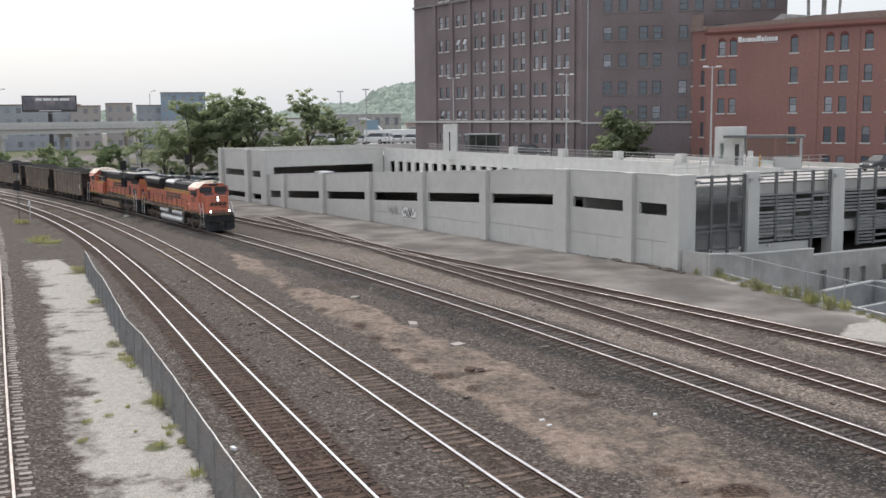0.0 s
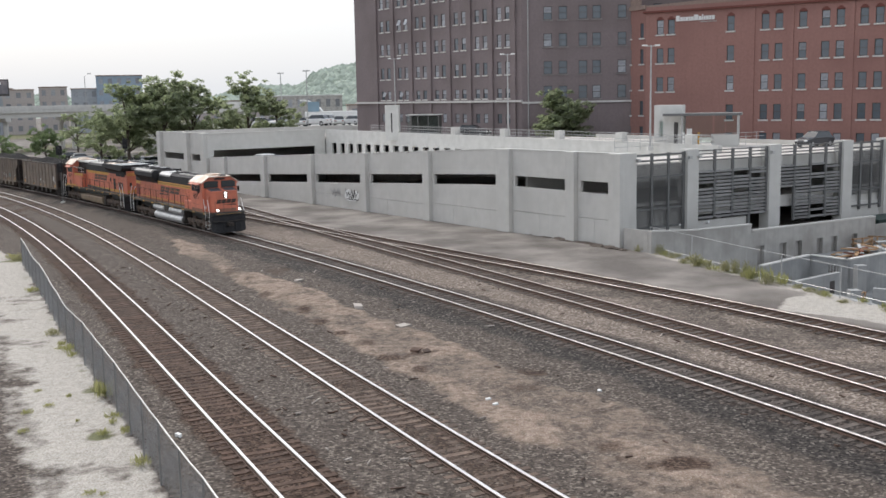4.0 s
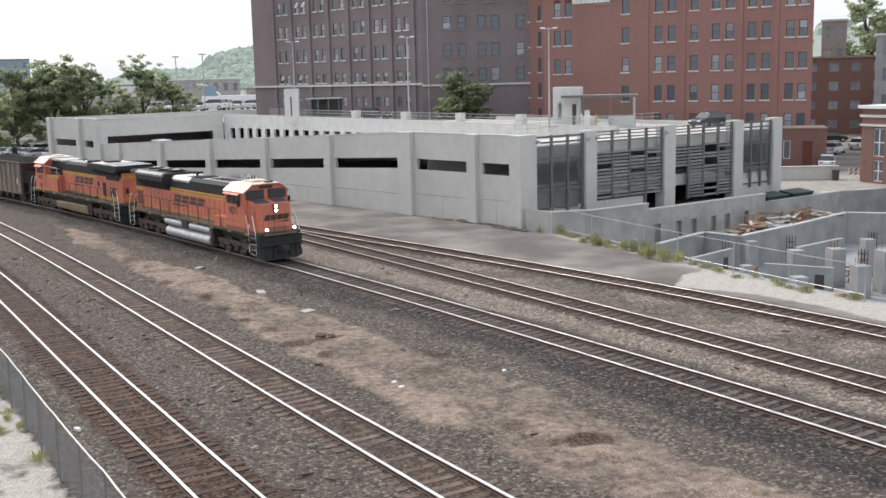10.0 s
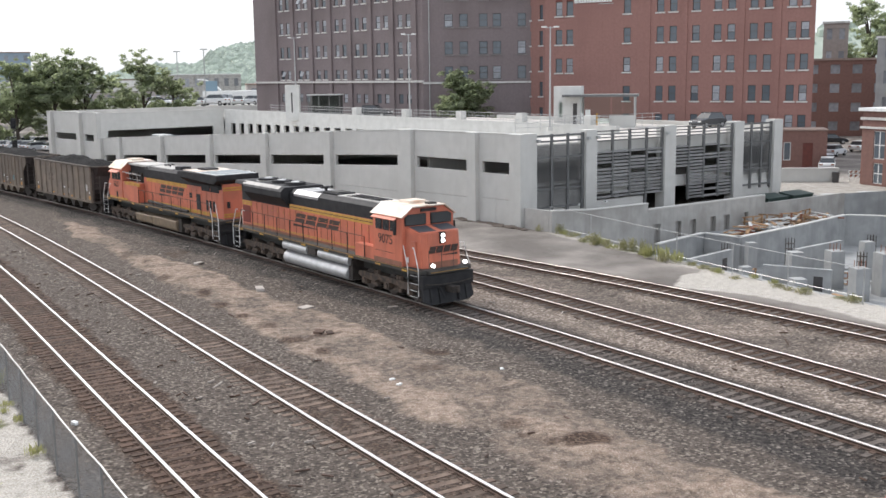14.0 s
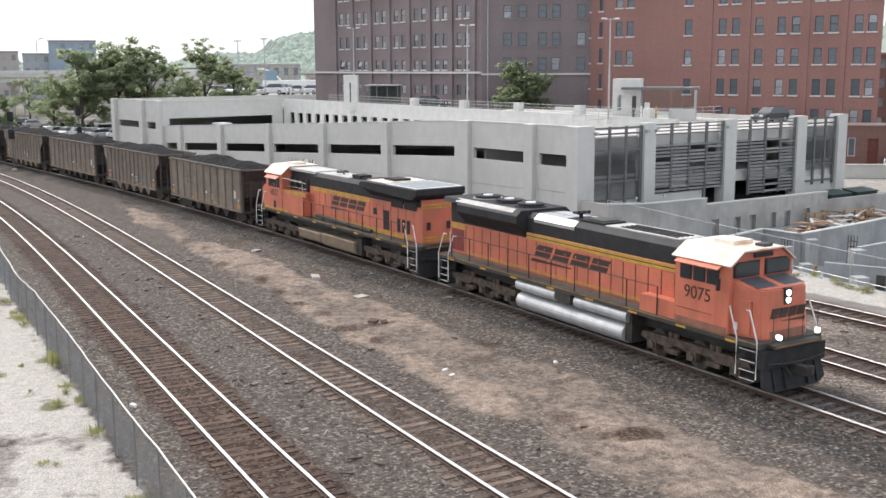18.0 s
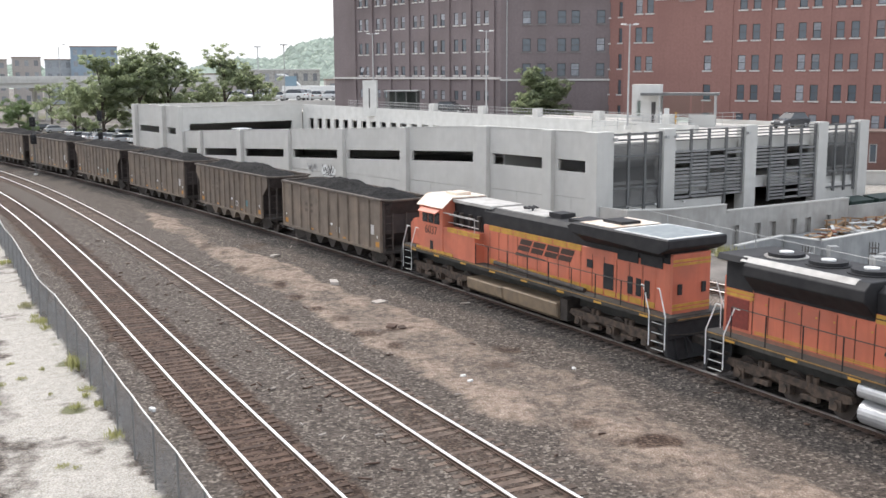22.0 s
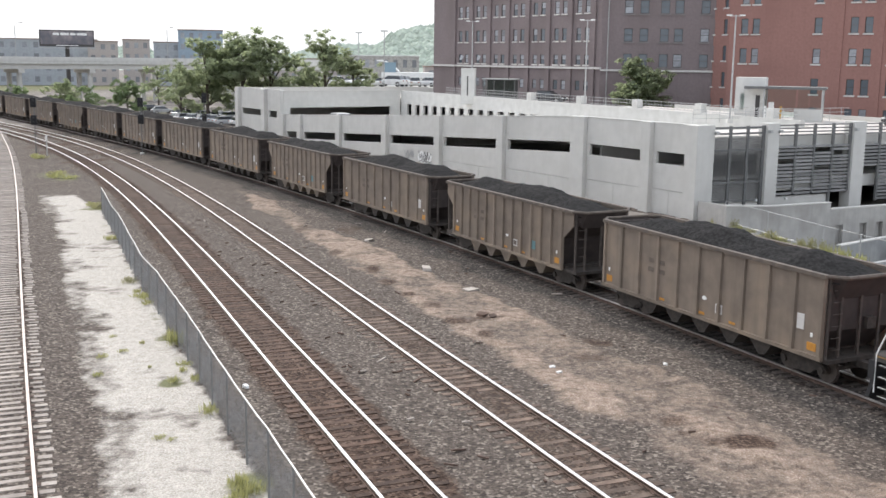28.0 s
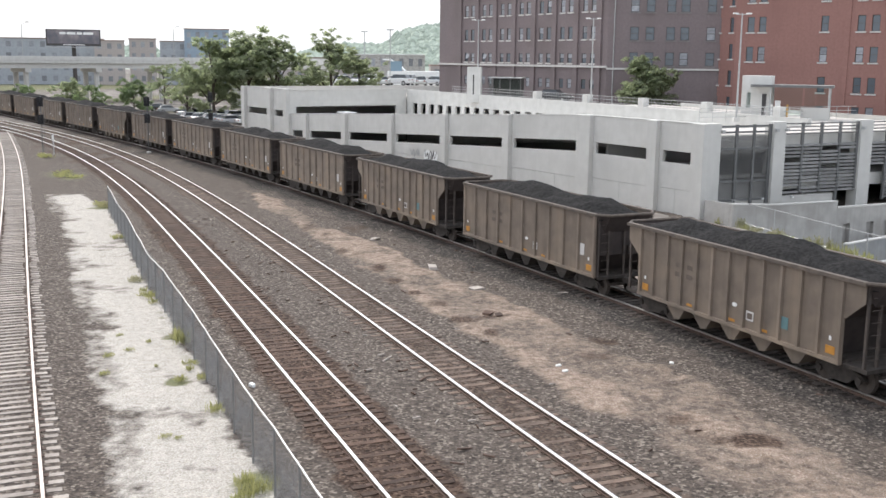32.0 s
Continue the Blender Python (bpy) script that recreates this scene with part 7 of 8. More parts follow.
# ---- leaves, weeds ----
def leaf_mesh(name, mat, n, size, seed, spread=(1, 1, 1), upright=False, thin=0.12):
    """A clump of n small bent leaves round the origin."""
    rng = random.Random(seed)
    vs, fs = [], []
    for i in range(n):
        while True:
            p = Vector((rng.uniform(-1, 1), rng.uniform(-1, 1), rng.uniform(-1, 1)))
            if p.length < 1:
                break
        p = p * (0.55 + 0.45 * rng.random())
        p = Vector((p.x * spread[0], p.y * spread[1], p.z * spread[2]))
        d = Vector((rng.uniform(-1, 1), rng.uniform(-1, 1), rng.uniform(-0.6, 0.8) if not upright else rng.uniform(1.0, 2.5))).normalized()
        u = d.orthogonal().normalized()
        if rng.random() < 0.5:
            u = d.cross(u)
        s = size * rng.uniform(0.6, 1.4)
        k = len(vs)
        w = 0.45 if not upright else thin
        vs += [p, p + d * s * 0.5 + u * s * w, p + d * s, p + d * s * 0.5 - u * s * w]
        fs += [(k, k + 1, k + 2), (k, k + 2, k + 3)]
    me = bpy.data.meshes.new(name)
    me.from_pydata([tuple(v) for v in vs], [], fs)
    me.materials.append(mat)
    return me


CLUMPS = [leaf_mesh("leaf_clump", LEAF, 70, 0.42, s, (1, 1, 0.75)) for s in (1, 2, 3)]
CLUMPS_PALE = [leaf_mesh("leaf_clump", LEAF_HAZED, 70, 0.42, s, (1, 1, 0.8)) for s in (4, 5)]


def joined(name, pieces, parent):
    """One mesh of leaves from clumps, each given with its matrix."""
    vs, fs, mats = [], [], []
    for me, m in pieces:
        k = len(vs)
        vs += [tuple(m @ v.co) for v in me.vertices]
        fs += [tuple(i + k for i in f.vertices) for f in me.polygons]
        if me.materials[0] not in mats:
            mats.append(me.materials[0])
    out = bpy.data.meshes.new(name)
    out.from_pydata(vs, [], fs)
    for q in mats:
        out.materials.append(q)
    ob = new(name, out)
    ob.parent = parent
    return tagged(ob, kind="stuff")


def tree(x, y, z, h, r, label, seed, pale=False, n=26, low=0.35):
    """A tapered trunk, limbs that fork, and a crown of many small leaf clumps gathered round the twig ends, with gaps between."""
    rng = random.Random(seed)
    t = thing("tree", Matrix.Translation((x, y, z)), label, "tree", "")
    lean = rng.uniform(-0.3, 0.3)
    part("trunk", tube_of([(0, 0, -0.1), (lean * 0.4, 0, h * 0.25), (lean, rng.uniform(-0.3, 0.3), h * 0.55), (lean * 1.4, 0, h * 0.8)], 0.02 * h + 0.05, 8, 0.04), BARK, t)
    tips = []
    for i in range(10):
        a = 2 * math.pi * i / 10 * 1.62 + rng.uniform(-0.4, 0.4)
        f = low + (0.95 - low) * (i + rng.random()) / 10
        k = (f - low) / (0.95 - low)
        w = r * (0.55 + 0.5 * math.sin(math.pi * min(1, 0.25 + 0.75 * k) ** 0.9)) * rng.uniform(0.7, 1.0) * (1.0 if k < 0.8 else 0.6)
        base = Vector((lean * f, 0, h * max(0.18, f - 0.28)))
        end = Vector((math.cos(a) * w * 0.75, math.sin(a) * w * 0.75, h * f))
        mid = base.lerp(end, 0.5) + Vector((0, 0, 0.04 * h))
        part("limb", tube_of([base, mid, end], 0.011 * h, 5, 0.03), BARK, t)
        tips += [(end, 1.0), (mid.lerp(end, 0.55), 0.8)]
        for q in range(3):
            tips.append((end + Vector((rng.uniform(-1, 1), rng.uniform(-1, 1), rng.uniform(-0.5, 0.7))) * r * 0.34, 0.75))
    src = CLUMPS_PALE if pale else CLUMPS
    crown = []
    for i in range(int(n * 3.0)):
        p, size = rng.choice(tips)
        o = Vector((rng.gauss(0, 0.19), rng.gauss(0, 0.19), rng.gauss(0, 0.16))) * r
        s = rng.uniform(0.10, 0.25) * r * size
        m = Matrix.Translation(p + o) @ Matrix.Rotation(rng.uniform(0, 6), 4, "Z") @ Matrix.Rotation(rng.uniform(-0.5, 0.5), 4, "X") @ Matrix.Diagonal((s, s, s * 0.7, 1))
        crown.append((rng.choice(src), m))
    joined("crown", crown, t)
    return t


WEEDS = [leaf_mesh("weed_clump", WEED, 26, 0.8, s, (0.9, 0.9, 0.10), True, 0.05) for s in (11, 12)]


WEEDS_D = [leaf_mesh("weed_clump", DULL_LEAF, 60, 0.55, s, (1.0, 1.0, 0.45), True, 0.045) for s in (15, 16)]
SPRIGS = [leaf_mesh("weed_sprig", DULL_LEAF, 60, 0.26, s, (1.0, 1.0, 1.0)) for s in (17, 18)]


def weed(x, y, s, h, green=False, seed=0):
    t = thing("weed", Matrix.Translation((x, y, 0.0)), "dull olive weed clump on the edge of bare ground" if green else "yellow-green weed clump on bare ground", "weed", "weeds")
    rng = random.Random(seed)
    tuft = []
    for k in range(3):
        tuft.append((rng.choice(WEEDS_D if green else WEEDS), Matrix.Translation((rng.uniform(-0.4, 0.4) * s, rng.uniform(-0.4, 0.4) * s, 0.0)) @ Matrix.Rotation(rng.uniform(0, 6), 4, "Z") @ Matrix.Diagonal((s, s, h, 1))))
    if green:
        for k in range(2):
            tuft.append((rng.choice(SPRIGS), Matrix.Translation((rng.uniform(-0.4, 0.4) * s, rng.uniform(-0.4, 0.4) * s, h * 0.45)) @ Matrix.Diagonal((s * 0.5, s * 0.5, h * 0.5, 1))))
    joined("leaves", tuft, t)


# ragged growth along the edge of the building site
rng = random.Random(31)
EDGE = [(18.9, 72.4), (20.5, 67.0), (22.2, 61.0), (23.2, 58.2), (24.7, 53.6), (26.0, 49.7), (27.7, 45.0)]
for (x0, y0), (x1, y1), n, h in zip(EDGE[:-1], EDGE[1:], (5, 8, 6, 5, 4, 4), (0.7, 0.9, 1.3, 0.6, 0.4, 0.35)):
    for k in range(n):
        u = (k + rng.random()) / n
        weed(x0 + (x1 - x0) * u + rng.uniform(-0.8, 0.1), y0 + (y1 - y0) * u, rng.uniform(0.3, 0.65), h * rng.uniform(0.3, 1.2), rng.random() < 0.7, rng.randrange(999))

rng = random.Random(21)
for k in range(4):
    weed(-5.3 + rng.uniform(-0.4, 0.3), 25.4 + rng.uniform(-0.8, 0.8), 0.32, rng.uniform(0.3, 0.6), False, k)
for x, y, s, h, g in ((-11.0, 39.4, 0.5, 0.8, False), (-11.3, 40.2, 0.4, 0.5, True), (-9.8, 34.7, 0.3, 0.25, False), (-13.2, 37.5, 0.25, 0.2, False), (-12.6, 35.2, 0.25, 0.2, False), (-14.6, 47.2, 0.4, 0.4, False), (-16.2, 50.8, 0.4, 0.4, True), (-37.8, 96.8, 1.2, 0.4, False), (-38.4, 99.2, 1.1, 0.35, False), (-35.8, 94.9, 1.0, 0.35, False), (-36.8, 95.6, 1.0, 0.3, False), (-45.6, 113.4, 1.0, 0.5, False), (-46.6, 114.8, 0.9, 0.5, False), (-26.7, 76.4, 0.8, 0.5, True), (-27.3, 77.4, 0.7, 0.4, False), (-7.7, 31.4, 0.4, 0.4, False), (10.2, 86.9, 0.9, 0.8, True), (5.5, 94.2, 0.7, 0.6, True), (-0.6, 104.5, 0.8, 0.7, True)):
    weed(x, y, s, h, g, int(abs(x * 7 + y)))

# ---- chain-link fence beside the white path ----
FENCE = [(-25.3, 73.6), (-19.5, 59.8), (-16.5, 52.3), (-13.2, 44.9), (-10.8, 39.4), (-8.68, 34.5), (-7.35, 31.2), (-5.9, 27.9), (-4.85, 25.5), (-2.75, 20.5), (-0.5, 15.3)]


def along(pts, d):
    for (x0, y0), (x1, y1) in zip(pts[:-1], pts[1:]):
        L = math.hypot(x1 - x0, y1 - y0)
        if d <= L:
            return x0 + (x1 - x0) * d / L, y0 + (y1 - y0) * d / L
        d -= L
    return pts[-1]


def link_fence():
    t = thing("chain_link_fence", Matrix(), "grey chain-link fence with steel posts along the track", "fence")
    total = sum(math.hypot(b[0] - a[0], b[1] - a[1]) for a, b in zip(FENCE[:-1], FENCE[1:]))
    n = int(total / 2.6)
    rng = random.Random(6)
    pts = [along(FENCE, total * i / n) for i in range(n + 1)]
    tops = [1.92 + rng.uniform(-0.05, 0.04) - 0.28 * math.exp(-((p[1] - 48.2) / 1.6) ** 2) - 0.14 * math.exp(-((p[1] - 66.0) / 2.5) ** 2) for p in pts]
    H = 1.9
    for (x, y), z in zip(pts, tops):
        part("fence_post", tube_of([(x, y, -0.1), (x, y, z)], 0.035, 6), GALV_DARK, t)
    for (a, b, za, zb) in zip(pts[:-1], pts[1:], tops[:-1], tops[1:]):
        part("top_rail", tube_of([(*a, za), ((a[0] + b[0]) / 2, (a[1] + b[1]) / 2, (za + zb) / 2 - 0.02), (*b, zb)], 0.028, 5), GALV, t)
        L = math.hypot(b[0] - a[0], b[1] - a[1])
        bm = bmesh.new()
        for s in (1, -1):
            d = -H
            while d < L:
                # a diagonal from (d, 0) to (d + H, H), clipped to the bay
                u0, u1 = max(d, 0), min(d + H, L)
                if u1 - u0 > 0.02:
                    p, q = (u0, u0 - d), (u1, u1 - d)
                    if s < 0:
                        p, q = (L - p[0], p[1]), (L - q[0], q[1])
                    w = 0.0038
                    vs = [bm.verts.new((p[0] - w, 0, p[1] + 0.03)), bm.verts.new((p[0] + w, 0, p[1] + 0.03)), bm.verts.new((q[0] + w, 0, q[1] + 0.03)), bm.verts.new((q[0] - w, 0, q[1] + 0.03)), bm.verts.new(((p[0] + q[0]) / 2, 0.006, (p[1] + q[1]) / 2 + 0.03))]
                    bm.faces.new(vs[:4])
                    bm.faces.new((vs[0], vs[4], vs[3]))
                    bm.faces.new((vs[1], vs[2], vs[4]))
                d += 0.075
        part("wire_mesh", bm, GALV_DARK, t, at=frame_of(Vector((*a, 0)), Vector((b[0] - a[0], b[1] - a[1], 0))))


rng = random.Random(77)
for k in range(9):
    x, y = along(FENCE, 8 + 40 * rng.random())
    weed(x - rng.uniform(0.05, 0.45), y - rng.uniform(0.0, 0.3), rng.uniform(0.2, 0.42), rng.uniform(0.15, 0.4), False, k)
for k in range(6):
    u = rng.random()
    weed(-13.0 + 4.6 * u + rng.uniform(-1.5, 0.3), 41 - 12 * u, rng.uniform(0.12, 0.25), rng.uniform(0.08, 0.2), False, k)
GALV_DARK = surf("weathered_galvanised_wire", (0.25, 0.25, 0.245), (0.20, 0.20, 0.198), 4.0, 0.6, 0.3)
link_fence()


def track_debris():
    """Loose spikes, tie plates and splinters strewn on the ballast between the tracks."""
    rr = random.Random(41)
    groups = {}
    for i in range(320):
        a, b = rr.choice((("B", "C"), ("B", "C"), ("C", "D"), ("D", "E"), ("E", "F")))
        y = 22 + 50 * rr.random() ** 1.4
        u = rr.random()
        x = line_x(a, y) * (1 - u) + line_x(b, y) * u
        if min(abs(x - line_x(n, y)) for n in "BCDEF") < 1.5:
            continue
        L, w = rr.uniform(0.03, 0.15) * rr.choice((1, 1, 1, 1.8)), rr.uniform(0.015, 0.04)
        m = Matrix.Translation((x, y, 0.05)) @ Matrix.Rotation(rr.uniform(0, 3.14), 4, "Z") @ Matrix.Rotation(rr.uniform(-0.25, 0.25), 4, "Y")
        k = rr.choice((0, 0, 1, 2))
        bm = groups.setdefault(k, bmesh.new())
        for v in bm_box(bm, -L, L, -w, w, -0.02, 0.03):
            v.co = m @ v.co
    for k, bm in groups.items():
        lab = ("rusty spikes and plates strewn on the ballast", "pale splinters strewn on the ballast", "dark broken tie bits strewn on the ballast")[k]
        tagged(part("debris", bm, (RUST, TIE_PALE, TIE_DARK)[k]), lab, "debris", kind="stuff")


track_debris()


# ---- signals, posts, litter by the tracks ----
def signal(x, y, heads, top):
    t = thing("railway_signal", Matrix.Translation((x, y, 0)), "black two-headed railway signal on a thin mast", "railway signal", "railway signals")
    part("mast", tube_of([(0, 0, 0), (0, 0, top)], 0.05, 7), MULLION, t)
    part("footing", box_of(-0.22, 0.22, -0.22, 0.22, -0.1, 0.2, bevel=0.03), CONCRETE, t)
    for z0, z1 in heads:
        hd = part("signal_head", box_of(-0.32, 0.32, -0.30, -0.12, z0, z1, bevel=0.12), BLACK, t)
        for k in range(2):
            part("lamp_hood", tube_of([(0, -0.3, z0 + (z1 - z0) * (0.3 + 0.4 * k)), (0, -0.55, z0 + (z1 - z0) * (0.3 + 0.4 * k) - 0.03)], 0.13, 8), BLACK, hd)
    for u in (-0.18, 0.18):
        part("ladder_rail", tube_of([(u, 0.2, 0.3), (u, 0.2, top - 0.4)], 0.016, 4), MULLION, t)
    for w in np.arange(0.6, top - 0.5, 0.5):
        part("rung", tube_of([(-0.18, 0.2, w), (0.18, 0.2, w)], 0.012, 4), MULLION, t)


signal(-47.2, 116.6, ((5.45, 6.5), (3.5, 4.55)), 6.6)
signal(-36.35, 120.4, ((5.45, 6.5), (3.5, 4.55)), 6.6)
signal(-36.0, 149.5, ((4.75, 6.15), (2.2, 3.2)), 6.2)
SLAB = surf("dusty_broken_concrete", (0.46, 0.415, 0.37), (0.38, 0.34, 0.30), 6.0, 0.9, bump=0.3)
p = thing("marker_post", Matrix.Translation((-46.4, 117.6, 0)), "short pale trackside marker post", "post")
part("stake", tube_of([(0, 0, -0.1), (0, 0, 2.3)], 0.07, 6), GALV, p)
part("plate", box_of(-0.12, 0.12, -0.09, -0.07, 1.7, 2.2), WHITE, p)
for x, y, s, m, lab, cat in ((-7.1, 34.3, 0.10, WHITE, "small white litter box by the fence", "litter"), (0.85, 50.05, 0.30, SLAB, "pale broken concrete lump on dirt", "rubble"), (-1.45, 55.2, 0.32, SLAB, "pale flat concrete lump on dirt", "rubble"), (3.88, 36.5, 0.09, WHITE, "small white stone on the dirt", "stone"), (3.7, 37.2, 0.08, WHITE, "small white stone on the dirt", "stone"), (8.0, 37.8, 0.07, WHITE, "small white stone on the dirt", "stone"), (1.3, 45.0, 0.26, TIE_DARK, "dark clod at the edge of a hole", "clod"), (1.75, 44.75, 0.2, TIE_DARK, "dark clod at the edge of a hole", "clod"), (-5.3, 64.0, 0.25, SLAB, "pale broken concrete lump on dirt", "rubble")):
    t = thing(cat, Matrix.Translation((x, y, 0.02)) @ Matrix.Rotation(x, 4, "Z"), lab, cat)
    bm = box_of(-s * 1.2, s * 1.2, -s * 0.7, s * 0.7, -0.05, s * (0.6 if s < 0.15 else 0.3))
    rr = random.Random(int(x * 10))
    for v in bm.verts:
        v.co += Vector((rr.uniform(-0.3, 0.3), rr.uniform(-0.2, 0.2), rr.uniform(-0.05, 0.2))) * s
    soften(bm, s * 0.15)
    part("lump", bm, m, t)

# ---- cars ----
def make_car(paint, label):
    """A parked car: body with wheel arches implied, glasshouse, windows, four wheels, lights."""
    t = thing("car", Matrix(), label, "car", "parked cars")
    body = [(-2.15, 0.35), (-2.2, 0.75), (-2.1, 0.95), (-1.2, 1.02), (1.0, 0.98), (1.9, 0.82), (2.2, 0.62), (2.18, 0.35), (1.75, 0.28), (-1.75, 0.28)]
    part("body", prism_of(body, "y", -0.88, 0.88, 0.08), paint, t)
    bm = bmesh.new()
    lo = [(-1.85, -0.82), (1.0, -0.82), (1.0, 0.82), (-1.85, 0.82)]
    hi = [(-1.45, -0.64), (0.25, -0.64), (0.25, 0.64), (-1.45, 0.64)]
    a = [bm.verts.new((x, y, 0.98)) for x, y in lo]
    b = [bm.verts.new((x, y, 1.5)) for x, y in hi]
    for i in range(4):
        bm.faces.new((a[i], a[(i + 1) % 4], b[(i + 1) % 4], b[i]))
    bm.faces.new(b)
    part("glasshouse", bm, CAB_GLASS, t, "dark car windows")
    part("roof", box_of(-1.5, 0.3, -0.66, 0.66, 1.47, 1.54, bevel=0.03), paint, t)
    for x in (-1.35, 1.35):
        for y in (-0.8, 0.8):
            w = part("wheel", disc_of((x, y, 0.33), "y", 0.33, 0.22, 14), BLACK, t)
            part("rim", disc_of((x, y * 1.14, 0.33), "y", 0.19, 0.03, 10), GALV, w)
    for y in (-0.6, 0.6):
        part("headlight", box_of(2.12, 2.2, y - 0.18, y + 0.18, 0.6, 0.74), WHITE, t)
        part("tail_light", box_of(-2.22, -2.14, y - 0.18, y + 0.18, 0.72, 0.88), REBAR_RED, t)
    return t


PAINTS = [("white", (0.78, 0.78, 0.77)), ("silver", (0.45, 0.46, 0.47)), ("dark grey", (0.05, 0.052, 0.056)), ("black", (0.015, 0.015, 0.017)), ("pale grey", (0.62, 0.63, 0.64)), ("dark red", (0.15, 0.02, 0.02))]
BASE = {}


def car(k, x, y, z, turn, big=1.0):
    name, col = PAINTS[k]
    m = Matrix.Translation((x, y, z)) @ Matrix.Rotation(radians(turn), 4, "Z") @ Matrix.Diagonal((big, big, big * (1.0 if big == 1 else 1.08), 1))
    if k not in BASE:
        BASE[k] = make_car(surf("car_paint_" + name.replace(" ", "_"), col, tuple(c * 0.92 for c in col), 2.0, 0.25), name + " car parked on open ground")
        BASE[k].matrix_basis = m
        return BASE[k]
    return copy_thing_scaled(BASE[k], m)


def copy_thing_scaled(ob, m):
    c = copy_thing(ob, m.normalized())
    c.matrix_basis = m
    return c


def label_at(ob, text):
    ob["label"] = text
    return ob


rng = random.Random(9)
# rows by the far lot beyond the garage end
for i in range(7):
    car(rng.choice((0, 0, 4, 1, 0)), -47.5 + 2.3 * i + rng.uniform(-0.4, 0.4), 183.5 - 2.0 * i + rng.uniform(-1, 1), 0, 60 + rng.uniform(-25, 25))
for i in range(6):
    car(rng.choice((0, 4, 0, 1)), -52.0 + 2.8 * i, 196.5 - 1.4 * i + rng.uniform(-1, 1), 0, 60 + rng.uniform(-25, 25))
for i, (x, y) in enumerate(((-62.0, 214.0), (-58.5, 208.0), (-66.5, 220.5), (-86, 226), (-96, 219))):
    car((2, 1, 0, 3, 4)[i], x, y, 0, 30)
label_at(car(2, 12.1, 136.4, 5.9, -30, 1.0), "dark car with pale hood on the garage roof")
label_at(car(2, 39.7, 93.6, 5.98, 208, 0.86), "dark grey car parked on the garage roof")
label_at(car(0, -14.5, 128.6, 2.66, 123, 1.2), "white car on the garage ramp")
for i, (x, y, k, a) in enumerate(((71.5, 134.8, 0, 30), (74.2, 139.0, 2, 25), (60.9, 109.7, 0, 60), (79.5, 134.0, 0, 30), (81.5, 132.0, 2, 30), (76.5, 152.5, 1, -20), (83.5, 149.0, 3, -20), (72.0, 128.0, 4, 40), (86.0, 157.0, 5, -20), (63.0, 113.5, 4, 60))):
    car(k, x, y, 0.0, a)


# ---- raised far lot with white vehicles ----
def far_lot():
    t = thing("raised_lot", Matrix(), "low retaining wall of a raised far car lot", "retaining wall")
    part("fill", prism_of([(-52, 236), (6, 246), (40, 300), (-52, 300)], "z", 0, 4.9), CONCRETE, t)
    part("railing", tube_of([(-52, 236.2, 5.6), (5.8, 246.1, 5.6)], 0.08, 5), GALV, t)
    r = random.Random(4)
    for i in range(11):
        car(r.choice((0, 0, 0, 4)), -27 + 2.9 * i, 243.0 + 0.5 * i + (i % 3) * 3.8, 4.9, r.choice((80, 20, 150)) + r.uniform(-15, 15), r.uniform(1.25, 1.7))
    b = thing("white_shed", Matrix.Translation((-13.5, 262, 4.9)), "white metal shed with a curved blue roof", "shed")
    part("wall", box_of(-5, 12, -3, 3, 0, 3.2), WHITE, b)
    part("band", box_of(-5.05, 12.05, -3.05, 3.05, 1.6, 1.9), ROOF_GREY, b)
    arch = bmesh.new()
    pts = [(-6.2 + 0.9 * i, 3.0 + 3.2 * math.sin(math.pi * (0.45 + 0.5 * i / 6))) for i in range(7)]
    bm_prism(arch, pts + [(x, z - 0.35) for x, z in pts[::-1]], "y", -2, 2)
    part("curved_roof", arch, WHITE, b)
    part("glass_front", box_of(-4.5, -1.5, -2.2, -2.1, 3.2, 5.6), BLUE_GLASS, b)
    for x, y in ((-16.5, 240.0), (-24.0, 258.0)):
        l = thing("lamp_post", Matrix.Translation((x, y, 4.9)), "tall thin far car lot lamp post", "lamp post", "far lamp posts")
        part("pole", tube_of([(0, 0, 0), (0, 0, 12.6)], 0.12, 6), GALV, l)
        part("lamp_head", box_of(-0.8, 0.8, -0.15, 0.15, 12.5, 12.75), GALV, l)


BLUE_GLASS = glassy("pale_blue_glass", (0.25, 0.35, 0.42), 0.1)
far_lot()


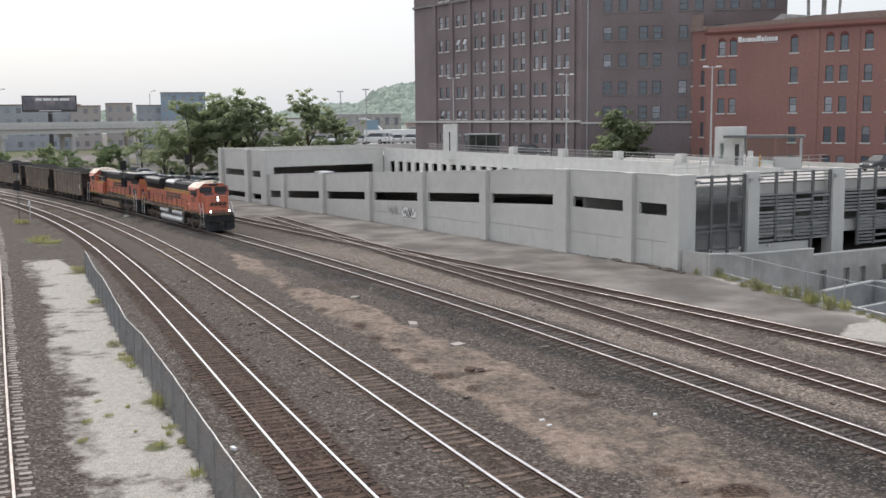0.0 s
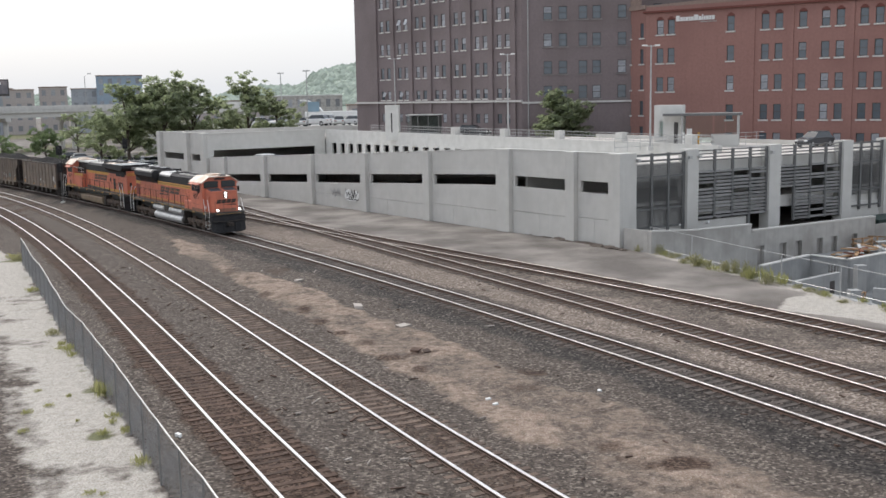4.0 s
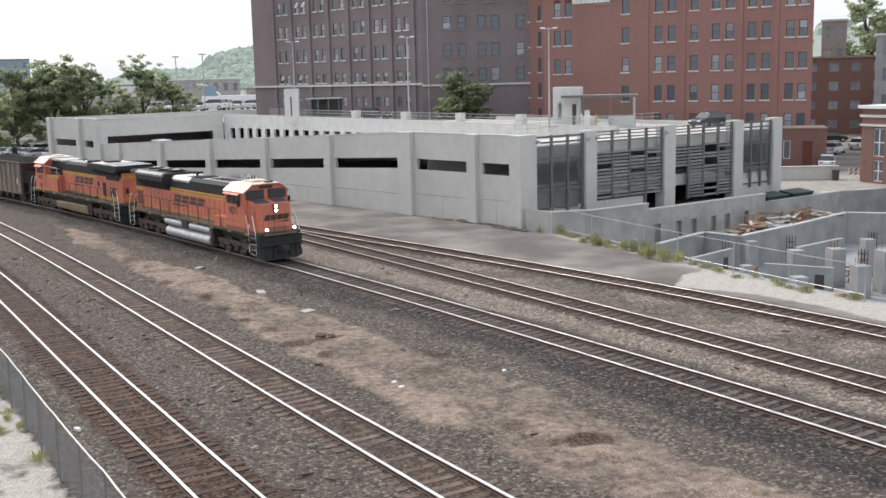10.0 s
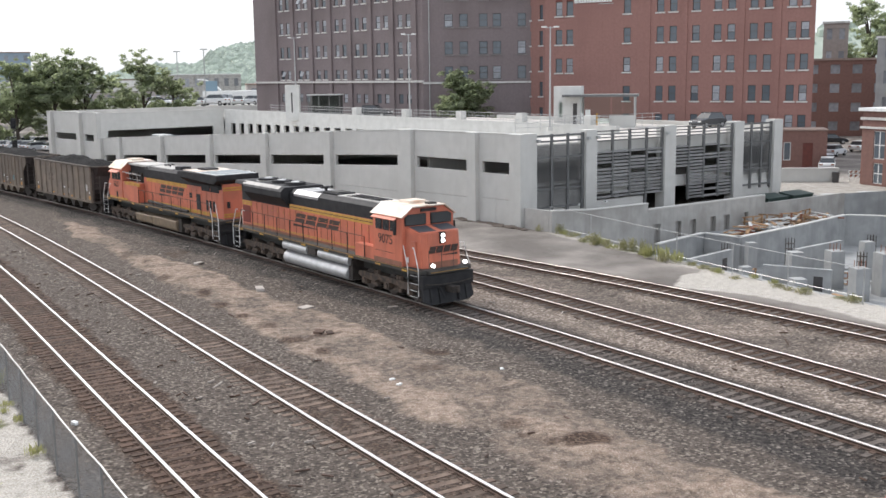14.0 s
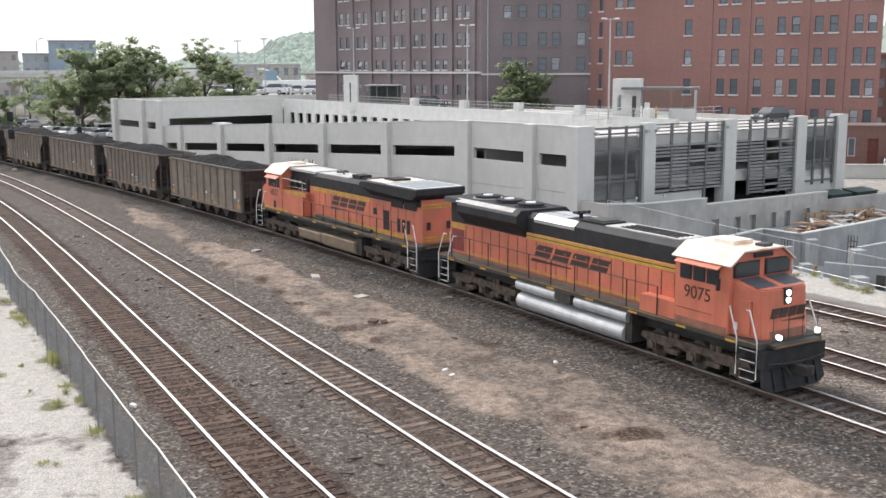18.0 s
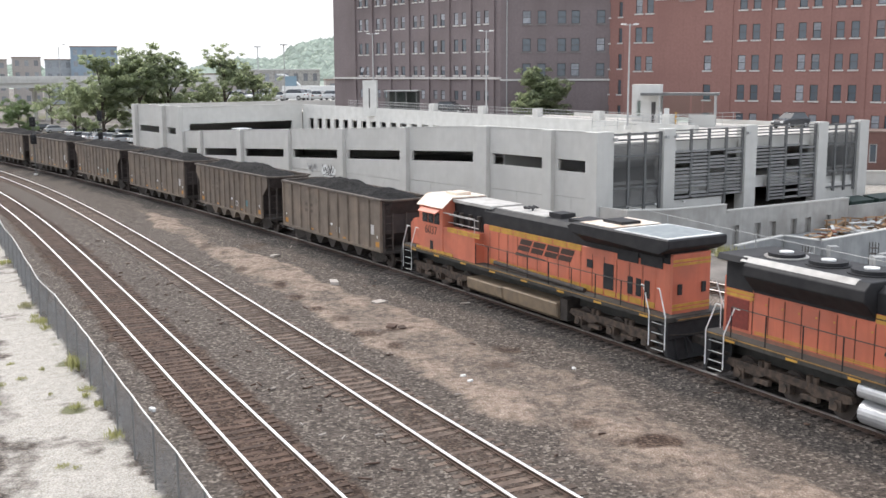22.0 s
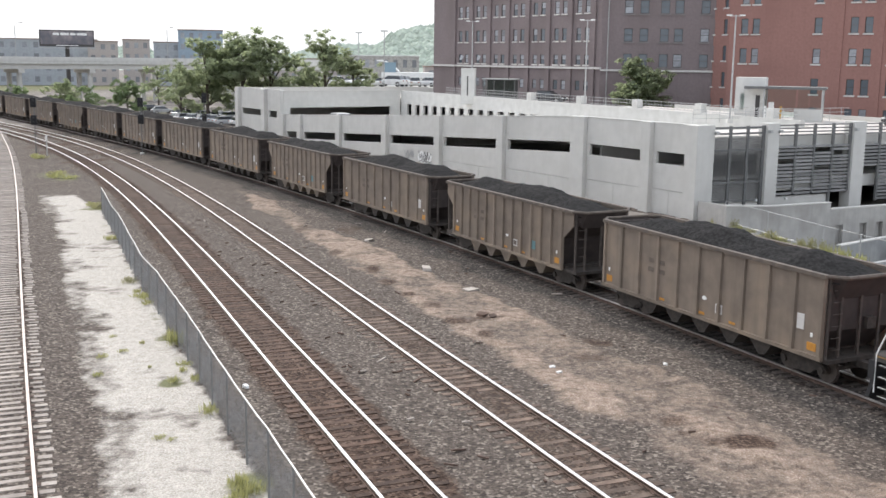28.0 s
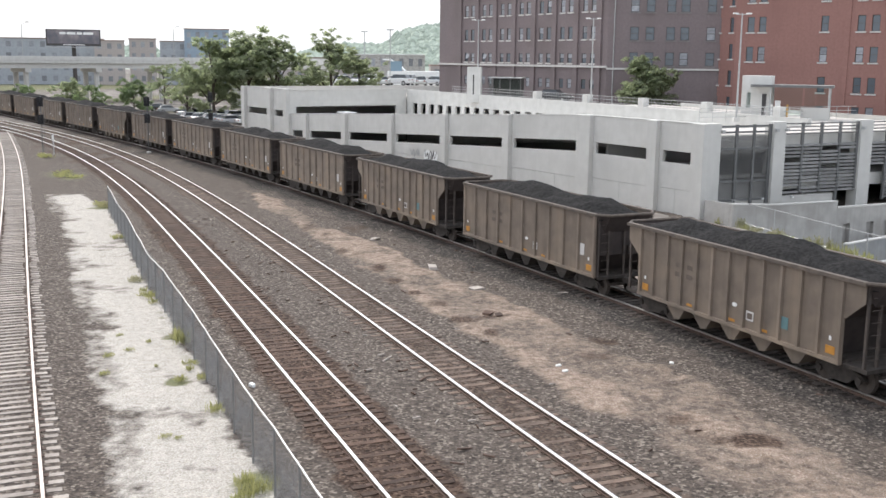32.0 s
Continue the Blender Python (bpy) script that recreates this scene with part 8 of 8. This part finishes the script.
# ---- elevated road ----
def viaduct():
    a, b = Vector((-168, 178, 1.3)), Vector((-30, 307, 1.3))
    d = b - a
    L = d.length
    t = thing("viaduct", frame_of(a, d), "pale concrete elevated road on columns", "bridge")
    part("deck", prism_of([(0, 7.9), (10, 7.9), (10, 8.6), (0, 8.6)], "x", 0, L), CONC_PALE, t)
    part("girder", box_of(0, L, 0.5, 1.2, 6.7, 7.9), CONCRETE, t)
    part("girder", box_of(0, L, 8.6, 9.3, 6.7, 7.9), CONCRETE, t)
    part("barrier", box_of(0, L, -0.1, 0.2, 8.6, 9.5), CONC_PALE, t)
    part("barrier", box_of(0, L, 9.8, 10.1, 8.6, 9.5), CONC_PALE, t)
    for x in np.arange(8, L, 17):
        c = part("pier_cap", box_of(x - 0.7, x + 0.7, 0.2, 9.8, 5.8, 6.7, bevel=0.08), CONCRETE, t)
        for y in (1.8, 8.2):
            part("pier_column", tube_of([(x, y, -1.5), (x, y, 5.8)], 0.6, 10), CONCRETE, c)
    for x in (52, 92, 130):
        l = thing("street_lamp", t.matrix_basis @ Matrix.Translation((x, 0.3, 8.6)), "tall street lamp on the elevated road", "street lamp", "far lamp posts")
        part("pole", tube_of([(0, 0, 0), (0, 0, 8), (1.6, 1.0, 8.6)], 0.1, 6), GALV, l)
        part("lamp_head", box_of(1.4, 2.2, 0.8, 1.2, 8.5, 8.7), GALV, l)


viaduct()


def billboard():
    a, b = Vector((-106.4, 268.6, 1.1)), Vector((-94.0, 273.4, 1.1))
    t = thing("billboard", frame_of(a, b - a), "dark billboard with pale bars on a single pole", "billboard")
    L = (b - a).length
    part("panel", box_of(0, L, 0, 0.5, 12.3, 16.5), FRAME_DARK, t)
    part("picture", box_of(0.3, L - 0.3, -0.04, 0.0, 12.9, 16.2), BOARD, t)
    for x, w in ((3.3, 1.5), (5.1, 2.1), (7.5, 1.3), (9.1, 2.4)):
        part("pale_bar", box_of(x, x + w, -0.07, -0.04, 15.2, 15.8), WHITE, t)
    part("pole", tube_of([(L / 2, 0.9, -1.2), (L / 2, 0.9, 13)], 0.55, 10), FRAME_DARK, t)
    part("catwalk", box_of(-0.2, L + 0.2, -1.0, 0, 11.9, 12.05), GALV, t)
    part("lamp_rail", box_of(L * 0.3, L * 0.7, -1.6, -1.3, 12.5, 12.7), WHITE, t)


BOARD = surf("billboard_print", (0.11, 0.11, 0.13), (0.18, 0.16, 0.17), 0.5, 0.6, blotch=(0.30, 0.26, 0.26), blotch_scale=0.35)
billboard()


# ---- far buildings ----
def block(x, y, w, d, h, turn, wall, label, floors, cols, roof=None):
    b = thing("building", Matrix.Translation((x, y, 0)) @ Matrix.Rotation(radians(turn), 4, "Z"), label, "building", "")
    holes = []
    for i in range(floors):
        for k in range(cols):
            cw = w / cols
            holes.append((-w / 2 + cw * (k + 0.28), -w / 2 + cw * (k + 0.72), h * (i + 0.3) / floors, h * (i + 0.78) / floors))
    bm = bmesh.new()
    bm_pierced(bm, -w / 2, w / 2, 0, h, holes, 0.3)
    part("front_wall", bm, wall, b)
    bm = bmesh.new()
    bm_pierced(bm, -w / 2, w / 2, 0, h, [], 0.3, y=d)
    for s in (-1, 1):
        bm.faces.new([bm.verts.new(p) for p in ((s * w / 2, 0, 0), (s * w / 2, d, 0), (s * w / 2, d, h), (s * w / 2, 0, h))])
    part("side_walls_shell", bm, wall, b)
    part("roof", box_of(-w / 2 - 0.2, w / 2 + 0.2, -0.2, d + 0.2, h, h + 0.35), roof or CAP_STONE, b)
    for a, c, z0, z1 in holes:
        part("window", box_of(a, c, 0.2, 0.28, z0, z1), GLASS_BLIND, b)
    return b


# far tan, blue and grey walls: base colours paled for distance haze
HAZED_TAN = surf("haze_paled_tan_masonry", (0.46, 0.41, 0.39), (0.41, 0.365, 0.345), 2.0, 0.85, streak=0.2)
TANBRICK = surf("tan_brick", (0.31, 0.265, 0.24), (0.27, 0.23, 0.205), 2.0, 0.85, streak=0.3)
BLUEWALL = surf("blue_grey_cladding", (0.30, 0.37, 0.45), (0.27, 0.335, 0.41), 1.0, 0.6)
GREYWALL = surf("grey_cladding", (0.38, 0.40, 0.43), (0.33, 0.35, 0.38), 1.0, 0.7)
GREYSTUCCO = surf("grey_stucco", (0.40, 0.40, 0.39), (0.34, 0.34, 0.335), 1.0, 0.85, streak=0.3)
block(-160, 395, 48, 15, 17.0, 20, GREYWALL, "grey far apartment block beyond the viaduct", 4, 12)
block(-135, 402, 11, 12, 16.5, 20, HAZED_TAN, "narrow tan far apartment house", 4, 3)
block(-124, 408, 10, 12, 17.4, 18, HAZED_TAN, "tan brick far apartment house", 4, 3)
block(-113, 411, 10, 12, 16.6, 16, GREYWALL, "blue-grey far apartment house", 4, 3)
block(-100, 412, 17, 14, 21.4, 14, BLUEWALL, "tall blue far apartment block", 5, 5)
block(-58, 500, 60, 15, 11.0, 5, HAZED_TAN, "low tan far industrial building", 2, 14)
block(-30, 420, 30, 12, 12.5, 5, ROOF_GREY, "low pale far building with flat roof", 2, 8, WHITE)
block(20, 330, 60, 15, 9.0, 4, HAZED_TAN, "low brown far warehouse", 2, 14)
block(98, 164.5, 21, 14, 12.8, -30, BRICK_BROWN, "old tan brick building behind the car lot", 4, 6)
block(94, 168.5, 4, 7, 19.0, -30, TANBRICK, "brick stair tower of the old building", 5, 2, ROOF_GREY)
block(97.9, 141.0, 22, 12, 15.8, -40, GREYSTUCCO, "grey stucco building at the car lot", 4, 6, WHITE)
block(125, 300, 80, 14, 14.0, -25, TANBRICK, "long far brick building", 3, 16)


def corner_house():
    o, e = Vector((56.4, 95.2, 0)), Vector((60.6, 79.0, 0))
    b = thing("brick_house", frame_of(o, e - o), "small red brick building with white cornice bands", "building")
    L = (e - o).length
    holes = [(1.5 + 3.2 * i, 2.9 + 3.2 * i, 2.6, 5.3) for i in range(5)] + [(1.6 + 3.2 * i, 2.8 + 3.2 * i, 0.2, 2.2) for i in range(5)]
    bm = bmesh.new()
    bm_pierced(bm, 0, L, 0, 7.2, holes, 0.25)
    part("wall", bm, BRICK_BROWN, b)
    part("side_wall", box_of(0.0, 0.3, 0.25, 14, 0, 7.2), BRICK_BROWN, b)
    part("back_wall", box_of(0.0, L, 13.7, 14, 0, 7.2), BRICK_BROWN, b)
    # added dark filler, the unlit inside of the house as colour
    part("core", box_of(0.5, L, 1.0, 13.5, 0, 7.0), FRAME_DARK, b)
    part("cornice", box_of(-0.3, L, -0.35, 14, 7.2, 7.5, bevel=0.03), WHITE, b)
    part("band", box_of(-0.18, L, -0.15, 0, 6.35, 6.6), STONE_SILL, b)
    part("band", box_of(-0.18, L, -0.15, 0, 5.5, 5.7), STONE_SILL, b)
    for a, c, z0, z1 in holes:
        w = part("window", box_of(a, c, 0.1, 0.16, z0, z1), WHITE, b)
        n = 2
        for k in range(n):
            u0, u1 = a + (c - a) * k / n + 0.07, a + (c - a) * (k + 1) / n - 0.07
            part("pane", box_of(u0, u1, 0.085, 0.1, z0 + 0.08, (z0 + z1) / 2 - 0.05), GLASS_SKY, w)
            part("pane", box_of(u0, u1, 0.085, 0.1, (z0 + z1) / 2 + 0.05, z1 - 0.08), GLASS_SKY, w)


corner_house()
k = thing("street_wall", frame_of(Vector((47.5, 91.0, 0)), Vector((0.93, -0.2, 0))), "low grey concrete wall along the street", "wall")
part("wall", box_of(0, 6.5, 8.5, 8.8, 0, 1.3, bevel=0.03), CONCRETE, k)
part("coping", box_of(-0.05, 6.55, 8.4, 8.9, 1.3, 1.4), CONC_PALE, k)

# ---- trees ----
tree(-44.4, 187.0, 0, 14.2, 5.4, "broad green tree by the far car park", 1, True, n=96, low=0.22)
tree(-38.6, 188.5, 0, 15.0, 5.8, "tall green tree by the far car park", 2, True, n=110, low=0.22)
tree(-33.4, 189.0, 0, 15.4, 5.4, "tall forked green tree behind the car park", 3, True, n=90, low=0.3)
tree(-23.4, 187.0, 0, 15.0, 5.0, "pale green open-crowned tree", 5, True, n=90, low=0.24)
tree(-18.6, 188.0, 0, 12.4, 4.6, "low green tree behind the garage", 6, True, n=76, low=0.12)
tree(-28.0, 196.0, 0, 9.0, 3.6, "small green tree behind the garage end", 4, True, n=44, low=0.15)
tree(-50.5, 192.0, 0, 9.5, 4.0, "small green tree beside parked cars", 7, True, n=60, low=0.1)
tree(-66.0, 210.0, 0, 6.4, 4.0, "round green shrub tree by the road", 8, n=44, low=0.1)
tree(-84.0, 224.0, 0, 5.0, 4.5, "low yellowish bush beside the tracks", 9, True, n=44, low=0.05)
tree(-93.0, 220.0, 0, 4.2, 4.0, "low green bush beside the tracks", 10, n=38, low=0.05)
tree(-77.0, 217.0, 0, 4.6, 3.6, "low green bush beside the road", 11, n=34, low=0.05)
tree(-108.0, 212.0, 0, 5.0, 4.5, "low green bush beside the tracks", 12, n=38, low=0.05)
tree(23.8, 137.2, 5.0, 5.6, 3.7, "green tree before the dark brick building", 13, True, n=170, low=0.1)
tree(-56.0, 232.0, 0, 10.5, 4.5, "green tree under the elevated road", 15, True, n=40, low=0.2)
tree(-70.0, 246.0, 0, 9.0, 4.5, "green tree beside the elevated road", 16, True, n=36, low=0.2)
tree(128.0, 215.0, 0, 27.0, 8.0, "tall feathery tree behind the old brick building", 17, True, n=60, low=0.3)
pl = thing("planter", Matrix.Translation((24.6, 136.2, 0)), "raised concrete planter holding the trees", "planter")
part("box", box_of(-5.2, 5.2, -2.4, 2.4, 0, 5.0), CONCRETE, pl)
part("soil", box_of(-5.0, 5.0, -2.2, 2.2, 5.0, 5.02), BARK, pl)


# ---- wooded hills on the horizon ----
def hill(name, x0, x1, y, heights, seed, mat, label, n=900):
    """A far slope and, on it, many joined crowns that roughen its outline."""
    rr = random.Random(seed)
    bm = bmesh.new()
    m = len(heights) - 1

    def top(u):
        i = min(int(u * m), m - 1)
        f = u * m - i
        f = f * f * (3 - 2 * f)
        return heights[i] * (1 - f) + heights[i + 1] * f

    prev = None
    for i in range(61):
        u = i / 60
        x = x0 + (x1 - x0) * u
        row = [bm.verts.new((x, y + dy, z * top(u))) for dy, z in ((-140, -0.02), (-60, 0.6), (0, 0.88), (120, 0.4))]
        if prev:
            for j in range(3):
                bm.faces.new((prev[j], row[j], row[j + 1], prev[j + 1]))
        prev = row
    tagged(part(name, bm, mat), label, "hill", kind="structure")
    vs, fs = [], []
    for i in range(n):
        u, k = rr.random(), rr.random()
        x = x0 + (x1 - x0) * u
        yy = y - 120 * (1 - k)
        zz = top(u) * (0.1 + 0.82 * k) + rr.uniform(-1, 1)
        s = rr.uniform(2.5, 5.0) * (y / 900) ** 0.5
        b = len(vs)
        for a in range(9):
            th = 2 * math.pi * a / 9
            vs.append((x + s * rr.uniform(0.8, 1.15) * math.cos(th), yy + s * 0.6 * math.sin(th), zz - rr.uniform(0.2, 0.8) * s))
        for a in range(9):
            th = 2 * math.pi * a / 9
            vs.append((x + s * rr.uniform(0.6, 0.9) * math.cos(th), yy + s * 0.45 * math.sin(th), zz + rr.uniform(0.45, 0.9) * s))
        vs.append((x, yy, zz + s * rr.uniform(1.0, 1.35)))
        for a in range(9):
            c = (a + 1) % 9
            fs += [(b + a, b + c, b + 9 + c, b + 9 + a), (b + 9 + a, b + 9 + c, b + 18)]
    me = bpy.data.meshes.new("far_wood")
    me.from_pydata(vs, [], fs)
    me.materials.append(mat)
    tagged(new("far_wood", me), "distant green woods on the hillside", "woods", kind="stuff")


# distance haze is mixed into this pale green of hills and woods
HAZE_GREEN = surf("haze_paled_woods", (0.43, 0.48, 0.41), (0.39, 0.44, 0.375), 0.05, 0.95, vary=0.2, spec=0.1)
hill("hill_1", -150, 60, 900, [8, 16, 22, 21, 36, 40, 46, 44, 30], 1, HAZE_GREEN, "hazy green wooded hill on the horizon", 2600)
hill("hill_2", -900, -120, 1000, [16, 14, 18, 15, 17, 20, 18, 14, 12], 2, HAZE_GREEN, "low hazy wooded ridge on the horizon", 1600)
hill("hill_3", 150, 700, 520, [20, 32, 36, 34, 38, 36, 30, 26], 3, HAZE_GREEN, "green wooded bluff behind the old buildings", 1500)

# ---- steel of the footbridge by the camera ----
br = thing("overpass", Matrix(), "concrete overpass with a red-brown steel brace", "bridge")
part("deck", box_of(-70, 70, -9, 2.6, 8.4, 9.0), CONCRETE, br)
part("parapet", box_of(-70, 70, -9.2, -8.9, 9.0, 10.1), CONCRETE, br)
for x in (-36, -16, 12.5, 40):
    part("pier", box_of(x - 0.6, x + 0.6, -7, 1.5, -0.1, 8.4, bevel=0.1), CONCRETE, br)
BRACE = surf("red_brown_steel_paint", (0.40, 0.16, 0.11), (0.33, 0.13, 0.09), 6.0, 0.6)
part("brace", prism_of([(0.885, 9.185), (0.985, 9.115), (2.335, 11.039), (2.235, 11.109)], "y", 2.29, 2.35), BRACE, br, "red-brown steel brace")
part("brace_web", prism_of([(0.985, 9.112), (1.2, 8.96), (2.55, 10.884), (2.335, 11.036)], "y", 2.33, 2.35), BRACE, br)

# ---- wooden ties, piece by piece ----
for tr, (n, a, b, wood, _, sp, near) in zip(TRACK_OBS, TRACKS):
    lay_ties(tr, n, a, b, wood, sp, near)



def motions():
    for ob, lead, length, back in RIDES:
        ride(ob, lead, length, back)


motions()
